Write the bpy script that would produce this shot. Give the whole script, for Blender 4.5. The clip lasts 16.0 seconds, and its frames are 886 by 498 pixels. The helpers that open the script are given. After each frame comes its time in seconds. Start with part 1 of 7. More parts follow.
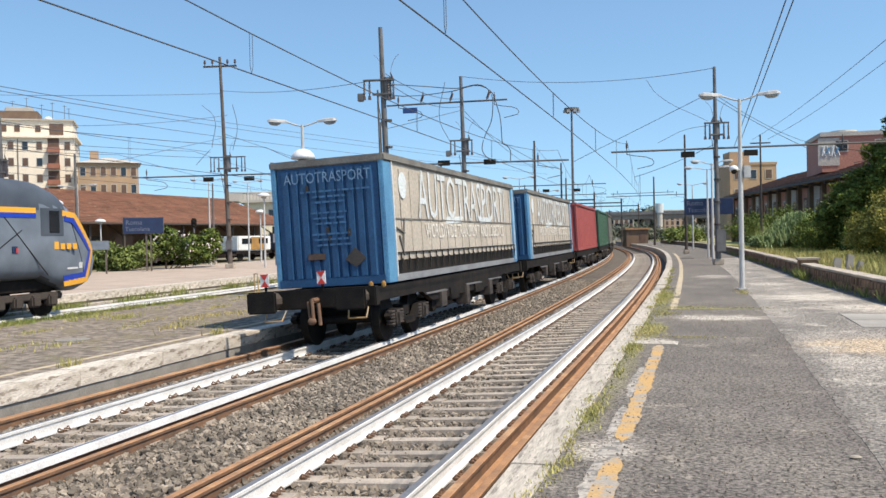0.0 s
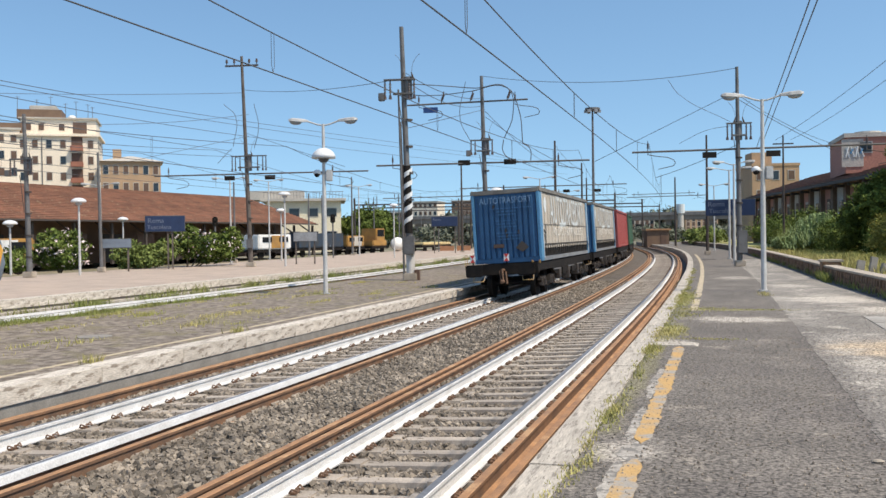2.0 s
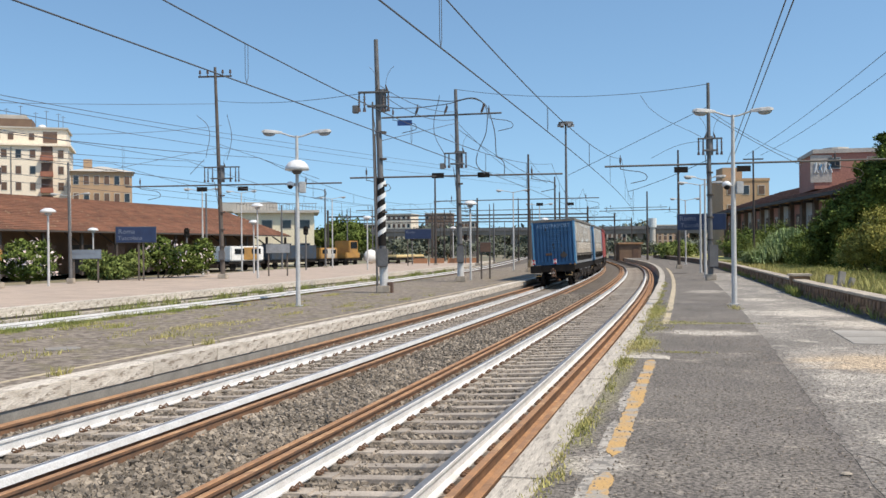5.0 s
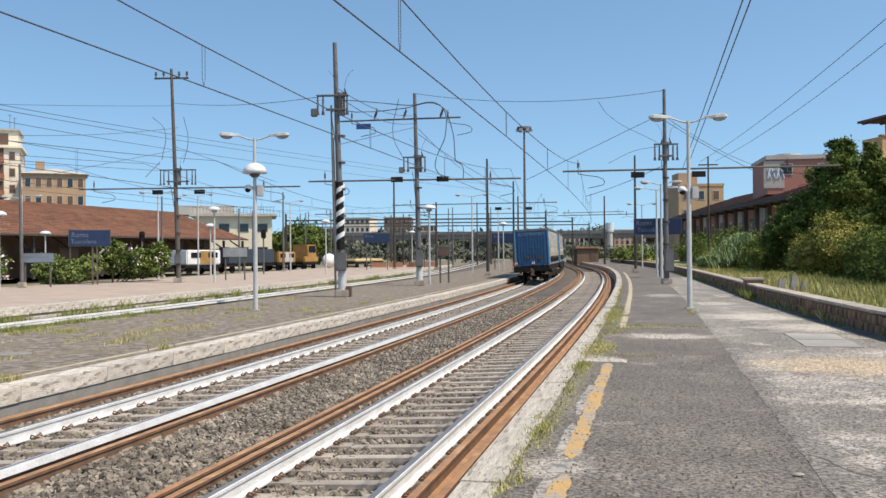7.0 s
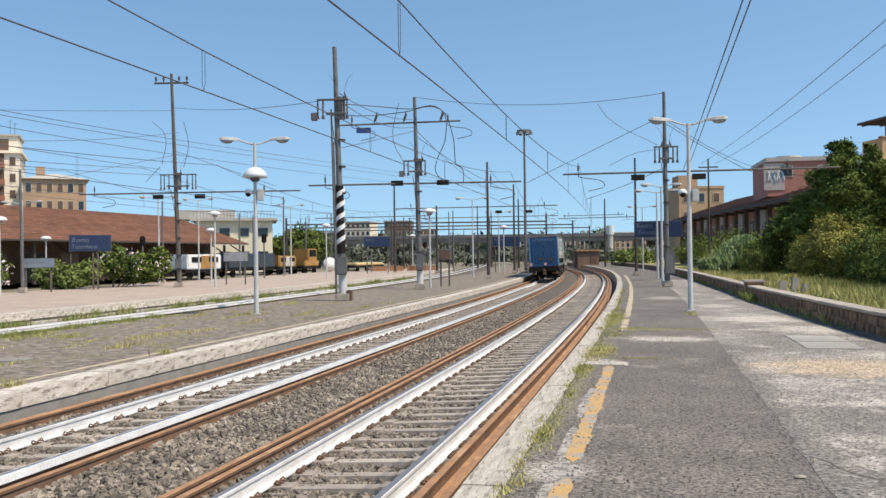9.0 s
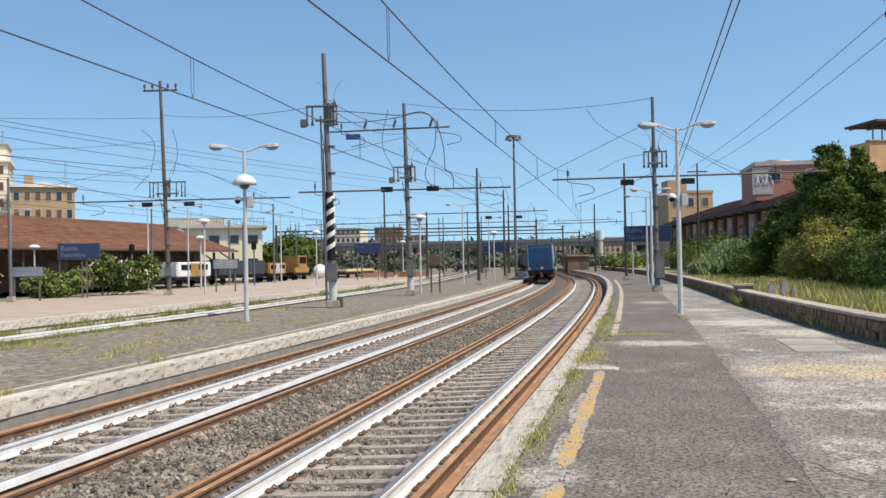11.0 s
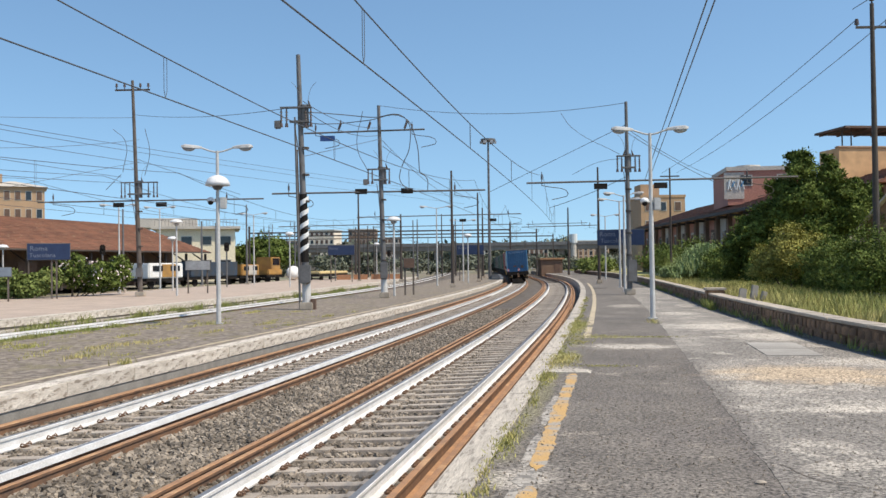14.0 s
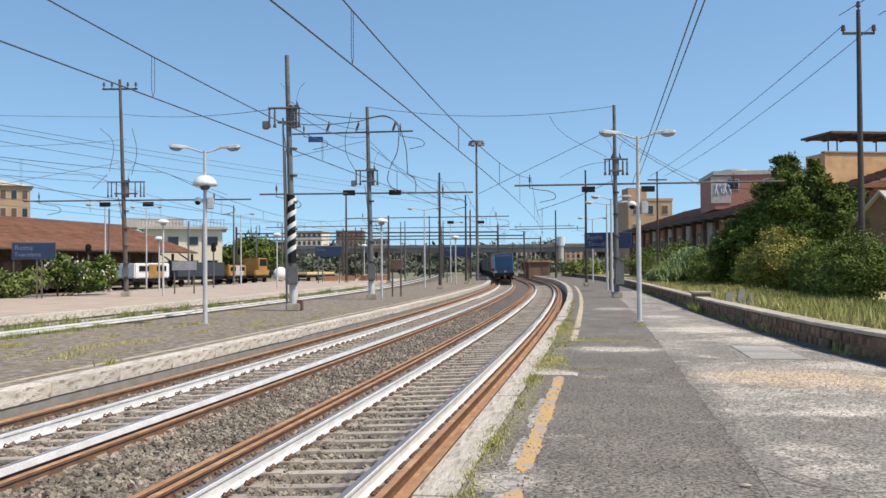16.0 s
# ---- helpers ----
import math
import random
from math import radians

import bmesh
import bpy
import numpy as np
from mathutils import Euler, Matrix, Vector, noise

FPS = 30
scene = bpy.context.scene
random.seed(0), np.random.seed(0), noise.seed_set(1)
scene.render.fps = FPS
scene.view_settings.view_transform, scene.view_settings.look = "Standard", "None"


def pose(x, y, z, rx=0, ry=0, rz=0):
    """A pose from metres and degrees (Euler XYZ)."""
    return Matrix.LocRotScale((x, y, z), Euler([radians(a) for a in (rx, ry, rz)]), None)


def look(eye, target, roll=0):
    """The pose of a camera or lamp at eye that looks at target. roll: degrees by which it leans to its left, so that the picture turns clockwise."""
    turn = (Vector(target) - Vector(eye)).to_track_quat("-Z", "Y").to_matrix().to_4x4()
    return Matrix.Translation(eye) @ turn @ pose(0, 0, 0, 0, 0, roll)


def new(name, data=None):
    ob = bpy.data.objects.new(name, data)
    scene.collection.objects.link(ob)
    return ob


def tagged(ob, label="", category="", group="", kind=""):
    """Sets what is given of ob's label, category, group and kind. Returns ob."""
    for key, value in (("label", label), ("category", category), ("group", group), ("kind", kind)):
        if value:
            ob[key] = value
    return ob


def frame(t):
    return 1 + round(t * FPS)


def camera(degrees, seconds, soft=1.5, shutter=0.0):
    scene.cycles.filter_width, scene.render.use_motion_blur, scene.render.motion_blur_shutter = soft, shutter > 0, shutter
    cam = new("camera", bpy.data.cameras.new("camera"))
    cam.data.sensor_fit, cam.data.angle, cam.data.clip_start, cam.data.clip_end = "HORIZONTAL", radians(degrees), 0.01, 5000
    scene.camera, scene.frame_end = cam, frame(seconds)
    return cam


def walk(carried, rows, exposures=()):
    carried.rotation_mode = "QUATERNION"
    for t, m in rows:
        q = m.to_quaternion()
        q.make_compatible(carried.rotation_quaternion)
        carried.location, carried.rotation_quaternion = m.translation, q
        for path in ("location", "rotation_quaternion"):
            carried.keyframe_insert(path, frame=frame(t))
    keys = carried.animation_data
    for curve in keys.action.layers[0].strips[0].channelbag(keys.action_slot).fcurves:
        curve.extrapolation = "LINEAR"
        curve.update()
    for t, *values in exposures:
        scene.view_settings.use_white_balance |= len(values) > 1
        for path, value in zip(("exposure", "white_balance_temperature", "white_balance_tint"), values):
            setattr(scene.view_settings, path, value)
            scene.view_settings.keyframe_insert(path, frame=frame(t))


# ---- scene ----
# ---- camera and its walk ----
cam = camera(51.0, 16.0)
PATH = [
    (0.0, pose(0, 0, 2.102, 89.25, 1.16, 5.90)),
    (0.5, pose(0, 0, 2.102, 89.02, 0.78, 6.05)),
    (1.0, pose(0, 0, 2.102, 88.92, 0.64, 6.19)),
    (1.5, pose(0, 0, 2.102, 89.05, 0.56, 6.52)),
    (2.0, pose(0, 0, 2.102, 89.25, 0.85, 7.12)),
    (2.5, pose(0, 0, 2.102, 89.43, 0.82, 7.64)),
    (3.0, pose(0, 0, 2.102, 89.64, 0.85, 8.01)),
    (3.5, pose(0, 0, 2.102, 89.81, 0.81, 8.07)),
    (4.0, pose(0, 0, 2.102, 89.88, 0.81, 7.97)),
    (4.5, pose(0, 0, 2.102, 89.96, 0.68, 6.68)),
    (5.0, pose(0, 0, 2.102, 90.01, 0.55, 5.48)),
    (7.5, pose(0, 0, 2.102, 90.30, 0.55, 2.76)),
    (8.0, pose(0, 0, 2.102, 90.36, 0.69, 2.81)),
    (8.5, pose(0, 0, 2.102, 90.40, 0.72, 2.98)),
    (11.0, pose(0, 0, 2.102, 90.81, 1.10, 2.38)),
    (11.5, pose(0, 0, 2.102, 90.89, 1.18, 1.88)),
    (12.0, pose(0, 0, 2.102, 90.90, 1.19, 1.66)),
    (12.5, pose(0, 0, 2.102, 90.89, 1.11, 1.42)),
    (13.0, pose(0, 0, 2.102, 90.89, 1.07, 1.20)),
    (13.5, pose(0, 0, 2.102, 90.92, 0.91, 1.01)),
    (14.0, pose(0, 0, 2.102, 90.94, 0.79, 0.77)),
    (14.5, pose(0, 0, 2.102, 90.98, 0.63, 0.64)),
    (15.0, pose(0, 0, 2.102, 91.01, 0.54, 0.50)),
    (15.5, pose(0, 0, 2.102, 91.02, 0.45, 0.28)),
    (16.0, pose(0, 0, 2.102, 91.05, 0.42, -0.00)),
]
walk(cam, PATH, [(0.0, 0.67), (1.0, 0.59), (2.5, 0.48), (16.0, 0.50)])

# ---- world, sun, exposure ----
SUN = Vector((0.50, -0.23, 0.835)).normalized()
world = bpy.data.worlds.new("sky")
scene.world = world
world.use_nodes = True
wn = world.node_tree
sky = wn.nodes.new("ShaderNodeTexSky")
sky.sky_type = 'NISHITA'
sky.sun_disc = False
sky.sun_elevation = math.asin(SUN.z)
sky.sun_rotation = math.atan2(SUN.x, SUN.y)
sky.air_density, sky.dust_density, sky.ozone_density = 1.0, 0.9, 1.0
bgn = wn.nodes["Background"]
bgn.inputs["Strength"].default_value = 0.127
# the lowest, haziest belt of the model sky is left out: clear summer noon
tcw, sep, comb = wn.nodes.new("ShaderNodeTexCoord"), wn.nodes.new("ShaderNodeSeparateXYZ"), wn.nodes.new("ShaderNodeCombineXYZ")
lift = wn.nodes.new("ShaderNodeMapRange")
lift.inputs[1].default_value, lift.inputs[2].default_value, lift.inputs[3].default_value, lift.inputs[4].default_value = 0.0, 1.0, 0.115, 1.07
wn.links.new(tcw.outputs["Generated"], sep.inputs[0])
wn.links.new(sep.outputs[2], lift.inputs[0])
wn.links.new(sep.outputs[0], comb.inputs[0])
wn.links.new(sep.outputs[1], comb.inputs[1])
wn.links.new(lift.outputs[0], comb.inputs[2])
wn.links.new(comb.outputs[0], sky.inputs[0])
tint = wn.nodes.new("ShaderNodeMix")
tint.data_type, tint.blend_type = 'RGBA', 'MULTIPLY'
tint.inputs["Factor"].default_value, tint.inputs["B"].default_value = 1.0, (0.82, 0.97, 0.995, 1)
wn.links.new(sky.outputs[0], tint.inputs["A"])
wn.links.new(tint.outputs["Result"], bgn.inputs["Color"])
lamp = bpy.data.lights.new("sun", 'SUN')
lamp.energy, lamp.angle, lamp.color = 3.55, radians(0.55), (1.0, 0.885, 0.73)
sun_ob = new("sun", lamp)
sun_ob.matrix_world = look(SUN * 200, (0, 0, 0))
scene.view_settings.exposure = 0.56

# ---- the track's line: curvature along the way, integrated ----
DS = 0.5
S_ARR = np.arange(-80, 420, DS)
K_ARR = np.interp(S_ARR, [0, 30, 60, 90, 110, 125], [0.005, 0.0446, 0.0492, 0.0788, 0.1, 0.012]) / 50
K_ARR[S_ARR < 0] = 0
TH_ARR = np.cumsum(K_ARR) * DS
I0 = int(np.argmin(abs(S_ARR)))
TH_ARR += -0.1739 - TH_ARR[I0]
X_ARR, Y_ARR = np.cumsum(-np.sin(TH_ARR)) * DS, np.cumsum(np.cos(TH_ARR)) * DS
X_ARR += -3.12 - X_ARR[I0]
Y_ARR -= Y_ARR[I0]
GAP, CANT, GAUGE = 3.786, 0.071, 1.5
OFF3 = -16.1


def at(s, off, z=0.0):
    """A place beside the near track: s metres along it, off metres to its right."""
    x, y, th = np.interp(s, S_ARR, X_ARR), np.interp(s, S_ARR, Y_ARR), np.interp(s, S_ARR, TH_ARR)
    return Vector((x + math.cos(th) * off, y + math.sin(th) * off, z))


def head(s):
    return float(np.interp(s, S_ARR, TH_ARR))


def banked(centre, u):
    """Height that the canted track gives to a point u metres right of its centre."""
    return CANT * (u + 0.75) / 1.5


def on_track(s, centre):
    """The pose of a thing that stands on the track at s, y ahead."""
    p = at(s, centre, CANT / 2)
    return Matrix.Translation(p) @ Matrix.Rotation(head(s), 4, 'Z') @ Matrix.Rotation(-math.atan(CANT / 1.5), 4, 'Y')


# ---- materials ----
def mat(name, col, col2=None, rough=0.8, metal=0.0, scale=3.0, fine=60.0, bump=0.3, dist=0.02, contrast=(0.35, 0.7), col3=None, spots=0.0, spot_scale=1.0, rand=0.0, spec=0.4, island=0.0, drawn=1.0):
    m = bpy.data.materials.new(name)
    m.use_nodes = True
    nt = m.node_tree
    N, L = nt.nodes, nt.links
    b = N["Principled BSDF"]
    b.inputs["Roughness"].default_value = rough
    b.inputs["Metallic"].default_value = metal
    b.inputs["Specular IOR Level"].default_value = spec
    tc = N.new("ShaderNodeTexCoord")
    n1 = N.new("ShaderNodeTexNoise")
    n1.inputs["Scale"].default_value, n1.inputs["Detail"].default_value = scale, 6
    n2 = N.new("ShaderNodeTexNoise")
    n2.inputs["Scale"].default_value, n2.inputs["Detail"].default_value = fine, 4
    coords = tc.outputs["Object"]
    if drawn != 1.0:
        mp = N.new("ShaderNodeMapping")
        mp.inputs["Scale"].default_value = (1, drawn, 1)
        L.new(coords, mp.inputs["Vector"])
        coords = mp.outputs[0]
    L.new(coords, n1.inputs["Vector"])
    L.new(coords, n2.inputs["Vector"])
    rmp = N.new("ShaderNodeMapRange")
    rmp.inputs[1].default_value, rmp.inputs[2].default_value = contrast
    L.new(n1.outputs["Fac"], rmp.inputs[0])
    mx = N.new("ShaderNodeMix")
    mx.data_type = 'RGBA'
    c2 = col2 or tuple(c * 0.7 for c in col)
    mx.inputs["A"].default_value, mx.inputs["B"].default_value = (*col, 1), (*c2, 1)
    L.new(rmp.outputs[0], mx.inputs["Factor"])
    out = mx.outputs["Result"]
    if col3:
        n3 = N.new("ShaderNodeTexNoise")
        n3.inputs["Scale"].default_value, n3.inputs["Detail"].default_value, n3.inputs["Roughness"].default_value = spot_scale, 8, 0.7
        L.new(coords, n3.inputs["Vector"])
        r3 = N.new("ShaderNodeMapRange")
        r3.inputs[1].default_value, r3.inputs[2].default_value = 1 - spots, 1 - spots + 0.06
        L.new(n3.outputs["Fac"], r3.inputs[0])
        m3 = N.new("ShaderNodeMix")
        m3.data_type = 'RGBA'
        L.new(r3.outputs[0], m3.inputs["Factor"])
        L.new(out, m3.inputs["A"])
        m3.inputs["B"].default_value = (*col3, 1)
        out = m3.outputs["Result"]
    hv = N.new("ShaderNodeHueSaturation")
    mr = N.new("ShaderNodeMapRange")
    mr.inputs[1].default_value, mr.inputs[2].default_value, mr.inputs[3].default_value, mr.inputs[4].default_value = 0.3, 0.7, 0.82, 1.18
    L.new(n2.outputs["Fac"], mr.inputs[0])
    L.new(mr.outputs[0], hv.inputs["Value"])
    L.new(out, hv.inputs["Color"])
    out = hv.outputs[0]
    if rand or island:
        src = N.new("ShaderNodeNewGeometry").outputs["Random Per Island"] if island else N.new("ShaderNodeObjectInfo").outputs["Random"]
        h2 = N.new("ShaderNodeHueSaturation")
        m4 = N.new("ShaderNodeMapRange")
        m4.inputs[3].default_value, m4.inputs[4].default_value = 1 - (rand or island), 1 + (rand or island)
        L.new(src, m4.inputs[0])
        L.new(m4.outputs[0], h2.inputs["Value"])
        L.new(out, h2.inputs["Color"])
        out = h2.outputs[0]
    L.new(out, b.inputs["Base Color"])
    if bump:
        bp = N.new("ShaderNodeBump")
        bp.inputs["Strength"].default_value, bp.inputs["Distance"].default_value = bump, dist
        L.new(n2.outputs["Fac"], bp.inputs["Height"])
        L.new(bp.outputs[0], b.inputs["Normal"])
    return m


def stained(*a, **k):
    """Asphalt with speckle and soft-edged dusty, sandy and dark stains at fixed places of the platform."""
    m = mat(*a, **k)
    nt = m.node_tree
    N, L = nt.nodes, nt.links
    b = N["Principled BSDF"]
    out = b.inputs["Base Color"].links[0].from_socket
    tc = N.new("ShaderNodeTexCoord")
    nz = N.new("ShaderNodeTexNoise")
    nz.inputs["Scale"].default_value, nz.inputs["Detail"].default_value, nz.inputs["Roughness"].default_value = 2.2, 8, 0.7
    L.new(tc.outputs["Object"], nz.inputs["Vector"])
    sp = N.new("ShaderNodeTexNoise")
    sp.inputs["Scale"].default_value, sp.inputs["Detail"].default_value, sp.inputs["Roughness"].default_value = 27, 8, 0.8
    L.new(tc.outputs["Object"], sp.inputs["Vector"])
    hv = N.new("ShaderNodeHueSaturation")
    mr = N.new("ShaderNodeMapRange")
    mr.inputs[1].default_value, mr.inputs[2].default_value, mr.inputs[3].default_value, mr.inputs[4].default_value = 0.40, 0.60, 0.15, 1.85
    L.new(sp.outputs["Fac"], mr.inputs[0])
    for s, off, ls, lo, col, amount in STAINS:
        p = at(s, off)
        mp = N.new("ShaderNodeMapping")
        mp.vector_type = 'TEXTURE'
        mp.inputs["Location"].default_value = (p.x, p.y, 0.45)
        mp.inputs["Rotation"].default_value = (0, 0, head(s))
        mp.inputs["Scale"].default_value = (lo / 2, ls / 2, 10)
        L.new(tc.outputs["Object"], mp.inputs["Vector"])
        ln = N.new("ShaderNodeVectorMath")
        ln.operation = 'LENGTH'
        L.new(mp.outputs[0], ln.inputs[0])
        ad = N.new("ShaderNodeMath")
        ad.operation = 'MULTIPLY_ADD'
        L.new(nz.outputs["Fac"], ad.inputs[0])
        ad.inputs[1].default_value = 1.9
        L.new(ln.outputs["Value"], ad.inputs[2])
        st = N.new("ShaderNodeMapRange")
        st.interpolation_type = 'SMOOTHSTEP'
        st.inputs[1].default_value, st.inputs[2].default_value, st.inputs[3].default_value, st.inputs[4].default_value = 1.35, 2.05, amount, 0.0
        L.new(ad.outputs[0], st.inputs[0])
        mx = N.new("ShaderNodeMix")
        mx.data_type = 'RGBA'
        L.new(st.outputs[0], mx.inputs["Factor"])
        L.new(out, mx.inputs["A"])
        mx.inputs["B"].default_value = (*col, 1)
        out = mx.outputs["Result"]
    L.new(out, hv.inputs["Color"])
    L.new(mr.outputs[0], hv.inputs["Value"])
    L.new(hv.outputs[0], b.inputs["Base Color"])
    return m


SANDY, DUSTY, DARK = (0.50, 0.385, 0.26), (0.50, 0.45, 0.385), (0.12, 0.105, 0.095)
STAINS = [(14.7, 5.75, 2.6, 3.2, SANDY, 0.8), (13.7, 7.2, 2.0, 2.2, SANDY, 0.9), (21.4, 6.6, 2.6, 3.0, DUSTY, 0.85), (24.6, 5.6, 3.0, 2.6, DUSTY, 0.9), (16.3, 7.1, 2.0, 2.0, DUSTY, 0.7),
          (19.0, 3.3, 1.4, 2.4, DUSTY, 0.75), (11.4, 5.6, 0.7, 1.2, DUSTY, 0.7), (7.7, 2.3, 1.0, 0.7, DUSTY, 0.55), (15.1, 2.2, 0.8, 0.8, DUSTY, 0.7), (30.5, 5.0, 2.2, 1.6, DUSTY, 0.6), (36.0, 3.6, 3.0, 1.6, DUSTY, 0.5),
          (9.6, 3.6, 1.6, 1.1, DARK, 0.45), (12.2, 3.1, 1.2, 1.6, DARK, 0.4), (6.6, 3.2, 1.6, 1.0, DARK, 0.4), (17.2, 3.4, 1.2, 1.5, DARK, 0.35), (10.0, 5.2, 2.4, 1.6, DARK, 0.2), (13.5, 4.22, 14.0, 0.5, DARK, 0.4), (9.0, 4.25, 6.0, 0.6, DARK, 0.35), (21.3, 2.9, 0.5, 2.4, (0.33, 0.29, 0.12), 0.6), (24.5, 2.1, 6.0, 0.6, (0.30, 0.28, 0.12), 0.6), (13.0, 2.1, 12.0, 0.3, (0.22, 0.20, 0.10), 0.5), (17.0, 2.2, 2.4, 0.5, (0.30, 0.28, 0.12), 0.7)]

M = {}
M['earth'] = mat("earth", (0.26, 0.22, 0.16), (0.16, 0.15, 0.09), scale=0.08, fine=3, dist=0.05, col3=(0.12, 0.14, 0.05), spots=0.45, spot_scale=0.05)
M['ballast'] = mat("ballast", (0.15, 0.125, 0.10), (0.085, 0.07, 0.056), scale=2.5, fine=28, bump=1.0, dist=0.04)
M['stone'] = mat("crushed_stone", (0.255, 0.215, 0.17), (0.13, 0.108, 0.085), scale=1.5, fine=40, bump=0.3, dist=0.005, island=0.58)
M['asphalt'] = stained("asphalt", (0.185, 0.163, 0.14), (0.118, 0.104, 0.09), scale=0.9, fine=55, bump=0.9, dist=0.008, rough=0.92, contrast=(0.3, 0.7), col3=(0.24, 0.21, 0.175), spots=0.42, spot_scale=1.6)
M['asphalt_l'] = mat("asphalt_old", (0.285, 0.24, 0.195), (0.135, 0.11, 0.088), scale=5.5, fine=18, bump=1.0, dist=0.03, rough=0.95, contrast=(0.40, 0.60), col3=(0.20, 0.17, 0.11), spots=0.47, spot_scale=1.1)
M['asphalt_pale'] = stained("asphalt_pale", (0.285, 0.26, 0.228), (0.18, 0.163, 0.143), scale=0.8, fine=55, bump=0.9, dist=0.008, rough=0.92, contrast=(0.3, 0.7), col3=(0.36, 0.325, 0.28), spots=0.48, spot_scale=1.3)
M['grimyblue'] = mat("grimy_blue", (0.035, 0.055, 0.085), (0.05, 0.05, 0.05), scale=1.5, fine=20, bump=0.05, rough=0.6, col3=(0.3, 0.33, 0.36), spots=0.36, spot_scale=1.2)
M['concrete'] = mat("patch_concrete", (0.42, 0.39, 0.35), (0.27, 0.25, 0.22), scale=0.9, fine=50, bump=0.3, dist=0.006)
M['edge'] = mat("edge_stone", (0.54, 0.485, 0.41), (0.34, 0.30, 0.25), scale=14, fine=60, bump=0.6, dist=0.012, rand=0.05, col3=(0.25, 0.22, 0.185), spots=0.47, spot_scale=20, drawn=0.15)
M['edgewhite'] = mat("whitewashed_stone", (0.64, 0.585, 0.51), (0.43, 0.375, 0.31), scale=8, fine=50, bump=0.6, dist=0.014, rand=0.08, col3=(0.27, 0.225, 0.18), spots=0.47, spot_scale=11, drawn=0.3)
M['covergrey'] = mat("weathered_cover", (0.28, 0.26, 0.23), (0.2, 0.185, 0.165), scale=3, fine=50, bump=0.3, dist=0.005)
M['endprint'] = mat("pale_end_print", (0.22, 0.33, 0.46), (0.10, 0.20, 0.33), scale=4, fine=30, bump=0, rough=0.6)
M['sleeper'] = mat("sleeper_concrete", (0.44, 0.38, 0.315), (0.29, 0.245, 0.205), scale=2, fine=40, bump=0.4, dist=0.008, rand=0.15)
M['rust'] = mat("rust", (0.40, 0.215, 0.105), (0.25, 0.145, 0.085), scale=4, fine=70, bump=0.4, dist=0.004, rough=0.75, col3=(0.46, 0.28, 0.15), spots=0.46, spot_scale=1.3)
M['railhead'] = mat("polished_rail_head", (0.20, 0.205, 0.22), (0.16, 0.165, 0.18), scale=6, fine=30, bump=0.05, rough=0.6, metal=0.2, spec=0.25)
M['railwhite'] = mat("white_rail_paint", (0.68, 0.675, 0.665), (0.56, 0.545, 0.525), scale=3, fine=60, bump=0.1, rough=0.6, col3=(0.45, 0.36, 0.28), spots=0.34, spot_scale=4)
M['yellow'] = mat("worn_yellow_paint", (0.50, 0.31, 0.115), (0.40, 0.29, 0.17), scale=3, fine=60, bump=0.3, dist=0.004, col3=(0.33, 0.30, 0.26), spots=0.50, spot_scale=3.0)
M['whitewear'] = mat("worn_white_paint", (0.46, 0.42, 0.365), (0.31, 0.28, 0.245), scale=8, fine=60, bump=0.3, dist=0.004, col3=(0.19, 0.175, 0.155), spots=0.52, spot_scale=9)
M['pinkpave'] = mat("pink_paving", (0.46, 0.36, 0.285), (0.36, 0.29, 0.235), scale=0.8, fine=30, bump=0.2)
M['grass'] = mat("grass", (0.19, 0.235, 0.05), (0.26, 0.25, 0.085), scale=1.2, fine=20, bump=0, island=0.4, rough=0.7)
M['drygrass'] = mat("dry_grass", (0.47, 0.40, 0.155), (0.28, 0.29, 0.08), scale=0.6, fine=20, bump=0, island=0.35, rough=0.8)
M['leaf'] = mat("leaf_dark", (0.135, 0.172, 0.042), (0.065, 0.095, 0.021), scale=0.6, fine=12, bump=0, island=0.5, rough=0.8, spec=0.12)
M['leaf2'] = mat("leaf_olive", (0.31, 0.285, 0.075), (0.20, 0.20, 0.05), scale=0.6, fine=12, bump=0, island=0.45, rough=0.8, spec=0.12)
M['leaf3'] = mat("leaf_pale", (0.19, 0.23, 0.07), (0.11, 0.15, 0.04), scale=0.6, fine=12, bump=0, island=0.45, rough=0.8, spec=0.12)
M['blossom'] = mat("blossom", (0.75, 0.68, 0.66), (0.7, 0.5, 0.5), scale=2, fine=20, bump=0)
M['bark'] = mat("bark", (0.12, 0.09, 0.065), (0.07, 0.055, 0.04), scale=4, fine=30, bump=0.6)
M['wallstone'] = mat("old_wall", (0.27, 0.16, 0.09), (0.11, 0.07, 0.045), scale=2.0, fine=25, bump=0.8, dist=0.03, rand=0.25)
M['coping'] = mat("coping_stone", (0.47, 0.40, 0.32), (0.30, 0.26, 0.21), scale=2, fine=30, bump=0.4, dist=0.01, rand=0.1)
M['mast'] = mat("mast_grey", (0.17, 0.165, 0.165), (0.11, 0.105, 0.10), scale=2, fine=30, bump=0.2, rough=0.6, metal=0.2)
M['mastmid'] = mat("beam_grey", (0.12, 0.11, 0.105), (0.08, 0.072, 0.066), scale=2, fine=30, bump=0.2, rough=0.65)
M['mastbrown'] = mat("weathered_mast", (0.13, 0.108, 0.092), (0.085, 0.068, 0.056), scale=2, fine=30, bump=0.3, rough=0.75)
M['shutter2'] = mat("grey_cap", (0.38, 0.36, 0.34), (0.28, 0.26, 0.24), scale=2, fine=30, bump=0.1)
M['boardblue'] = mat("enamel_blue", (0.03, 0.07, 0.22), (0.025, 0.06, 0.18), bump=0, rough=0.45)
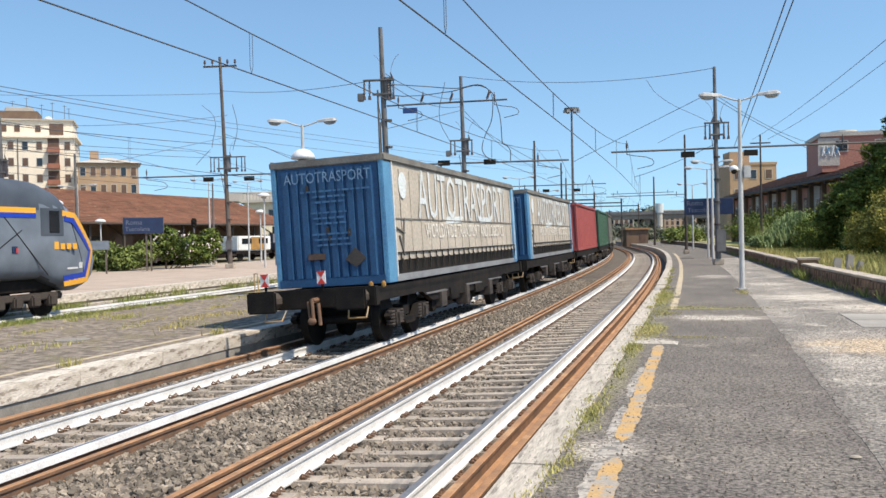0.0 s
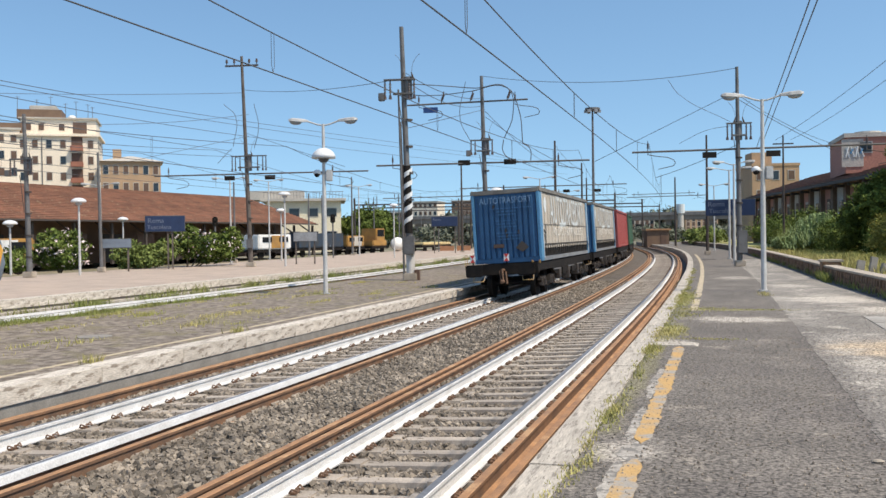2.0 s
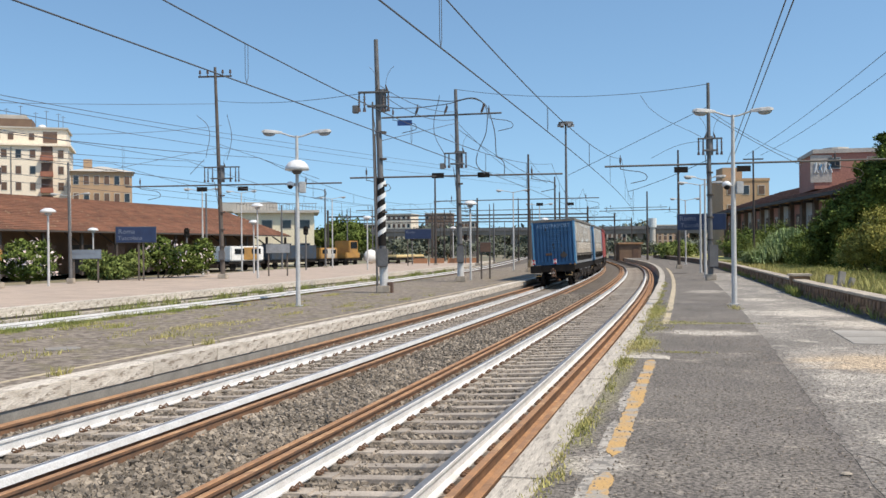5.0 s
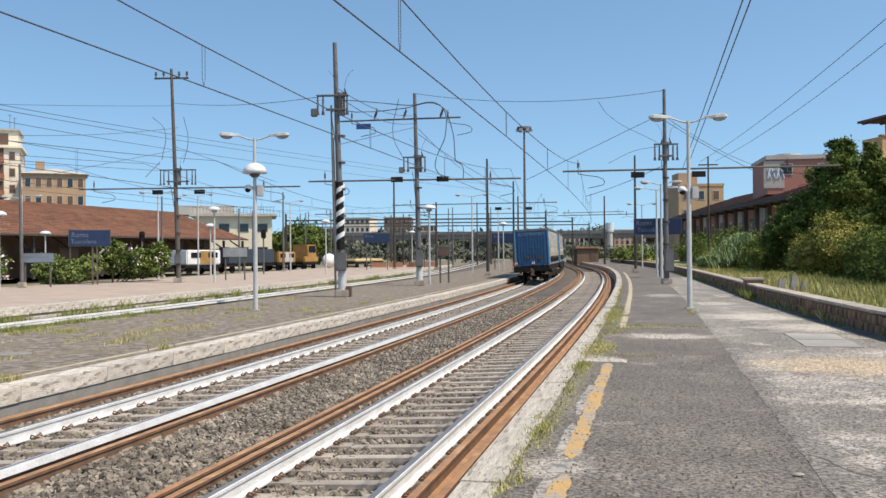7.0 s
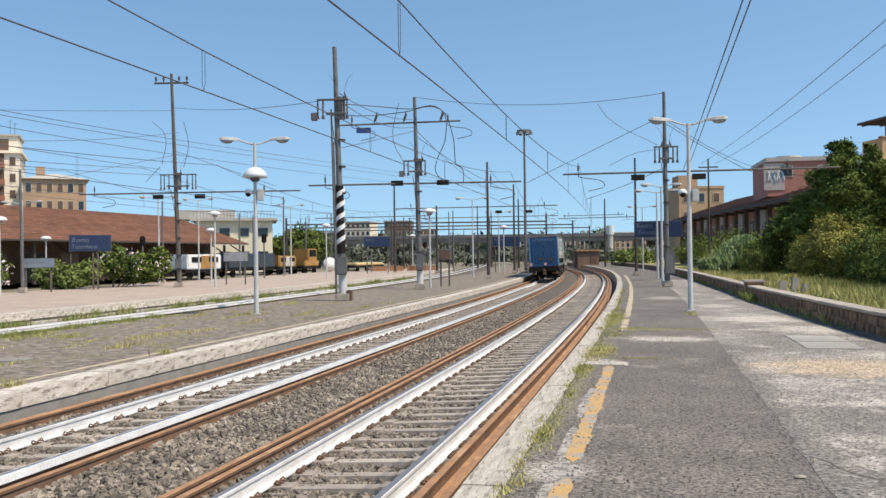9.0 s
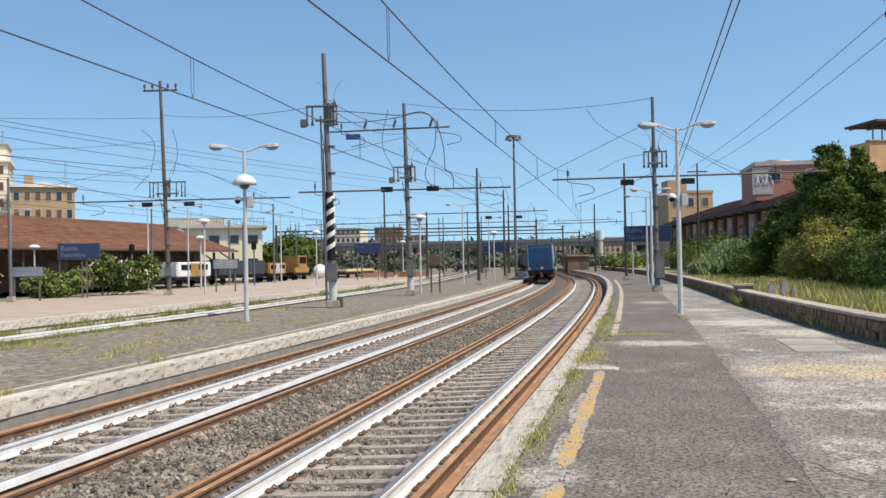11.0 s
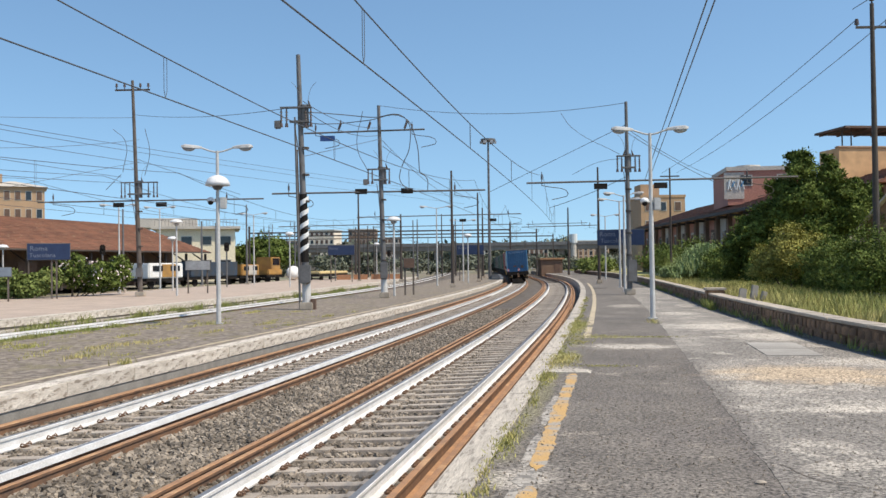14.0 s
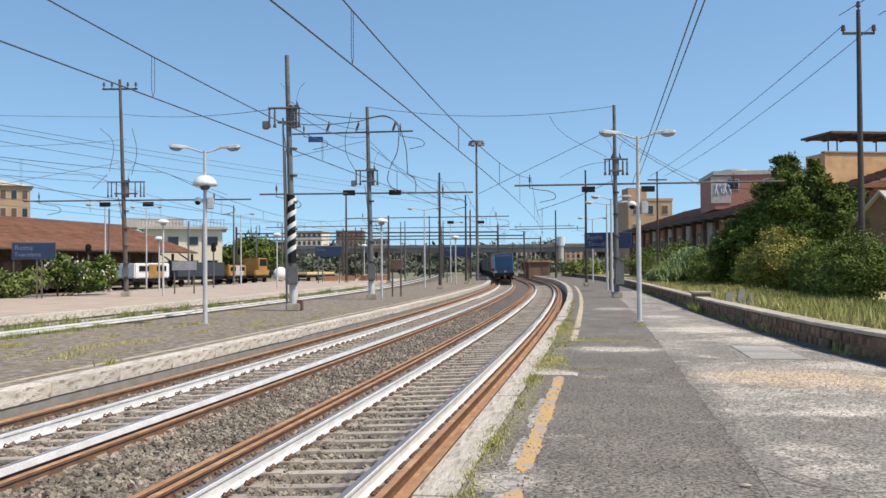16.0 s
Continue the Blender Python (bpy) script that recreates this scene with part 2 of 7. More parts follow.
M['plaster_c'] = mat("pale_cream_plaster", (0.76, 0.68, 0.50), (0.68, 0.6, 0.44), scale=0.3, fine=6, bump=0.1)
M['rustdark'] = mat("dark_or_shaded_rust", (0.21, 0.115, 0.065), (0.11, 0.07, 0.05), scale=5, fine=70, bump=0.4, dist=0.004, rough=0.8)
M['mastdark'] = mat("mast_dark", (0.075, 0.06, 0.05), (0.05, 0.04, 0.035), scale=2, fine=30, bump=0.2, rough=0.7)
M['pole'] = mat("lamp_post_paint", (0.55, 0.54, 0.52), (0.42, 0.41, 0.40), scale=2, fine=40, bump=0.1, rough=0.5)
M['lampwhite'] = mat("lamp_housing", (0.72, 0.72, 0.72), (0.6, 0.6, 0.6), scale=3, fine=40, bump=0.05, rough=0.4)
M['glassgrey'] = mat("lamp_glass", (0.35, 0.36, 0.37), (0.28, 0.28, 0.29), scale=3, fine=40, bump=0.05, rough=0.2)
M['wire'] = mat("wire", (0.085, 0.09, 0.1), (0.07, 0.072, 0.08), bump=0, rough=0.6)
M['insul'] = mat("insulator", (0.10, 0.07, 0.06), (0.06, 0.045, 0.04), bump=0, rough=0.3)
M['black'] = mat("black_steel", (0.014, 0.0125, 0.012), (0.028, 0.023, 0.019), scale=3, fine=40, bump=0.2, rough=0.7, spec=0.12)
M['white'] = mat("white_paint", (0.78, 0.77, 0.75), (0.66, 0.65, 0.62), scale=2, fine=40, bump=0.1, rough=0.55)
M['blue'] = mat("container_blue", (0.027, 0.094, 0.205), (0.019, 0.064, 0.145), scale=1.2, fine=30, bump=0.1, dist=0.005, rough=0.5, col3=(0.05, 0.07, 0.10), spots=0.36, spot_scale=2.2)
M['bluelight'] = mat("light_blue_sunlit_post", (0.10, 0.27, 0.44), (0.08, 0.20, 0.35), scale=1.5, fine=30, bump=0.1, rough=0.5)
M['roofgrey'] = mat("tarpaulin_rim", (0.20, 0.19, 0.17), (0.13, 0.12, 0.11), scale=2, fine=30, bump=0.3)
M['curtain'] = mat("dirty_curtain", (0.49, 0.43, 0.355), (0.37, 0.325, 0.27), scale=0.7, fine=14, bump=0.25, dist=0.02, rough=0.7)
M['faded'] = mat("faded_print", (0.74, 0.71, 0.65), (0.62, 0.58, 0.51), scale=1.5, fine=20, bump=0, rough=0.7, col3=(0.41, 0.37, 0.31), spots=0.40, spot_scale=2.5)
M['fadedblue'] = mat("faded_blue_print", (0.62, 0.66, 0.67), (0.53, 0.545, 0.53), scale=1.5, fine=20, bump=0, rough=0.7, col3=(0.41, 0.37, 0.31), spots=0.42, spot_scale=2.5)
M['blueprint'] = mat("pale_blue_print", (0.06, 0.155, 0.285), (0.04, 0.12, 0.245), scale=4, fine=30, bump=0, rough=0.6)
M['red'] = mat("container_red", (0.36, 0.085, 0.075), (0.27, 0.06, 0.06), scale=1, fine=20, bump=0.1, rough=0.55)
M['green'] = mat("container_green", (0.055, 0.12, 0.075), (0.04, 0.085, 0.055), scale=1, fine=20, bump=0.1, rough=0.55)
M['grey'] = mat("container_grey", (0.17, 0.16, 0.14), (0.11, 0.10, 0.09), scale=1, fine=20, bump=0.1, rough=0.6)
M['sill'] = mat("aluminium_sill", (0.33, 0.34, 0.35), (0.24, 0.24, 0.25), scale=2, fine=30, bump=0.1, rough=0.5, metal=0.3)
M['trainblue'] = mat("train_grey_blue", (0.175, 0.205, 0.245), (0.155, 0.183, 0.22), scale=0.6, fine=1.5, bump=0.0, rough=0.35)
M['trainroof'] = mat("train_roof", (0.075, 0.088, 0.108), (0.06, 0.07, 0.086), scale=0.6, fine=1.5, bump=0.0, rough=0.45)
M['trainyellow'] = mat("train_orange_band", (0.85, 0.42, 0.05), (0.8, 0.4, 0.05), bump=0, rough=0.35)
M['trainband'] = mat("train_blue_band", (0.02, 0.06, 0.42), (0.02, 0.05, 0.36), bump=0, rough=0.35)
M['glass'] = mat("dark_glass", (0.015, 0.018, 0.022), (0.02, 0.022, 0.026), bump=0, rough=0.08, spec=0.6)
M['signblue'] = mat("sign_blue", (0.02, 0.036, 0.09), (0.016, 0.028, 0.072), bump=0, rough=0.45)
M['signwhite'] = mat("sign_lettering", (0.17, 0.19, 0.24), (0.12, 0.14, 0.19), bump=0, rough=0.5)
M['orange'] = mat("orange_paint", (0.44, 0.24, 0.06), (0.28, 0.16, 0.06), scale=1, fine=20, bump=0.05, rough=0.5)
M['redpaint'] = mat("red_paint", (0.6, 0.05, 0.04), (0.5, 0.05, 0.04), bump=0, rough=0.5)
M['tile'] = mat("roof_tile", (0.25, 0.115, 0.07), (0.14, 0.068, 0.045), scale=0.8, fine=9, bump=0.8, dist=0.06, rand=0.14, col3=(0.30, 0.19, 0.12), spots=0.42, spot_scale=1.6)
M['plaster'] = mat("cream_plaster", (0.84, 0.73, 0.58), (0.76, 0.65, 0.52), scale=0.3, fine=6, bump=0.1)
M['plaster_y'] = mat("yellow_plaster", (0.62, 0.50, 0.26), (0.54, 0.43, 0.23), scale=0.3, fine=6, bump=0.1)
M['plaster_p'] = mat("pink_plaster", (0.42, 0.20, 0.145), (0.36, 0.17, 0.13), scale=0.3, fine=6, bump=0.1)
M['plaster_o'] = mat("ochre_plaster", (0.44, 0.29, 0.175), (0.37, 0.25, 0.155), scale=0.3, fine=6, bump=0.1)
M['brickwall'] = mat("brown_brick", (0.20, 0.13, 0.085), (0.14, 0.09, 0.065), scale=0.6, fine=10, bump=0.2)
M['roofpale'] = mat("pale_roof", (0.50, 0.46, 0.40), (0.4, 0.37, 0.33), scale=0.4, fine=8, bump=0.1)
M['balcony'] = mat("balcony_red", (0.34, 0.14, 0.09), (0.28, 0.12, 0.08), scale=0.6, fine=10, bump=0.1)
M['shutter'] = mat("brown_shutter", (0.14, 0.085, 0.06), (0.10, 0.065, 0.05), scale=1, fine=10, bump=0.1)
M['dark'] = mat("dark_interior", (0.03, 0.026, 0.022), (0.02, 0.018, 0.016), bump=0)
M['far'] = mat("distant_wood", (0.12, 0.135, 0.09), (0.09, 0.10, 0.075), scale=0.05, fine=0.8, bump=0.3, island=0.3)
M['viaduct'] = mat("viaduct_concrete", (0.24, 0.21, 0.18), (0.16, 0.14, 0.12), scale=0.2, fine=3, bump=0.1)
M['terracotta'] = mat("terracotta_plaster", (0.62, 0.39, 0.20), (0.55, 0.335, 0.17), scale=0.25, fine=1.2, bump=0.0, col3=(0.56, 0.40, 0.25), spots=0.38, spot_scale=0.3)
M['tilered'] = mat("red_sheet_roof", (0.34, 0.095, 0.07), (0.24, 0.075, 0.06), scale=0.8, fine=8, bump=0.3)
M['creamline'] = mat("faded_cream_paint", (0.52, 0.43, 0.29), (0.40, 0.33, 0.235), scale=3, fine=60, bump=0.3, dist=0.004, col3=(0.25, 0.215, 0.175), spots=0.44, spot_scale=3)
M['lampgrey'] = mat("weathered_lamp_casing", (0.50, 0.495, 0.485), (0.38, 0.375, 0.365), scale=3, fine=30, bump=0.1, rough=0.5)
M['reed'] = mat("reed_leaf", (0.26, 0.33, 0.14), (0.17, 0.24, 0.09), scale=0.8, fine=12, bump=0, island=0.35, rough=0.7)
M['meshnet'] = mat("orange_net", (0.42, 0.20, 0.10), (0.3, 0.17, 0.10), scale=1, fine=10, bump=0)


# ---- mesh helpers ----
def box(bm, cx, cy, cz, sx, sy, sz, rz=0.0, bevel=0.0, m=None):
    mt = Matrix.Translation((cx, cy, cz)) @ Matrix.Rotation(rz, 4, 'Z') @ Matrix.Diagonal((sx, sy, sz, 1))
    if m is not None:
        mt = m @ mt
    r = bmesh.ops.create_cube(bm, size=1.0, matrix=mt)
    if bevel:
        es = list({e for v in r["verts"] for e in v.link_edges})
        bmesh.ops.bevel(bm, geom=es, offset=bevel, segments=2, affect='EDGES')
    return bm


def tube(bm, p0, p1, r0, r1=None, seg=10):
    p0, p1 = Vector(p0), Vector(p1)
    d = p1 - p0
    r1 = r0 if r1 is None else r1
    mt = Matrix.Translation((p0 + p1) / 2) @ d.to_track_quat('Z', 'Y').to_matrix().to_4x4()
    bmesh.ops.create_cone(bm, cap_ends=True, segments=seg, radius1=r0, radius2=r1, depth=d.length, matrix=mt)
    return bm


def ball(bm, c, rx, ry, rz, u=12, v=8):
    mt = Matrix.Translation(c) @ Matrix.Diagonal((rx, ry, rz, 1))
    bmesh.ops.create_uvsphere(bm, u_segments=u, v_segments=v, radius=1.0, matrix=mt)
    return bm


def prism(bm, pts, axis, a, b, m=None):
    """A polygon (2D points) pushed out from a to b along x, y or z."""
    def p3(p, k):
        v = {'x': (k, p[0], p[1]), 'y': (p[0], k, p[1]), 'z': (p[0], p[1], k)}[axis]
        return m @ Vector(v) if m is not None else v
    lo = [bm.verts.new(p3(p, a)) for p in pts]
    hi = [bm.verts.new(p3(p, b)) for p in pts]
    n = len(pts)
    bm.faces.new(lo)
    bm.faces.new(hi)
    for i in range(n):
        bm.faces.new((lo[i], lo[(i + 1) % n], hi[(i + 1) % n], hi[i]))
    return bm


def finish(bm, name, material, smooth=False):
    bmesh.ops.recalc_face_normals(bm, faces=bm.faces)
    me = bpy.data.meshes.new(name)
    bm.to_mesh(me)
    bm.free()
    mats = material if isinstance(material, (list, tuple)) else [material]
    for k in mats:
        me.materials.append(k)
    if smooth:
        me.polygons.foreach_set("use_smooth", [True] * len(me.polygons))
    return me


def part(name, bm, material, parent=None, label="", smooth=False):
    ob = new(name, finish(bm, name, material, smooth))
    if parent is not None:
        ob.parent = parent
    if label:
        ob["label"] = label
    return ob


def empty(name, m, label, category, group="", kind=""):
    ob = new(name)
    ob.matrix_world = m
    return tagged(ob, label, category, group, kind)


def raw(name, verts, faces, material, parent=None, smooth=False, label=""):
    me = bpy.data.meshes.new(name)
    me.from_pydata([tuple(map(float, v)) for v in verts], [], [tuple(int(i) for i in f_) for f_ in faces])
    mats = material if isinstance(material, (list, tuple)) else [material]
    for k in mats:
        me.materials.append(k)
    if smooth:
        me.polygons.foreach_set("use_smooth", [True] * len(me.polygons))
    me.update()
    ob = new(name, me)
    if parent is not None:
        ob.parent = parent
    if label:
        ob["label"] = label
    return ob


def sweep(name, profile, s0, s1, step, material, parent=None, closed=True, centre=0.0, bank=False, wob=0.0, picks=None, label=""):
    """A profile of (off, z) carried along the track."""
    ss = np.arange(s0, s1 + 1e-6, step)
    n = len(profile)
    V, F = [], []
    for k, s in enumerate(ss):
        for o, z in profile:
            o2, z2 = o, z
            if wob:
                z2 += wob * noise.noise((s * 0.7, o * 1.3, 0.0))
            V.append(at(s, centre + o2, z2 + (banked(centre, o) if bank else 0)))
        if k:
            for i in range(n if closed else n - 1):
                a, b_ = (k - 1) * n + i, (k - 1) * n + (i + 1) % n
                F.append((a, b_, b_ + n, a + n))
    if closed:
        F.append(tuple(range(n))[::-1])
        F.append(tuple(range((len(ss) - 1) * n, len(ss) * n)))
    ob = raw(name, V, F, material, parent, label=label)
    if picks:
        for i, p in enumerate(ob.data.polygons):
            if i < (len(ss) - 1) * n:
                p.material_index = picks[i % n]
    return ob

# ---- ground, tracks, platforms ----
bm = bmesh.new()
box(bm, 0, 600, -0.75, 6000, 6000, 0.6)
tagged(part("ground", bm, M['earth']), "dry brown earth with patches of grass", "ground", kind="structure")

rng = np.random.default_rng(5)


def ballast_bed(name, lo, hi, s0, s1, z, label):
    offs = np.arange(lo, hi + 1e-6, (hi - lo) / max(6, int((hi - lo) / 0.25)))
    prof = [(o, z + 0.03 * rng.random() + (0.07 if min(abs(o - c) for c in (0.0, -GAP, -99)) > 1.0 else 0.0)) for o in offs]
    ob = sweep(name, prof, s0, s1, 0.6, M['ballast'], closed=False, wob=0.05)
    return tagged(ob, label, "ballast", kind="structure")


ballast_bed("ballast", -5.5, 1.72, -30, 260, -0.255, "grey-brown crushed stone ballast between rails")
ballast_bed("ballast", -18.2, -12.1, -30, 260, -0.16, "pale dusty ballast with weeds")

HEAD, SIDE, RUST = 0, 1, 2
RAIL = [(-0.075, -0.165), (-0.075, -0.15), (-0.02, -0.13), (-0.02, -0.045), (-0.036, -0.035), (-0.036, -0.006), (-0.03, 0.0),
        (0.03, 0.0), (0.036, -0.006), (0.036, -0.035), (0.02, -0.045), (0.02, -0.13), (0.075, -0.15), (0.075, -0.165)]
# painted white on the side that faces the platform, rusty on the other
PICK_WHITE = [2, 2, 2, 2, 2, 2, 0, 1, 1, 1, 1, 1, 1, 2]
# a head whose polished band runs between two painted shoulders
RAIL_BAND = RAIL[:5] + [(-0.046, -0.006), (-0.04, 0.0), (-0.026, 0.001), (0.018, 0.001), (0.04, 0.0), (0.048, -0.006), (0.06, -0.075)] + RAIL[10:]
PICK_BAND = [2, 2, 2, 2, 2, 1, 1, 0, 1, 1, 1, 1, 2, 2, 2, 2]


def rail(parent, centre, u, picks, s0=-30, s1=260):
    sweep("rail", [(u + o * 1.15, z) for o, z in (RAIL_BAND if picks is PICK_BAND else RAIL)], s0, s1, 1.0, [M['railhead'], M['railwhite'], M['rustdark']], parent, centre=centre, bank=True, picks=picks,
          label="steel running rail with white-painted side")


def spare_rail(parent, centre, u, s0=-30, s1=150, low=0.0):
    # Shade on the sides and under the head is put into the darker rust.
    sweep("spare_rail", [(u + o * 1.1, z + 0.01 - low) for o, z in RAIL], s0, s1, 1.0, [M['rust'], M['rustdark']], parent, centre=centre, bank=True, picks=[0, 0, 1, 1, 1, 0, 0, 0, 1, 1, 1, 0, 0, 1], label="rusty rail laid down beside the track")


def sleeper_mesh():
    bm = bmesh.new()
    for x0, x1, h0, h1 in ((-1.03, -0.45, 0.0, 0.0), (0.45, 1.03, 0.0, 0.0)):
        prism(bm, [(-0.14, -0.2), (0.14, -0.2), (0.11, 0.0), (-0.11, 0.0)], 'x', x0, x1)
    prism(bm, [(-0.12, -0.2), (0.12, -0.2), (0.09, -0.02), (-0.09, -0.02)], 'x', -0.45, 0.45)
    return finish(bm, "sleeper", M['sleeper'])


def clip_mesh():
    """Spring clips: a bent rod on a small shoulder on each side of both rails."""
    bm = bmesh.new()
    for sx in (-0.75, 0.75):
        for q in (-1, 1):
            box(bm, sx + q * 0.125, 0, 0.008, 0.05, 0.10, 0.03)
            ring = [(0.10, -0.06, 0.02), (0.14, -0.085, 0.06), (0.19, -0.05, 0.03), (0.15, 0.0, 0.05), (0.19, 0.05, 0.03), (0.14, 0.085, 0.06), (0.10, 0.06, 0.02)]
            for a, b_ in zip(ring[:-1], ring[1:]):
                tube(bm, (sx + q * a[0], a[1], a[2]), (sx + q * b_[0], b_[1], b_[2]), 0.009, seg=5)
    return finish(bm, "fastening", M['rustdark'])


SLEEPER, CLIP = sleeper_mesh(), clip_mesh()


def track(name, centre, white, s_near, label, spare=True):
    tr = empty(name, Matrix(), label, "railway track", kind="structure")
    rail(tr, centre, -0.75, PICK_WHITE)
    rail(tr, centre, 0.75, PICK_WHITE if white else PICK_BAND)
    if spare:
        if white:
            spare_rail(tr, centre, -1.08)
            spare_rail(tr, centre, -1.26)
            spare_rail(tr, centre, 1.10)
            spare_rail(tr, centre, 1.27, low=0.07)
        else:
            spare_rail(tr, centre, -1.30, low=-0.03)
            spare_rail(tr, centre, -1.48, low=-0.01)
            spare_rail(tr, centre, 1.0, low=0.075)
    for k in range(170):
        s = s_near + k * 0.6
        m = on_track(s, centre) @ pose(0, rng.normal() * 0.02, -0.163 + rng.normal() * 0.004, 0, 0, rng.normal() * 0.6)
        ob = new("sleeper", SLEEPER)
        ob.parent = tr
        ob.matrix_world = m
        if k < 100:
            o2 = new("fastening", CLIP)
            o2.parent = tr
            o2.matrix_world = m
    return tr


track("track_near", 0.0, True, 2.0, "main line track on concrete sleepers")
track("track_middle", -GAP, False, 4.0, "main line track on concrete sleepers")
track3 = empty("track_far", Matrix(), "siding track with shiny rails", "railway track", kind="structure")
for u in (-0.75, 0.75):
    rail(track3, OFF3, u, PICK_BAND)


def stones(name, lo, hi, s0, s1, count, z, size, skip):
    """Loose ballast stones, each a small irregular block."""
    base = np.array([(-1, -1, -1), (1, -1, -1), (1, 1, -1), (-1, 1, -1), (-1, -1, 1), (1, -1, 1), (1, 1, 1), (-1, 1, 1)], float)
    fc = np.array([(0, 3, 2, 1), (4, 5, 6, 7), (0, 1, 5, 4), (1, 2, 6, 5), (2, 3, 7, 6), (3, 0, 4, 7)])
    V, F = [], []
    n = 0
    while n < count:
        s = s0 + (s1 - s0) * rng.random() ** 1.6
        o = lo + (hi - lo) * rng.random()
        if any(abs(o - c) < w for c, w in skip):
            continue
        p = at(s, o, z + 0.04 * rng.random() + (0.078 if min(abs(o), abs(o + GAP)) > 0.98 else 0.0))
        v = base * (0.55 + 0.5 * rng.random((8, 3))) * size * (0.7 + 0.7 * rng.random())
        a, b_ = rng.random(2) * 6.28
        R = np.array(Euler((a, b_, a * 2)).to_matrix())
        V.append(v @ R.T + np.array(p))
        F.append(fc + n * 8)
        n += 1
    ob = raw(name, np.concatenate(V), np.concatenate(F), M['stone'])
    return tagged(ob, "loose grey and brown crushed ballast stones", "ballast stones", kind="stuff")


RAILS_AT = [(c + u, 0.10) for c in (0, -GAP) for u in (-0.75, 0.75)]
stones("ballast_stones", -5.3, 1.6, 3.5, 45, 105000, -0.226, 0.028, RAILS_AT)


def strip(name, lo, hi, s0, s1, z0, z1, material, label, cat="platform", step=1.0):
    prof = [(lo, z0), (lo, z1), (hi, z1), (hi, z0)]
    return tagged(sweep(name, prof, s0, s1, step, material), label, cat, kind="structure")


PR, PL, P3 = 0.45, 0.32, 0.35
EDGE_R, EDGE_L, ISL_BACK, EDGE_3 = 1.68, -5.47, -12.0, -18.0
strip("platform_right", EDGE_R + 0.31, 12.0, -30, 200, -0.3, PR, M['asphalt'], "worn grey asphalt station platform")
strip("platform_island", ISL_BACK, EDGE_L - 0.4, -30, 160, -0.3, PL, M['asphalt_l'], "old cracked asphalt island platform with weeds")
strip("platform_far", -32.5, EDGE_3 - 0.5, -30, 130, -0.3, P3, M['pinkpave'], "pinkish paved far platform")


def edge_stones(name, centre_off, width, z_top, z_bot, s0, s1, length, label, stone='edge'):
    row = empty(name, Matrix(), label, "platform edge", kind="structure")
    bm = bmesh.new()
    box(bm, 0, 0, -(z_top - z_bot) / 2, width, length - 0.004, z_top - z_bot, bevel=0.008)
    me = finish(bm, "edge_stone", M[stone])
    s = s0
    k = 0
    while s < s1:
        ob = new("edge_stone", me)
        ob.parent = row
        ob.matrix_world = Matrix.Translation(at(s, centre_off + rng.normal() * 0.006, z_top + rng.normal() * 0.005)) @ Matrix.Rotation(head(s), 4, 'Z')
        s += length
        k += 1
    return row


edge_stones("platform_edge_right", EDGE_R + 0.155, 0.31, PR + 0.004, -0.3, -2, 150, 2.6, "worn white stone kerb along platform")
edge_stones("platform_edge_island", EDGE_L - 0.2, 0.4, PL + 0.006, 0.09, -4, 150, 2.1, "whitewashed stone kerb along platform", 'edgewhite')
edge_stones("platform_edge_far", EDGE_3 - 0.25, 0.5, P3 + 0.006, 0.08, 0, 140, 2.0, "pale stone kerb along platform", 'edgewhite')
strip("plinth", EDGE_3 - 0.4, EDGE_3 - 0.05, -30, 140, -0.3, 0.078, M['viaduct'], "stained upper footing under far kerb", "wall")
strip("plinth", EDGE_3 - 0.04, EDGE_3 + 0.36, -30, 140, -0.3, 0.0, M['edge'], "pale stepped footing under far kerb", "wall")
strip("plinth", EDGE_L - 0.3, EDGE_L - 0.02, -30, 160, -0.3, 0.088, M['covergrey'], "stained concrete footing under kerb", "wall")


def line_paint(name, off, width, runs, z, material, label, rag=0.022):
    """A painted line with worn, ragged sides, a few millimetres thick."""
    for a, b_ in runs:
        V, F = [], []
        ss = np.arange(a, b_ + 1e-6, 0.07 if b_ - a < 20 else 0.5)
        for k, s in enumerate(ss):
            for q in (-1, 1):
                n = rag * (noise.noise((s * 2.3, q * 5.0, off)) + 0.9 * noise.noise((s * 9.0, q * 7.0, off)) + 0.5 * noise.noise((s * 25.0, q * 3.0, off)))
                fade = min(1.0, (s - a) / 0.25 + 0.1, (b_ - s) / 0.25 + 0.1)
                for zz in (z, z + 0.004):
                    V.append(at(s, off + q * width / 2 * fade + n, zz))
            if k:
                p = 4 * (k - 1)
                F += [(p + 1, p + 3, p + 7, p + 5), (p, p + 1, p + 5, p + 4), (p + 3, p + 2, p + 6, p + 7)]
        tagged(raw(name, V, F, material), label, "line marking", kind="structure")


line_paint("yellow_line", 2.40, 0.15, [(3.5, 7.45), (7.95, 14.5)], PR, M['yellow'], "worn yellow safety line on platform")
line_paint("yellow_line", 2.40, 0.16, [(21, 24.5), (25.2, 75)], PR, M['creamline'], "faded yellow safety line on platform", 0.03)
line_paint("white_line", 2.295, 0.10, [(3.5, 6.1), (6.3, 7.4), (8.0, 9.6), (9.9, 12.2)], PR - 0.001, M['whitewear'], "worn white border beside safety line", 0.034)
line_paint("white_line", 2.37, 0.21, [(7.35, 8.05)], PR - 0.002, M['whitewear'], "worn white patch where the safety line has gone")
line_paint("yellow_line", EDGE_L - 0.75, 0.10, [(-5, 90)], PL, M['creamline'], "thin faded cream line on platform")

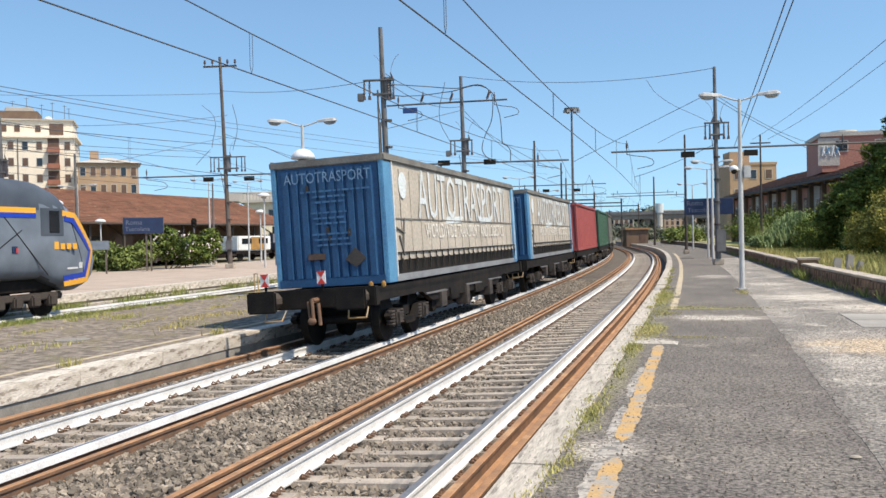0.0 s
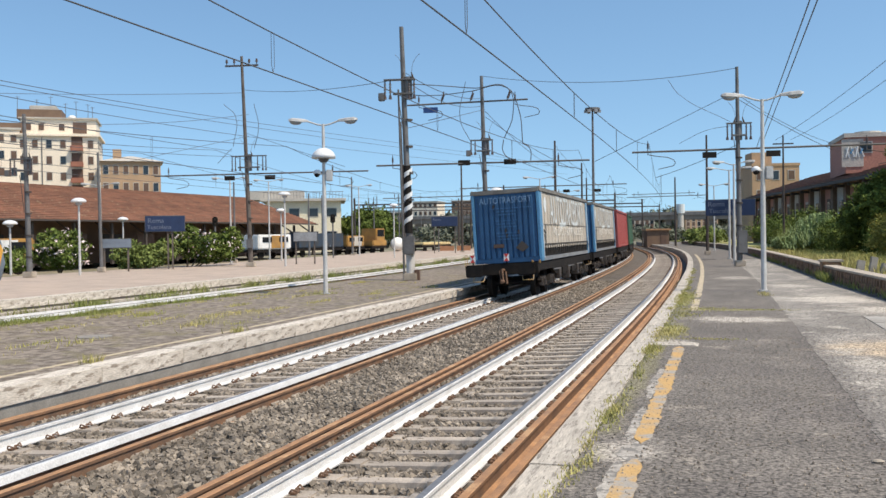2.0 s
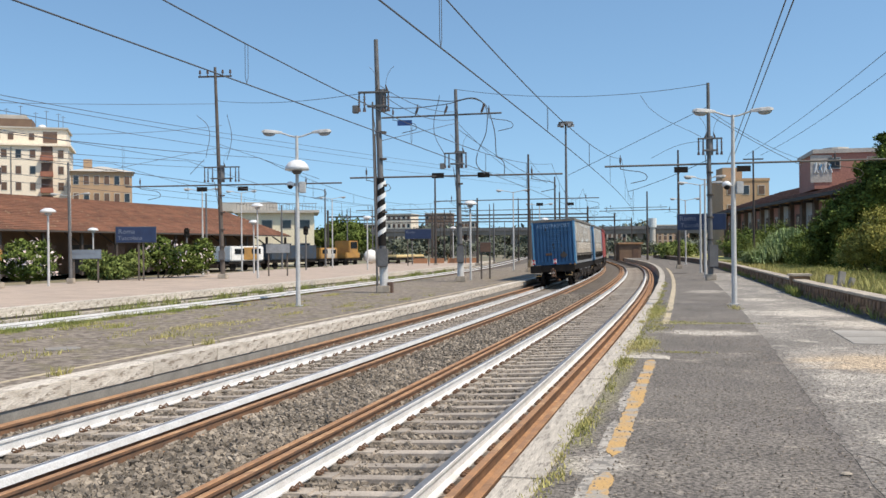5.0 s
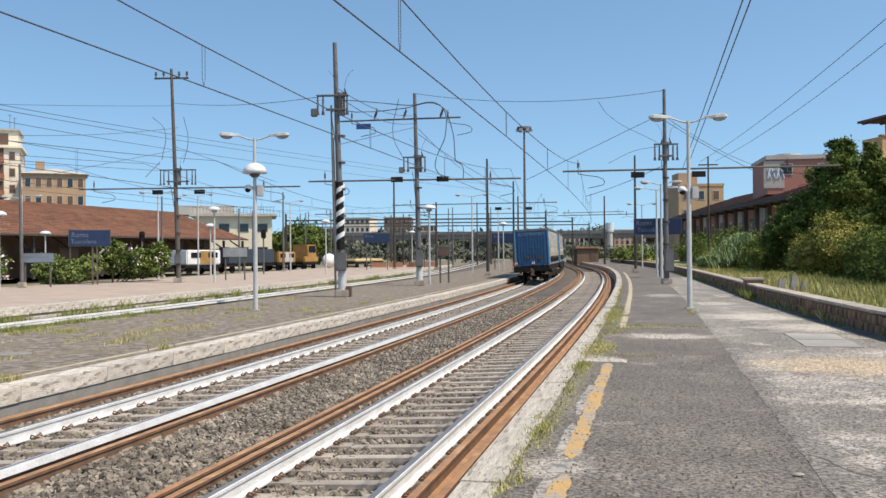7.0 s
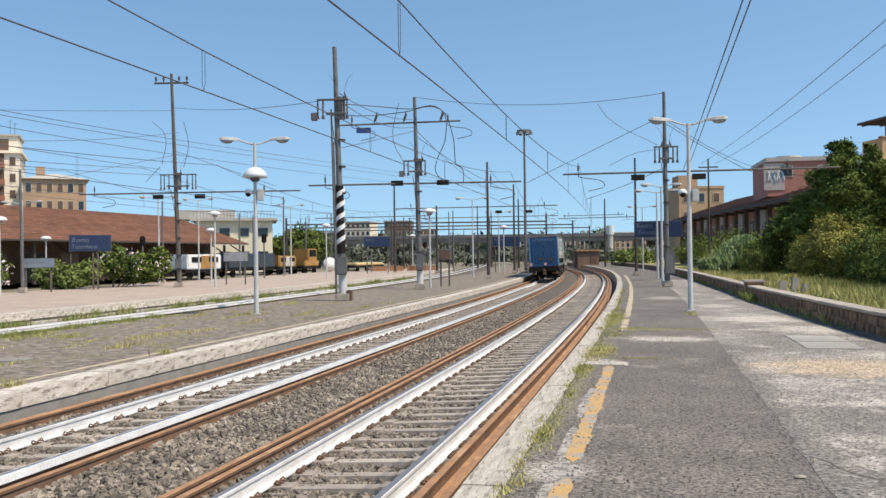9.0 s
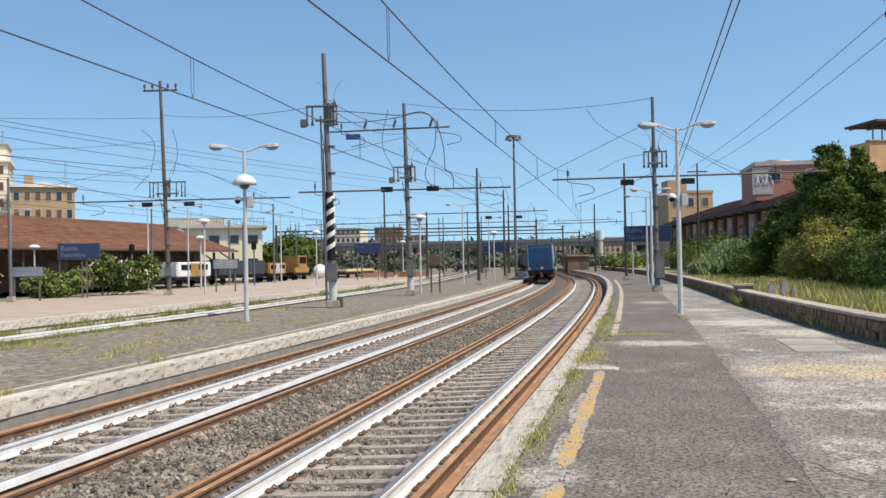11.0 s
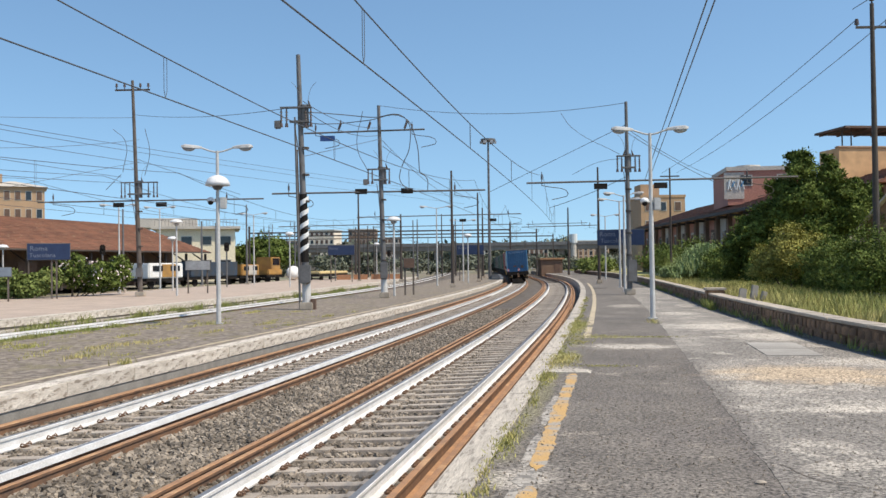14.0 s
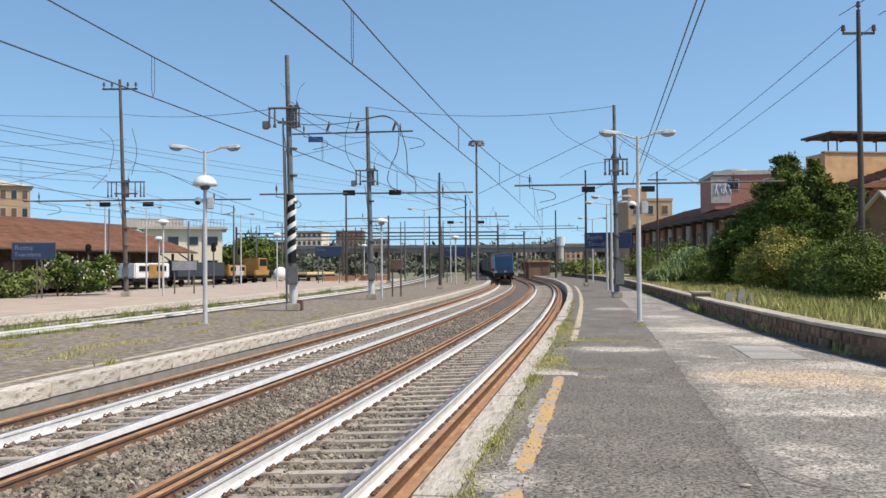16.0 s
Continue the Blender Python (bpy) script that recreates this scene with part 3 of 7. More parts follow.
# ---- low wall on the platform's far side ----
WALL = [(-4, 9.4), (8, 8.4), (16.7, 7.6), (19.4, 7.2), (24.1, 6.9), (32.2, 6.5), (47.8, 6.3), (76.5, 6.2), (110, 6.1), (160, 6.1)]


def wall_off(s):
    return float(np.interp(s, [a for a, _ in WALL], [b_ for _, b_ in WALL]))


def low_wall():
    w = empty("low_wall", Matrix(), "low old stone wall with pale coping along platform", "wall", kind="structure")
    ss = np.arange(-4, 150, 2.0)
    V, F = [], []
    for k, s in enumerate(ss):
        o = wall_off(s)
        for oo, z in ((o, PR - 0.3), (o, 0.86), (o + 0.42, 0.86), (o + 0.42, PR - 0.3)):
            V.append(at(s, oo, z))
        if k:
            a = (k - 1) * 4
            for i in range(3):
                F.append((a + i, a + i + 1, a + i + 5, a + i + 4))
    raw("wall_body", V, F, M['wallstone'], w)
    bm = bmesh.new()
    box(bm, 0, 0, 0, 0.45, 1.985, 0.065, bevel=0.018)
    me = finish(bm, "coping", M['coping'])
    for s in ss[:-1]:
        a, b_ = at(s, wall_off(s) + 0.2, 0.905), at(s + 2, wall_off(s + 2) + 0.2, 0.905)
        ob = new("coping", me)
        ob.parent = w
        d = b_ - a
        ob.matrix_world = Matrix.Translation((a + b_) / 2 + Vector((0, 0, 0.0))) @ Matrix.Rotation(math.atan2(-d.x, d.y), 4, 'Z')
    bm = bmesh.new()
    box(bm, 0, 0, 0, 0.05, 0.31, 0.185, bevel=0.012)
    me = finish(bm, "stone", M['wallstone'])
    for row in range(2):
        s = 12.0 + 0.16 * row
        while s < 56:
            L_ = 0.33
            a, b_ = at(s, wall_off(s)), at(s + L_, wall_off(s + L_))
            d = b_ - a
            if rng.random() > 0.2:
                ob = new("stone", me)
                ob.parent = w
                ob.matrix_world = Matrix.Translation((a + b_) / 2 + Vector((0.012 * rng.random(), 0, PR + 0.105 + row * 0.2 + 0.008 * rng.normal()))) @ Matrix.Rotation(math.atan2(-d.x, d.y) + 0.03 * rng.normal(), 4, 'Z') @ Matrix.Rotation(0.06 * rng.normal(), 4, 'X') @ Matrix.Diagonal((0.6 + 0.8 * rng.random(), 0.7 + 0.45 * rng.random(), 0.65 + 0.5 * rng.random(), 1))
            s += L_
    return w



# Dark soil strip; its colour also stands in for the wall's cast shadow.
def wall_dirt_and_shade():
    V, F = [], []
    for k, s in enumerate(np.arange(8, 90, 0.2)):
        o = wall_off(s)
        w = 0.22 + 0.16 * noise.noise((s * 1.1, 0, 5)) + 0.08 * noise.noise((s * 4.0, 0, 6))
        V += [at(s, o + 0.05, PR + 0.07), at(s, o - w * 0.4, PR + 0.03), at(s, o - w, PR + 0.006)]
        if k:
            p = 3 * (k - 1)
            F += [(p, p + 1, p + 4, p + 3), (p + 1, p + 2, p + 5, p + 4)]
    return tagged(raw("dirt", V, F, M['ballast'], smooth=True), "dark soil strip at the wall's foot that also paints in the wall's shadow", "dirt", kind="structure")


low_wall()
wall_dirt_and_shade()
strip("bank", 9.0, 60, 40, 200, -0.3, 0.62, M['drygrass'], "dry grassy ground behind the wall", "ground", 4.0)
strip("bank", 8.6, 60, -30, 40, -0.3, 0.58, M['drygrass'], "dry grassy ground behind the wall", "ground", 4.0)


# ---- station furniture ----
def plan(x, y, z=0.0, rz=0.0):
    return Matrix.Translation((x, y, z)) @ Matrix.Rotation(rz, 4, 'Z')


def lamp_casing():
    """A street lamp casing: slim at the arm, deep and broad towards its end. x runs outwards."""
    bm = bmesh.new()
    rings = []
    for x, w, top, bot in ((0.0, 0.035, 0.03, -0.035), (0.10, 0.06, 0.045, -0.04), (0.28, 0.125, 0.062, -0.045), (0.52, 0.145, 0.068, -0.045), (0.62, 0.10, 0.03, -0.03)):
        rings.append([bm.verts.new(q) for q in ((x, -w, bot), (x, -w * 0.85, top * 0.55), (x, -w * 0.4, top), (x, w * 0.4, top), (x, w * 0.85, top * 0.55), (x, w, bot))])
    for a, b_ in zip(rings[:-1], rings[1:]):
        for i in range(6):
            bm.faces.new((a[i], a[(i + 1) % 6], b_[(i + 1) % 6], b_[i]))
    bm.faces.new(rings[0])
    bm.faces.new(rings[-1][::-1])
    return bm


def lamp_bowl():
    bm = bmesh.new()
    ball(bm, (0.40, 0, -0.045), 0.20, 0.12, 0.10, 14, 8)
    bmesh.ops.delete(bm, geom=[v for v in bm.verts if v.co.z > -0.03], context='VERTS')
    bmesh.ops.holes_fill(bm, edges=bm.edges)
    return bm


def platform_lamp(m, height, arm=0.62, dome=False, label="white double-arm platform lamp post", camera_box=False):
    t = empty("platform_lamp", m, label, "street lamp", "platform lamps")
    h = height
    part("post", tube(tube(bmesh.new(), (0, 0, 0), (0, 0, h * 0.55), 0.075, 0.065), (0, 0, h * 0.55), (0, 0, h), 0.06, 0.045), M['pole'], t)
    part("base_plate", box(bmesh.new(), 0, 0, 0.02, 0.26, 0.26, 0.04, bevel=0.01), M['pole'], t)
    reach = arm - 0.14
    for sx in (-1, 1):
        part("arm", tube(tube(bmesh.new(), (0, 0, h - 0.05), (sx * 0.2, 0, h - 0.01), 0.026, seg=8), (sx * 0.2, 0, h - 0.01), (sx * (reach + 0.06), 0, h + 0.11), 0.026, seg=8), M['lampgrey'], t)
        lh = part("lamp_head", lamp_casing(), M['lampgrey'], t, "weathered grey lamp casing")
        lh.matrix_local = pose(sx * reach, 0, h + 0.11, 0, 0, 0 if sx > 0 else 180) @ pose(0, 0, 0, 0, -3, 0)
        part("diffuser", lamp_bowl(), M['glassgrey'], lh, smooth=True)
    if dome:
        bm = bmesh.new()
        bmesh.ops.create_uvsphere(bm, u_segments=16, v_segments=10, radius=0.39)
        bmesh.ops.delete(bm, geom=[v for v in bm.verts if v.co.z < -0.02], context='VERTS')
        bmesh.ops.holes_fill(bm, edges=bm.edges)
        for v in bm.verts:
            v.co.z *= 0.86
        d = part("dome_cover", bm, M['lampwhite'], t, "white plastic dome", True)
        d.matrix_local = pose(0, 0, h - 1.10)
        part("lantern", tube(bmesh.new(), (0, 0, -0.13), (0, 0, -0.02), 0.1, 0.18, 14), M['mast'], d)
    if dome or camera_box:
        z = h - 1.65 if dome else h - 2.05
        part("speaker_box", box(bmesh.new(), 0.17, 0, z, 0.2, 0.18, 0.36, bevel=0.02), M['lampgrey'], t)
        part("bracket", tube(bmesh.new(), (-0.2, -0.05, z + 0.06), (0.1, 0, z + 0.06), 0.03), M['pole'], t)
        cm = part("camera_dome", ball(bmesh.new(), (-0.2, -0.08, z + 0.09), 0.13, 0.13, 0.10), M['lampwhite'], t, "white dome camera", True)
        part("lens", ball(bmesh.new(), (-0.2, -0.12, z + 0.03), 0.09, 0.09, 0.09), M['black'], cm, smooth=True)
    return t


def rod(name, pts, r, material, parent):
    """A bent rod through the points."""
    cu = bpy.data.curves.new(name, 'CURVE')
    cu.dimensions, cu.bevel_depth, cu.bevel_resolution = '3D', r, 1
    sp = cu.splines.new('POLY')
    sp.points.add(len(pts) - 1)
    for p, q in zip(sp.points, pts):
        p.co = (*q, 1)
    cu.materials.append(material)
    ob = new(name, cu)
    ob.parent = parent
    return ob


def cross_beam(t, z, left, right, rz):
    """A beam across a mast with pin insulators and bent registration arms below."""
    c, s_ = math.cos(rz), math.sin(rz)
    part("cross_beam", tube(bmesh.new(), (-left * c, -left * s_, z - 0.05), (right * c, right * s_, z + 0.08), 0.048, seg=8), M['mastmid'], t)
    for x in (-left * 0.85, right * 0.7):
        part("insulator", tube(tube(bmesh.new(), (x * c, x * s_, z - 0.2), (x * c, x * s_, z + 0.5), 0.022, seg=6), (x * c, x * s_, z + 0.12), (x * c, x * s_, z + 0.36), 0.05, seg=8), M['insul'], t)
        ps = [(0, -0.18), (0.4, -0.26), (0.95, -0.33), (1.22, -0.44), (1.32, -0.60), (1.24, -0.74), (0.9, -0.82), (0.5, -0.9)]
        rod("registration_arm", [((x + dx) * c, (x + dx) * s_, z + dz) for dx, dz in ps], 0.02, M['mastdark'], t)
    return t


def gear(t, z, left=0.9, right=0.35, h=0.8):
    """Switch gear bolted to a mast: two plates, ribbed insulators between them, drive box, arcing horns and rods."""
    c, w = (right - left) / 2, left + right
    part("gear_frame", box(bmesh.new(), c, -0.12, z + h, w, 0.20, 0.07, bevel=0.02), M['mast'], t)
    part("gear_frame", box(bmesh.new(), c * 0.6, -0.12, z + 0.22, w * 0.62, 0.16, 0.09, bevel=0.02), M['mast'], t)
    part("gear_collar", tube(bmesh.new(), (0, 0, z), (0, 0, z + h + 0.12), 0.175, 0.165, seg=12), M['mast'], t)
    spots = [-left + 0.05, -left + 0.27, right - 0.26, right - 0.05] + ([-left * 0.5, right * 0.5] if left + right > 1.8 else [])
    for x in spots:
        bm = bmesh.new()
        tube(bm, (x, -0.14, z + 0.12), (x, -0.14, z + h), 0.03, seg=8)
        for k in range(4):
            tube(bm, (x, -0.14, z + 0.26 + k * 0.11), (x, -0.14, z + 0.31 + k * 0.11), 0.06, 0.04, seg=8)
        tube(bm, (x, -0.14, z), (x, -0.14, z + 0.16), 0.075, 0.05, seg=8)
        part("gear_insulator", bm, M['insul'], t)
    if left > right + 0.2:
        part("gear_box", box(bmesh.new(), -left - 0.1, -0.14, z + 0.1, 0.24, 0.24, 0.32, bevel=0.02), M['mast'], t)
    for q in (-1, 1):
        part("contact_horn", tube(bmesh.new(), (q * 0.24, -0.14, z + h), (q * 0.16, -0.14, z + h + 0.3), 0.06, 0.02, seg=6), M['mastdark'], t)
        rod("arcing_horn", [(q * (0.17 + 0.55 * (1 - math.cos(a))), -0.14, z + h + 0.25 + 0.85 * math.sin(a)) for a in (0.0, 0.3, 0.6, 0.9, 1.2)], 0.009, M['mast'], t)
    rod("drive_rod", [(-left * 0.4, -0.14, z), (-left * 0.3, -0.16, z - 0.6), (-0.14, -0.16, z - 1.9)], 0.018, M['mastdark'], t)
    for k in range(4):
        part("clamp_band", tube(bmesh.new(), (0, 0, z - 0.9 - k * 1.1), (0, 0, z - 0.82 - k * 1.1), 0.165, seg=12), M['mastdark'], t)


def mast(m, height, r=0.15, label="grey steel overhead-line mast", dark=False, lean=(0, 0), paint='mast'):
    t = empty("catenary_mast", m, label, "mast", "overhead line masts")
    mt = M['mastdark'] if dark else M[paint]
    part("pole", tube(bmesh.new(), (0, 0, 0), (lean[0], lean[1], height), r, r * 0.55, seg=12), mt, t)
    part("foot", box(bmesh.new(), 0, 0, 0.15, r * 3.4, r * 3.4, 0.3, bevel=0.03), M['coping'], t)
    return t

lamp_l = platform_lamp(plan(-7.45, 29.09, PL, 0.1), 5.45, dome=True, label="white double-arm platform lamp with dome and loudspeaker")
platform_lamp(plan(5.65, 26.79, PR, 0.0), 5.35, label="white double-arm platform lamp post with a camera", camera_box=True)
platform_lamp(plan(9.29, 51.15, PR, 0.0), 5.3)

mast1 = mast(plan(-6.12, 38.09, PL), 10.5, 0.16, "grey mast with black and white warning stripes", lean=(-0.25, 0))
gear(mast1, 7.5, 1.0, 0.32)
mast2 = mast(plan(-3.88, 50.54, PL), 10.5, 0.16, lean=(-0.2, 0))
gear(mast2, 6.2, 0.85, 0.4)
cross_beam(mast2, 5.76, 6.0, 5.6, 0.1)
cross_beam(mast2, 9.08, 4.3, 2.3, 0.0)
mast3 = mast(plan(-0.23, 71.67, PL), 9.0, 0.13, dark=True)
mast_ll = mast(plan(-19.8, 58.1, P3), 13.6, 0.16, "tall weathered brown-grey overhead-line mast", lean=(-0.4, 0), paint='mastbrown')
gear(mast_ll, 6.2, 1.15, 1.2, 0.95)
cross_beam(mast_ll, 6.0, 6.2, 7.7, 0.1)
mast_r = mast(plan(8.73, 46.7, PR), 9.7, 0.14, lean=(-0.05, 0))
gear(mast_r, 6.15, 0.6, 0.6)
cross_beam(mast_r, 5.72, 5.1, 8.5, 0.0)
mast(plan(11.09, 71.88, PR), 9.0, 0.12, dark=True)
pole_r = mast(plan(14.99, 33.22, 0.6), 10.6, 0.13, "tall dark pole with insulators on a crossarm", dark=True)
part("cross_arm", box(bmesh.new(), 0, 0, 9.75, 1.15, 0.08, 0.08), M['mastdark'], pole_r)
for x, z in ((-0.55, 9.75), (0.55, 9.75), (0, 10.6)):
    part("pin_insulator", tube(tube(bmesh.new(), (x, 0, z), (x, 0, z + 0.15), 0.03, seg=6), (x, 0, z + 0.1), (x, 0, z + 0.3), 0.09, 0.06, 8), M['insul'], pole_r)
tower = mast(plan(4.14, 112.06, 0), 17.0, 0.2, "tall floodlight mast with a lamp ring")


# ---- freight train ----
PITCH, REAR = 15.6, 6.4
TIMES = [0.0, 0.5, 1.0, 1.5, 2.0, 2.5, 3.0, 3.5, 4.0, 4.5, 5.0, 6.0, 7.0, 8.0, 9.0, 10.0, 11.0, 12.0, 13.0, 14.0, 15.0, 16.0]


def train_s(t):
    """How far along the line the last container's rear wall stands."""
    return float(np.interp(t, [0, 0.5, 1, 1.5, 2, 2.5, 3.5, 4.5, 5, 8, 11, 12.5, 14.5, 16], [17.25, 20.8, 24.25, 27.8, 31.2, 34.6, 41.2, 47.7, 51.0, 69.0, 86.5, 95, 106, 114]))


def wagon_rows(k):
    rows = []
    for t in TIMES:
        c = train_s(t) + k * PITCH + REAR
        a, b_ = on_track(c - 4.8, -GAP).translation, on_track(c + 4.8, -GAP).translation
        d = b_ - a
        rows.append((t, Matrix.Translation((a + b_) / 2) @ Matrix.Rotation(math.atan2(-d.x, d.y), 4, 'Z') @ Matrix.Rotation(-math.atan(CANT / 1.5), 4, 'Y')))
    return rows


def lettering(name, words, size, m, material, parent, squeeze=1.0):
    cu = bpy.data.curves.new(name, 'FONT')
    cu.body, cu.size, cu.align_x, cu.align_y, cu.extrude = words, size, 'CENTER', 'CENTER', 0.001
    cu.resolution_u = 2
    tmp = bpy.data.objects.new(name, cu)
    scene.collection.objects.link(tmp)
    bpy.context.view_layer.update()
    me = bpy.data.meshes.new_from_object(tmp.evaluated_get(bpy.context.evaluated_depsgraph_get()))
    bpy.data.objects.remove(tmp)
    me.transform(Matrix.Diagonal((squeeze, 1, 1, 1)))
    me.materials.clear()
    me.materials.append(material)
    ob = new(name, me)
    ob.parent = parent
    ob.matrix_local = m
    return ob


WAGONS, WHEELS = [], []
Z0, Z1, HW = 1.16, 3.62, 1.14
CY0, CY1 = -6.4, 6.5
END_TURN = pose(0, 0, 0, 90, 0, 0)
SIDE_TURN = pose(0, 0, 0, 90, 0, 90)


def bogie(w, y, spin):
    bg = part("bogie", bmesh.new(), M['black'], w)
    bm = bmesh.new()
    for sx in (-1, 1):
        prism(bm, [(-1.35, 0.52), (-1.1, 0.66), (-0.55, 0.62), (-0.3, 0.42), (0.3, 0.42), (0.55, 0.62), (1.1, 0.66), (1.35, 0.52), (1.2, 0.42), (0.55, 0.44), (0.3, 0.28), (-0.3, 0.28), (-0.55, 0.44), (-1.2, 0.42)], 'x', sx * 0.98 - 0.06, sx * 0.98 + 0.06)
    box(bm, 0, 0, 0.55, 1.9, 0.4, 0.2)
    bm2 = finish(bm, "bogie", M['black'])
    bg.data = bm2
    bg.matrix_local = pose(0, y, 0)
    for yy in (-0.9, 0.9):
        for sx in (-1, 1):
            part("axle_box", box(bmesh.new(), sx * 1.0, yy, 0.46, 0.26, 0.28, 0.3, bevel=0.05), M['mastdark'], bg)
            for dy in (-0.27, 0.27):
                bm = bmesh.new()
                for k in range(5):
                    tube(bm, (sx * 1.0, yy + dy, 0.34 + k * 0.06), (sx * 1.0, yy + dy, 0.375 + k * 0.06), 0.09, 0.09, seg=10)
                part("spring", bm, M['mastdark'], bg)
        bm = bmesh.new()
        tube(bm, (-1.0, 0, 0), (1.0, 0, 0), 0.08, seg=12)
        for sx in (-0.75, 0.75):
            tube(bm, (sx - 0.07, 0, 0), (sx + 0.07, 0, 0), 0.46, 0.46, seg=28)
            tube(bm, (sx - 0.08 * np.sign(sx) - 0.015, 0, 0), (sx - 0.08 * np.sign(sx) + 0.015, 0, 0), 0.49, 0.49, seg=28)
            tube(bm, (sx - 0.09, 0, 0), (sx + 0.09, 0, 0), 0.16, 0.16, seg=16)
        ws = part("wheelset", bm, [M['black']], w, "worn dark steel wheelset")
        ws.matrix_local = pose(0, y + yy, 0.46)
        if spin:
            WHEELS.append((ws, y + yy))


def wagon(k, kind):
    names = {'curtain': "flat wagon carrying a dirty curtain-sided blue container", 'red': "flat wagon carrying a red container",
             'green': "flat wagon carrying a dark green container", 'grey': "flat wagon carrying a dull grey container"}
    w = empty("container_wagon", Matrix(), names[kind], "freight wagon", "freight train")
    # underframe
    bm = bmesh.new()
    for sx in (-1, 1):
        prism(bm, [(-7.1, 1.12), (7.1, 1.12), (7.1, 0.86), (4.2, 0.86), (3.4, 0.62), (-3.4, 0.62), (-4.2, 0.86), (-7.1, 0.86)], 'x', sx * 1.05 - 0.06, sx * 1.05 + 0.06)
    for y in (-5, -2.5, 0, 2.5, 5):
        box(bm, 0, y, 0.98, 2.1, 0.2, 0.2)
    part("underframe", bm, M['black'], w)
    for e in (-1, 1):
        hs = part("headstock", box(bmesh.new(), 0, e * 7.15, 0.97, 2.3, 0.22, 0.36, bevel=0.02), M['black'], w)
        for sx in (-0.86, 0.86):
            b_ = part("buffer", tube(tube(bmesh.new(), (sx, e * 7.24, 0.97), (sx, e * 7.5, 0.97), 0.17), (sx, e * 7.5, 0.97), (sx, e * 7.72, 0.97), 0.12), M['mastdark'], w)
            part("buffer_plate", box(bmesh.new(), sx, e * 7.78, 0.97, 0.58, 0.07, 0.40, bevel=0.03), M['black'], b_)
        bm = bmesh.new()
        tube(bm, (0, e * 7.25, 0.95), (0, e * 7.5, 0.95), 0.05, seg=8)
        tube(bm, (0, e * 7.5, 0.98), (0.03, e * 7.55, 0.62), 0.032, seg=8)
        tube(bm, (-0.09, e * 7.48, 0.94), (-0.05, e * 7.52, 0.6), 0.022, seg=8)
        tube(bm, (0.1, e * 7.45, 0.9), (0.14, e * 7.5, 0.5), 0.035, seg=8)
        ball(bm, (0.0, e * 7.55, 0.58), 0.085, 0.06, 0.07)
        part("coupling", bm, M['rustdark'], w, "rusty screw coupling")
        for sx in (-1, 1):
            bm = bmesh.new()
            x0, x1 = sx * 0.62, sx * 1.0
            tube(bm, (x0, e * 7.28, 0.78), (x0 + sx * 0.04, e * 7.42, 0.6), 0.014, seg=6)
            tube(bm, (x0 + sx * 0.04, e * 7.42, 0.6), (x1, e * 7.42, 0.6), 0.014, seg=6)
            tube(bm, (x1, e * 7.42, 0.6), (x1, e * 7.28, 0.78), 0.014, seg=6)
            part("shunter_handrail", bm, M['yellow'], w, "yellow shunter's handrail")
    for y, l, h_ in ((-2.6, 0.5, 0.4), (-1.6, 0.8, 0.3), (-0.3, 0.35, 0.5), (1.0, 1.0, 0.28), (2.4, 0.4, 0.45)):
        part("side_box", box(bmesh.new(), 1.0, y, 0.72 - h_ / 2 + 0.1, 0.3, l, h_, bevel=0.02), M['mastdark'] if l < 0.6 else M['black'], w)
    for y in (-3.2, 0.4, 3.0):
        part("brake_pipe", tube(bmesh.new(), (1.13, y - 0.8, 0.8), (1.13, y + 0.9, 0.78), 0.025, seg=6), M['mast'], w)
        part("brake_cylinder", tube(bmesh.new(), (0.5, y + 0.2, 0.5), (1.0, y + 0.2, 0.5), 0.16, seg=14), M['black'], w)
    for y in (-4.9, 4.9):
        bogie(w, y, k == 0)
    if k == 0:
        for x in (-1.02, 0.12):
            bd = part("tail_board", box(bmesh.new(), x, -7.28, 1.36, 0.17, 0.02, 0.24), M['white'], w, "red and white tail board")
            part("board_post", box(bmesh.new(), x, -7.25, 1.18, 0.04, 0.03, 0.16), M['black'], bd)
            for z, s_ in ((1.48, -1), (1.24, 1)):
                bm = bmesh.new()
                prism(bm, [(x - 0.085, z), (x + 0.085, z), (x, z + s_ * 0.12)], 'y', -7.297, -7.292)
                part("red_triangle", bm, M['redpaint'], bd)
        bm = bmesh.new()
        for x in (-1.32, -1.25):
            tube(bm, (x, -7.1, 0.9), (x, -7.1, 1.5), 0.012, seg=6)
        tube(bm, (-1.32, -7.1, 1.5), (-1.25, -7.1, 1.5), 0.012, seg=6)
        part("hand_rail", bm, M['yellow'], w, "thin yellow hand rail")
        for x in (0.75, 1.0):
            part("corner_lock", box(bmesh.new(), x + 0.12, -6.7, 1.16, 0.06, 0.12, 0.12, bevel=0.02), M['orange'], w, "orange container lock")
    # container
    cont = part("container", box(bmesh.new(), 0, (CY0 + CY1) / 2, (Z0 + Z1) / 2, 2 * HW - 0.08, CY1 - CY0 - 0.1, Z1 - Z0 - 0.06), {'curtain': M['roofgrey'], 'red': M['red'], 'green': M['green'], 'grey': M['grey']}[kind], w)
    endm = {'curtain': M['blue'], 'red': M['red'], 'green': M['green'], 'grey': M['grey']}[kind]
    # Sun on the posts' sides is painted in: a lighter copy of the end blue.
    postm = M['bluelight'] if kind == 'curtain' else endm
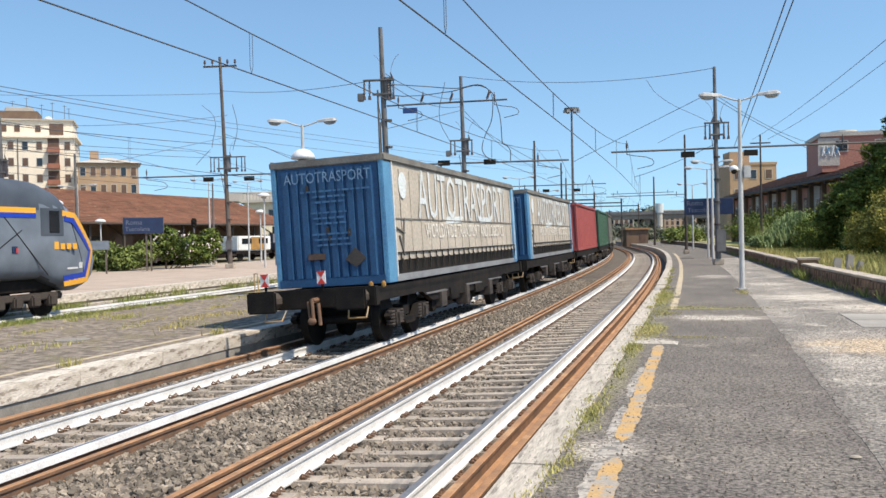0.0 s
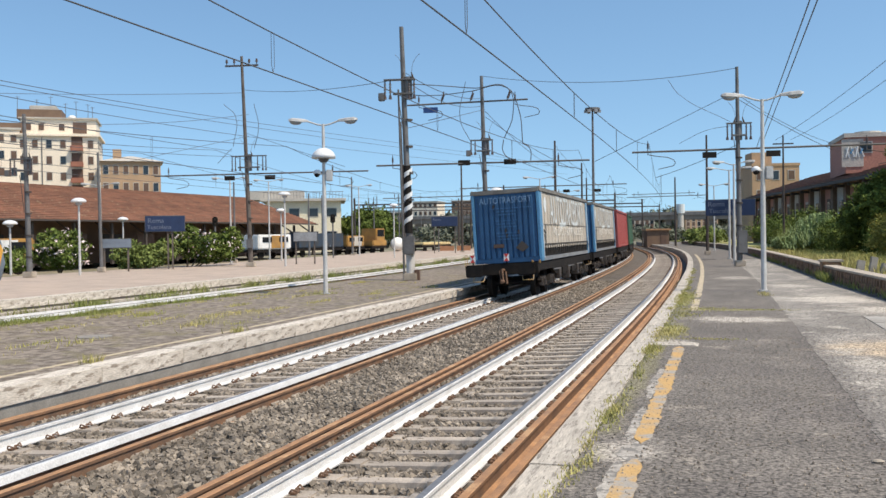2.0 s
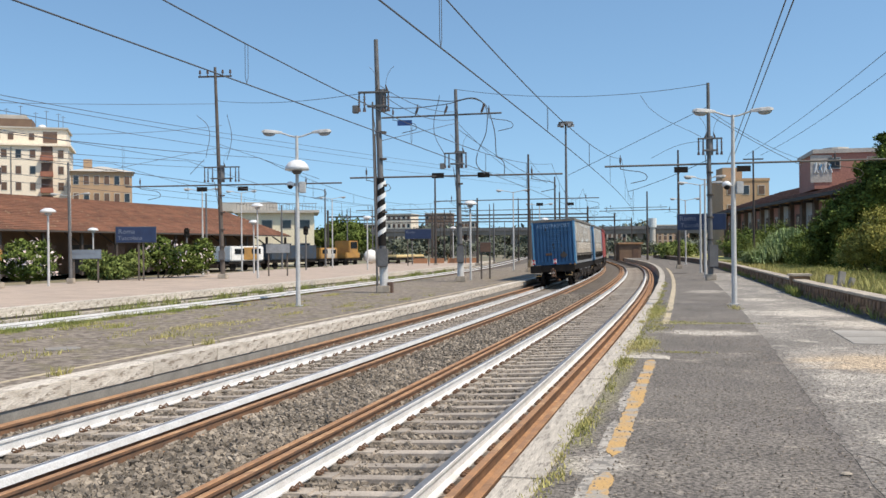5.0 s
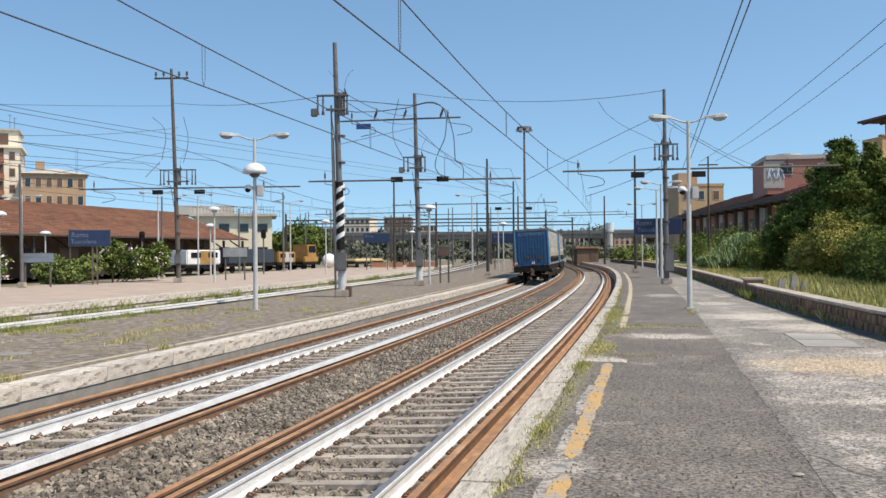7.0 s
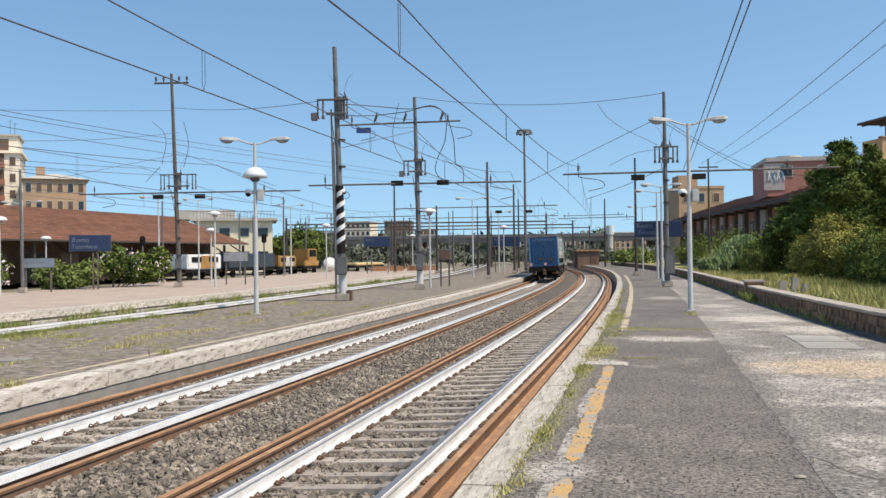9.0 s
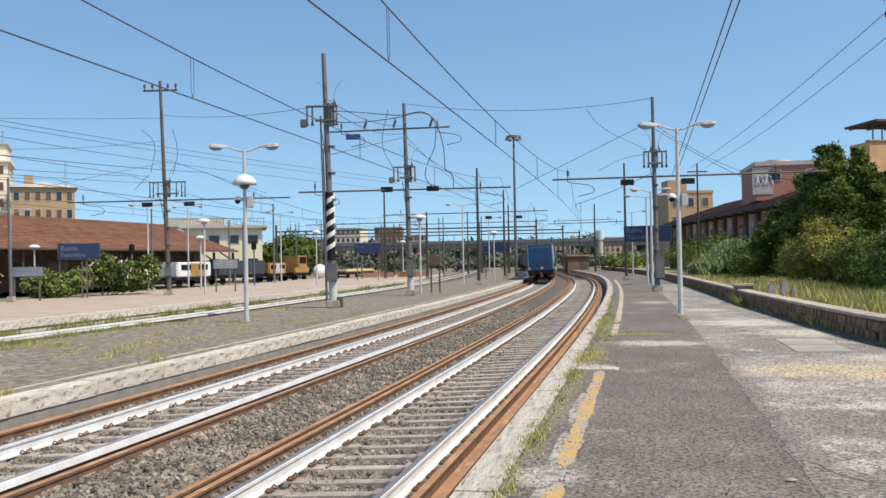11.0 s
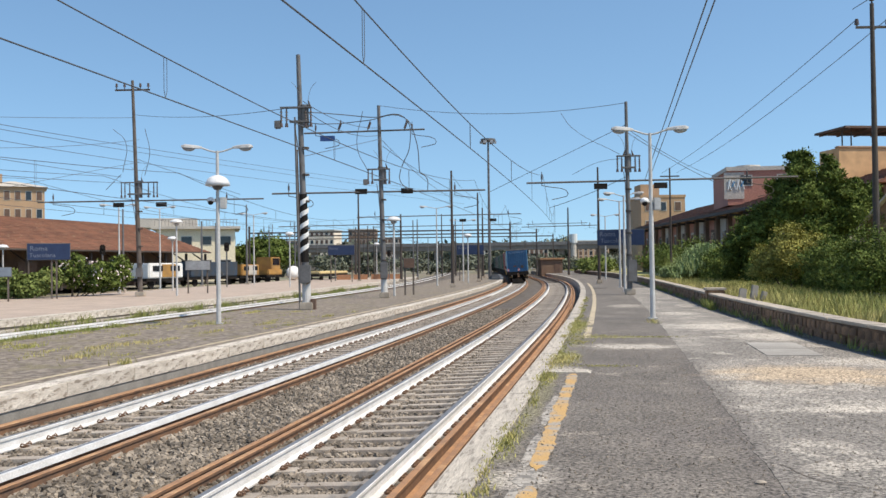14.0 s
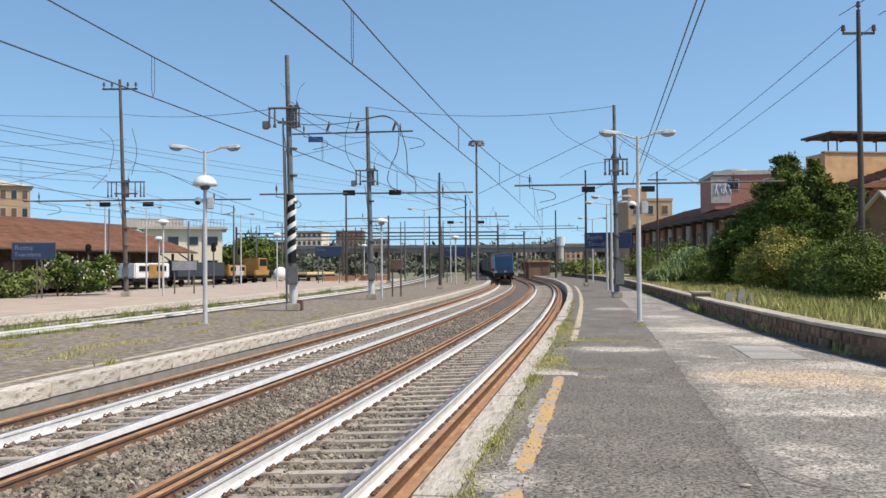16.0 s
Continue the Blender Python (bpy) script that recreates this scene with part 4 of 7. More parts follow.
    for e, y in ((-1, CY0), (1, CY1)):
        part("end_wall", box(bmesh.new(), 0, y, (Z0 + Z1) / 2, 2 * HW - 0.2, 0.04, Z1 - Z0 - 0.1), endm, cont, "ribbed end wall")
        n = 10
        bm = bmesh.new()
        prism(bm, [(-0.075, 0), (0.075, 0), (0.055, e * 0.05), (-0.055, e * 0.05)], 'z', Z0 + 0.17, Z1 - 0.2)
        rib_me = finish(bm, "rib", endm)
        for i in range(n):
            rb = new("rib", rib_me)
            rb.parent = cont
            rb.matrix_local = pose(-HW + 0.28 + i * (2 * HW - 0.56) / (n - 1), y + e * 0.019, 0)
        part("end_sill", box(bmesh.new(), 0, y + e * 0.02, Z0 + 0.08, 2 * HW - 0.1, 0.1, 0.16, bevel=0.01), endm, cont)
        for sx in (-1, 1):
            part("corner_post", box(bmesh.new(), sx * (HW - 0.03), y + (-e) * 0.2, (Z0 + Z1) / 2, 0.1, 0.5, Z1 - Z0, bevel=0.015), postm, cont, "corner post with its sunlit side painted in lighter blue" if kind == 'curtain' else "")
        part("roof_rim", box(bmesh.new(), 0, y, Z1 - 0.06, 2 * HW + 0.04, 0.12, 0.15, bevel=0.02), M['roofgrey'] if kind == 'curtain' else endm, cont)
    for sx in (-1, 1):
        part("roof_rail", box(bmesh.new(), sx * HW, 0, Z1 - 0.05, 0.1, CY1 - CY0, 0.16, bevel=0.03), M['roofgrey'] if kind == 'curtain' else endm, cont)
        L0, L1 = CY0 + 0.46, CY1 - 0.2
        if kind == 'curtain':
            V, F = [], []
            ny, nz = 90, 8
            for i in range(ny + 1):
                for j in range(nz + 1):
                    y = L0 + (L1 - L0) * i / ny
                    z = Z0 + 0.42 + (Z1 - 0.1 - Z0 - 0.42) * j / nz
                    x = HW - 0.005 + 0.006 * math.sin(y * 11) * (1 - 0.5 * j / nz) + 0.012 * noise.noise((y * 0.9, z * 1.2, sx))
                    V.append((sx * x, y, z))
                    if i and j:
                        a = (i - 1) * (nz + 1) + j - 1
                        F.append((a, a + nz + 1, a + nz + 2, a + 1) if sx > 0 else (a, a + 1, a + nz + 2, a + nz + 1))
            raw("curtain", V, F, M['curtain'], cont, True, "sagging dirty beige side curtain")
            part("side_sill", box(bmesh.new(), sx * (HW - 0.02), (L0 + L1) / 2, Z0 + 0.07, 0.07, L1 - L0, 0.14, bevel=0.01), M['sill'], cont, "aluminium side sill")
            part("side_board", box(bmesh.new(), sx * (HW - 0.05), (L0 + L1) / 2, Z0 + 0.28, 0.05, L1 - L0, 0.28), M['black'], cont)
            if k < 2:
                bm = bmesh.new()
                box(bm, 0, 0, 0, 0.02, 0.035, 0.36)
                box(bm, 0.012, 0, 0.02, 0.03, 0.06, 0.09)
                me = finish(bm, "strap", M['dark'])
                for i in range(24):
                    ob = new("strap", me)
                    ob.parent = cont
                    ob.matrix_local = pose(sx * (HW + 0.025), L0 + 0.3 + i * (L1 - L0 - 0.5) / 23, Z0 + 0.38, 0, 0, 0 if sx > 0 else 180)
                part("strap_rail", box(bmesh.new(), sx * (HW + 0.012), (L0 + L1) / 2, Z0 + 0.56, 0.02, L1 - L0, 0.03), M['dark'], cont)
                part("end_pole", box(bmesh.new(), sx * (HW + 0.01), L1 - 0.03, (Z0 + Z1) / 2, 0.05, 0.05, Z1 - Z0 - 0.2), M['lampwhite'], cont)
                part("end_pole", box(bmesh.new(), sx * (HW + 0.01), L0 + 0.01, (Z0 + Z1) / 2, 0.05, 0.04, Z1 - Z0 - 0.2), M['lampwhite'], cont)
        else:
            V, F = [], []
            for i in range(36):
                y = CY0 + 0.5 + i * (CY1 - CY0 - 1.0) / 35
                for dy, dx in ((-0.12, 0.06), (-0.07, 0.005), (0.07, 0.005), (0.12, 0.06)):
                    for z in (Z0 + 0.15, Z1 - 0.15):
                        V.append((sx * (HW - dx), y + dy, z))
            F = [(2 * q, 2 * q + 2, 2 * q + 3, 2 * q + 1) for q in range(36 * 4 - 1)]
            raw("side_wall", V, F, endm, cont, label="corrugated side wall")
            part("bottom_rail", box(bmesh.new(), sx * (HW - 0.03), (CY0 + CY1) / 2, Z0 + 0.07, 0.08, CY1 - CY0, 0.14), endm, cont)
    if kind == 'curtain' and k < 2:
        x = HW + 0.016
        side = lambda y, z: Matrix.Translation((x, y, z)) @ SIDE_TURN
        lettering("lettering", "AUTOTRASPORTI", 1.5, side(0.4, Z0 + 1.72), M['fadedblue'], cont, 0.78)
        lettering("lettering", "WORLDWIDE TRANSPORT AND LOGISTICS", 0.46, side(0.4, Z0 + 0.98), M['faded'], cont, 0.92)
        for i, (y, z, l) in enumerate(((-1.3, 1.26, 1.5), (2.2, 1.3, 1.4))):
            bm = bmesh.new()
            prism(bm, [(y - l / 2, Z0 + z - 0.1), (y + l / 2, Z0 + z - 0.05), (y + l / 2 + 0.2, Z0 + z + 0.1), (y - l / 2 + 0.1, Z0 + z + 0.07)], 'x', x - 0.012, x - 0.006)
            part("faded_emblem", bm, M['fadedblue'], cont, "faded pale blue printed swoosh")
        part("seam", box(bmesh.new(), x - 0.006, 0.1, Z0 + 1.24, 0.012, 11.9, 0.02), M['roofgrey'], cont, "dark stitched seam")
        for i in range(17):
            part("crease", box(bmesh.new(), x - 0.008, CY0 + 0.95 + i * 0.7, (Z0 + Z1) / 2 + 0.15, 0.01, 0.012, Z1 - Z0 - 0.75), M['roofgrey'] if i % 4 == 0 else M['curtain'], cont)
        bm = bmesh.new()
        tube(bm, (x - 0.004, CY0 + 1.15, Z1 - 0.55), (x, CY0 + 1.15, Z1 - 0.55), 0.27, seg=16)
        part("round_emblem", bm, M['fadedblue'], cont, "faded round emblem")
        bm = bmesh.new()
        for y0, z0, y1, z1 in ((0.6, 1.05, 1.1, 0.95), (0.95, 0.6, 1.15, 1.25), (0.75, 0.9, 1.0, 0.5)):
            tube(bm, (x, CY0 + y0, Z0 + z0), (x, CY0 + y1, Z0 + z1), 0.02, seg=5)
        part("torn_flap", bm, M['roofgrey'], cont, "torn strap and flap of the curtain")
    if kind == 'curtain':
        ye = CY0 - 0.078
        endm2 = lambda xx, z: Matrix.Translation((xx, ye, z)) @ END_TURN
        lettering("lettering", "AUTOTRASPORT", 0.30, endm2(0.02, Z1 - 0.36), M['endprint'], cont, 0.78)
        dash = random.Random(3)
        for i in range(9):
            z = Z1 - 0.62 - i * 0.105 - (0.1 if i > 2 else 0) - (0.1 if i > 5 else 0)
            xx, end = (-0.55, 0.75) if i == 0 else (-0.35 + 0.05 * (i % 3), 0.42 - 0.06 * (i % 3))
            while xx < end:
                l = dash.uniform(0.05, 0.16)
                part("small_print", box(bmesh.new(), xx + l / 2, ye, z, l, 0.006, 0.036), M['blueprint'], cont)
                xx += l + 0.035
        bm = bmesh.new()
        prism(bm, [(0.52, Z0 + 0.72), (0.74, Z0 + 0.5), (0.52, Z0 + 0.28 + 0.06), (0.30, Z0 + 0.5)], 'y', ye - 0.01, ye)
        part("placard", bm, M['mastdark'], cont, "dark diamond-shaped hazard placard holder")
        part("plate_holder", box(bmesh.new(), -0.28, ye, Z0 + 0.58, 0.36, 0.02, 0.13, bevel=0.01), M['shutter'], cont)
        for x_, z_ in ((-0.02, 1.08), (0.02, 0.92), (-0.4, 1.9), (0.42, 1.02)):
            part("scuff", box(bmesh.new(), x_, ye + 0.004, Z0 + z_, 0.06, 0.008, 0.13, 0.3), M['dark'], cont)
    WAGONS.append((w, k))
    return w


for k, kind in enumerate(['curtain', 'curtain', 'red', 'green', 'grey', 'green', 'grey', 'grey', 'green', 'grey']):
    wagon(k, kind)


# ---- passenger train on the far track ----
OUT = [(-18.0, 4.25), (-4.85, 4.25), (-3.1, 4.15), (-2.26, 3.85), (-1.1, 2.98), (-0.05, 2.23), (0.0, 1.5)]
LOW = [(-18.0, 0.97), (-3.0, 0.95), (-2.5, 0.74), (-2.0, 0.55), (-1.25, 0.47), (-0.55, 0.65), (-0.1, 0.9), (0.0, 1.45)]


def train_body():
    w = empty("passenger_train", Matrix(), "grey-blue regional train with orange and blue bands", "train")
    ys = np.concatenate([np.arange(-18, -5, 1.0), np.arange(-5, 0.001, 0.2)])
    n = 56
    V, F = [], []

    def half(y):
        return 1.42 - 0.62 * max(0.0, (y + 3.0) / 3.0) ** 2.2
    for k, y in enumerate(ys):
        zt, zb = np.interp(y, [a for a, _ in OUT], [b_ for _, b_ in OUT]), np.interp(y, [a for a, _ in LOW], [b_ for _, b_ in LOW])
        zc, hz = (zt + zb) / 2, max(0.02, (zt - zb) / 2)
        for i in range(n):
            a = 2 * math.pi * i / n
            c, s_ = math.cos(a), math.sin(a)
            V.append((half(y) * math.copysign(abs(c) ** 0.28, c), y, zc + hz * math.copysign(abs(s_) ** 0.42, s_)))
        if k:
            for i in range(n):
                a = (k - 1) * n + i
                b_ = (k - 1) * n + (i + 1) % n
                F.append((a, b_, b_ + n, a + n))
    F.append(tuple(range(n)))
    F.append(tuple(range((len(ys) - 1) * n, len(ys) * n))[::-1])
    body = raw("body", V, F, [M['trainblue'], M['trainroof']], w, True)
    for p in body.data.polygons:
        if p.normal.y > 0.28 or p.center.z > 3.3:
            p.material_index = 1

    def band(name, pts, width, material, out=0.012):
        """A flat band along the side, following its plan curve."""
        for sx in (1, -1):
            P = []
            for (a, b_), (c, d) in zip(pts[:-1], pts[1:]):
                m_ = max(1, int(math.hypot(c - a, d - b_) / 0.25))
                P += [(a + (c - a) * i / m_, b_ + (d - b_) * i / m_) for i in range(m_)]
            P.append(pts[-1])
            V, F = [], []
            for i, (y, z) in enumerate(P):
                a, b_ = P[max(0, i - 1)], P[min(len(P) - 1, i + 1)]
                t_ = Vector((b_[0] - a[0], b_[1] - a[1])).normalized()
                nx, nz = -t_.y * width / 2, t_.x * width / 2
                for q in (1, -1):
                    yy = min(-0.02, y + q * nx)
                    V.append((sx * (half(yy) + out), yy, z + q * nz))
                if i:
                    F.append((2 * i - 2, 2 * i - 1, 2 * i + 1, 2 * i))
            me_ob = raw(name, V, F, material, w)
            me_ob.modifiers.new("thick", 'SOLIDIFY').thickness = 0.01
    band("orange_band", [(-18, 3.2), (-3.35, 3.18)], 0.17, M['trainyellow'])
    band("orange_band", [(-2.2, 3.12), (-1.55, 3.05), (-0.25, 1.86), (-0.8, 0.86), (-2.2, 0.78)], 0.19, M['trainyellow'])
    band("blue_band", [(-18, 3.04), (-3.35, 3.02)], 0.15, M['trainband'])
    band("blue_band", [(-2.1, 2.95), (-1.66, 2.89), (-0.47, 1.84), (-0.93, 1.03), (-2.2, 0.95)], 0.19, M['trainband'])
    band("window_surround", [(-3.15, 2.82), (-2.15, 2.82)], 0.9, M['trainroof'], 0.008)
    band("cab_window", [(-2.8, 2.83), (-2.36, 2.83)], 0.72, M['glass'], 0.02)
    band("panel_joint", [(-4.6, 3.0), (-2.9, 1.1)], 0.03, M['black'], 0.006)
    band("panel_joint", [(-3.9, 2.55), (-5.2, 1.7)], 0.03, M['black'], 0.006)
    band("panel_joint", [(-1.75, 2.9), (-1.1, 1.5), (-0.95, 1.0)], 0.025, M['black'], 0.006)
    band("small_label", [(-2.0, 1.28), (-1.4, 1.28)], 0.06, M['lampwhite'], 0.008)
    band("small_label", [(-1.3, 1.36), (-1.08, 1.36)], 0.2, M['lampwhite'], 0.008)
    for sx in (1, -1):
        for i in range(4):
            part("logo_mark", box(bmesh.new(), sx * 1.41, -2.5 + i * 0.27, 2.02 + (0.03 if i == 0 else 0), 0.012, 0.19, 0.26 if i == 0 else 0.2, bevel=0.005), M['trainyellow'], w)
        part("emblem", box(bmesh.new(), sx * 1.43, -4.2, 1.95, 0.012, 0.2, 0.2), M['signblue'], w)
        part("emblem_red", box(bmesh.new(), sx * 1.436, -4.12, 1.92, 0.012, 0.07, 0.15), M['redpaint'], w)
    squash = Matrix.Translation((0, 0, 2.1)) @ Matrix.Diagonal((1, 1, 0.87, 1)) @ Matrix.Translation((0, 0, -2.1))
    for ob in w.children:
        ob.matrix_local = squash @ ob.matrix_local
    for y in (-2.4, -5.2):
        bm = bmesh.new()
        for sx in (-1, 1):
            tube(bm, (sx * 0.68, y, 0.46), (sx * 0.82, y, 0.46), 0.46, seg=26)
        tube(bm, (-0.9, y, 0.46), (0.9, y, 0.46), 0.08)
        part("wheelset", bm, M['black'], w)
    bm = bmesh.new()
    for sx in (-1, 1):
        box(bm, sx * 1.05, -3.8, 0.62, 0.14, 3.8, 0.22, bevel=0.04)
        for y in (-2.4, -5.2, -3.8, -4.5, -3.1):
            box(bm, sx * 1.1, y, 0.5, 0.24, 0.36, 0.34, bevel=0.05)
    part("bogie", bm, M['mastdark'], w)
    part("underfloor", box(bmesh.new(), 0, -9.5, 1.0, 2.0, 16.5, 0.5, bevel=0.05), M['black'], w)
    bm = bmesh.new()
    box(bm, 0, -11, 4.3, 1.6, 5.0, 0.3, bevel=0.1)
    box(bm, 0, -5.9, 4.24, 1.0, 1.6, 0.2, bevel=0.05)
    part("roof_equipment", bm, M['trainroof'], w)
    return w


PASSENGER = train_body()


def passenger_rows():
    rows = []
    for t in TIMES:
        s = 25.7 - 2.4 * t
        a, b_ = at(s - 16, OFF3, 0.02), at(s - 1, OFF3, 0.02)
        d = b_ - a
        rows.append((t, Matrix.Translation(at(s, OFF3, 0.02)) @ Matrix.Rotation(math.atan2(-d.x, d.y), 4, 'Z')))
    return rows


# ---- buildings ----
def facade_box(name, m, sx, sy, h, wallm, label, category="building", roof=None, storeys=0, bays=0, side_bays=0, win=(1.0, 1.5), first=1.2, roof_h=0.0, over=0.5, shutter=None, faces=('front',), gap=None):
    """A house body with a roof and real window recesses: frame, pane and shutters on the walls named. Front is -y."""
    b_ = empty(name, m, label, category)
    part("wall", box(bmesh.new(), 0, sy / 2, h / 2, sx, sy, h), wallm, b_)
    if roof is not None:
        bm = bmesh.new()
        if roof_h > 0:
            v = [(-sx / 2 - over, -over, h), (sx / 2 + over, -over, h), (sx / 2 + over, sy + over, h), (-sx / 2 - over, sy + over, h)]
            k = min(sx, sy) * 0.5
            r0, r1 = ((-sx / 2 + k, sy / 2, h + roof_h), (sx / 2 - k, sy / 2, h + roof_h)) if sx > sy else ((0, k, h + roof_h), (0, sy - k, h + roof_h))
            vs = [bm.verts.new(p) for p in v + [r0, r1]]
            for f_ in (((0, 1, 5, 4), (1, 2, 5), (2, 3, 4, 5), (3, 0, 4)) if sx > sy else ((0, 1, 4), (1, 2, 5, 4), (2, 3, 5), (3, 0, 4, 5))):
                bm.faces.new([vs[i] for i in f_])
            bm.faces.new([vs[i] for i in (3, 2, 1, 0)])
        else:
            box(bm, 0, sy / 2, h + 0.15, sx + 2 * over, sy + 2 * over, 0.4)
        part("roof", bm, roof, b_)
    if storeys:
        fh = (h - first) / storeys
        for face in faces:
            n = bays if face == 'front' else side_bays
            span = sx if face == 'front' else sy
            for j in range(storeys):
                for i in range(n):
                    if gap and face == 'front' and i in gap:
                        continue
                    u = -span / 2 + span * (i + 0.5) / n
                    z = first + fh * (j + 0.5)
                    mm = pose(u, -0.02, z) if face == 'front' else (pose(sx / 2 + 0.02, sy / 2 + u, z, 0, 0, 90) if face == 'right' else pose(-sx / 2 - 0.02, sy / 2 - u, z, 0, 0, -90))
                    wn_ = part("window", box(bmesh.new(), 0, 0, 0, win[0] + 0.2, 0.08, win[1] + 0.2), M['roofpale'], b_)
                    wn_.matrix_local = mm
                    part("pane", box(bmesh.new(), 0, -0.03, 0, win[0], 0.06, win[1]), shutter if shutter and (i * 7 + j * 3) % 4 else M['glass'], wn_)
    return b_


# apartment block far behind the warehouse, in two wings
vx = math.atan2(97, 175)
apt = facade_box("apartment_building", Matrix.Translation((-99.0, 174.0, 0)) @ Matrix.Rotation(vx - 0.1, 4, 'Z'), 15.5, 14, 23.3, M['plaster'], "tall cream apartment block with red balconies and a set-back top floor", "apartment building",
                 M['plaster'], 7, 6, 4, (0.95, 1.5), 0.8, 0, 0.55, M['shutter'], ('front', 'right'), gap=(4,))
for j in range(7):
    z = 1.0 + j * 3.21
    bl = part("balcony", box(bmesh.new(), 3.9, -0.6, z + 0.6, 2.3, 1.2, 1.0, bevel=0.03), M['balcony'], apt, "red-brown balcony parapet")
    part("recess", box(bmesh.new(), 3.9, -0.03, z + 1.7, 2.1, 0.1, 2.4), M['shutter'], bl)
part("downpipe", tube(bmesh.new(), (-2.6, -0.1, 0), (-2.6, -0.1, 23), 0.09, seg=6), M['mast'], apt)
top = part("set_back_floor", box(bmesh.new(), 0.4, 7, 25.2, 14.0, 11.4, 3.3), M['plaster'], apt)
part("cornice", box(bmesh.new(), 0.4, 7, 26.95, 14.7, 12.2, 0.3), M['roofpale'], top)
for x in (-5.2, -2.8, 1.0):
    part("window", box(bmesh.new(), x, 1.27, 25.2, 1.0, 0.1, 1.3), M['shutter'], top)
part("loggia", box(bmesh.new(), 4.4, 1.27, 25.1, 2.6, 0.1, 2.2), M['shutter'], top)
at_ = part("attic", box(bmesh.new(), -3.4, 7, 28.0, 8.4, 7, 1.9), M['brickwall'], apt, "brown roof hut")
part("attic_roof", box(bmesh.new(), -2.8, 7, 29.4, 5.2, 5, 1.0, bevel=0.2), M['roofpale'], at_)
part("attic_step", box(bmesh.new(), -8.2, 5, 24.6, 5.0, 8, 2.6), M['brickwall'], apt)
for i, (x, h_) in enumerate(((-7.5, 3.0), (-4.0, 2.6), (-1.5, 3.4), (1.5, 1.8), (3.4, 2.4), (5.6, 2.0), (6.6, 1.2))):
    an = part("antenna", tube(bmesh.new(), (x, 4 + i % 3, 27), (x, 4 + i % 3, 28.6 + h_), 0.05, seg=4), M['mast'], apt)
    part("antenna_arm", box(bmesh.new(), x, 4 + i % 3, 28.4 + h_, 0.9, 0.06, 0.06), M['mast'], an)
part("roof_tank", ball(bmesh.new(), (2.6, 5, 27.5), 0.8, 0.8, 0.6), M['white'], apt)
apt2 = facade_box("apartment_building", Matrix.Translation((-113.5, 166.0, 0)) @ Matrix.Rotation(vx + 0.05, 4, 'Z'), 20, 14, 24.4, M['plaster'], "cream apartment wing with brown shutters", "apartment building",
                  M['roofpale'], 7, 9, 0, (0.95, 1.5), 1.2, 0, 0.3, M['shutter'], ('front',))
for j in range(7):
    part("balcony", box(bmesh.new(), 4.2, -0.6, 2.2 + j * 3.25, 2.6, 1.2, 1.0, bevel=0.03), M['balcony'], apt2)
bld2 = facade_box("office_building", Matrix.Translation((-82.0, 171.0, 0)) @ Matrix.Rotation(0.45, 4, 'Z'), 11, 10, 17.6, M['plaster_o'], "ochre office block with pale hipped roof", "building", M['roofpale'], 5, 6, 0, (0.9, 1.6), 1.0, 1.4, 0.6, M['shutter'])
part("penthouse", box(bmesh.new(), -2.5, 3, 19.0, 1.6, 1.6, 2.2), M['plaster_o'], bld2)


def goods_shed(name, x0, y0, x1, y1, depth, eave, ridge, label, wallm, hip0=0.0, hip1=8.0, flip=1, bays=12, doors=True):
    """A long low shed: posts, dark bays, overhanging tiled roof with rows of tiles."""
    d = Vector((x1 - x0, y1 - y0, 0))
    L = d.length
    m = Matrix.Translation((x0, y0, 0)) @ Matrix.Rotation(math.atan2(d.y, d.x), 4, 'Z')
    b_ = empty(name, m, label, "warehouse")
    part("wall", box(bmesh.new(), L / 2, flip * (depth / 2 + 2.5), eave / 2, L - 1, depth - 5, eave), wallm, b_)
    bm = bmesh.new()
    o = -flip * 0.3
    vs = [bm.verts.new(p) for p in ((0, o, eave), (L, o, eave), (L, flip * depth, eave), (0, flip * depth, eave), (hip0, flip * depth / 2, ridge), (L - hip1, flip * depth / 2, ridge))]
    for f_ in ((0, 1, 5, 4), (1, 2, 5), (2, 3, 4, 5), (3, 0, 4), (3, 2, 1, 0)):
        bm.faces.new([vs[i] for i in f_])
    part("roof", bm, M['tile'], b_)
    part("gutter", box(bmesh.new(), L / 2, o, eave - 0.06, L, 0.12, 0.16), M['mastdark'], b_)
    # courses of tiles, one raised row each
    n = 22
    for i in range(n):
        f0 = (i + 0.5) / n
        y = o + (flip * depth / 2 - o) * f0
        z = eave + (ridge - eave) * f0
        a, c = hip0 * f0 + 0.1, L - hip1 * f0 - 0.1
        part("tile_course", box(bmesh.new(), (a + c) / 2, y, z + 0.03, c - a, 0.16, 0.07), M['tile'], b_)
    for i in range(bays + 1):
        x = L * i / bays
        p = part("post", box(bmesh.new(), x, flip * 0.5, (eave - 0.2) / 2, 0.25, 0.25, eave - 0.2), M['mastdark'], b_)
        part("strut", tube(bmesh.new(), (x, flip * 0.5, eave - 1.3), (x, flip * 2.4, eave - 0.1), 0.09, seg=6), M['mastdark'], p)
        if doors and i < bays:
            part("door", box(bmesh.new(), x + L / bays / 2, flip * 2.46, 1.5, L / bays * 0.55, 0.1, 2.7), M['shutter'] if i % 3 else M['dark'], b_)
    return b_


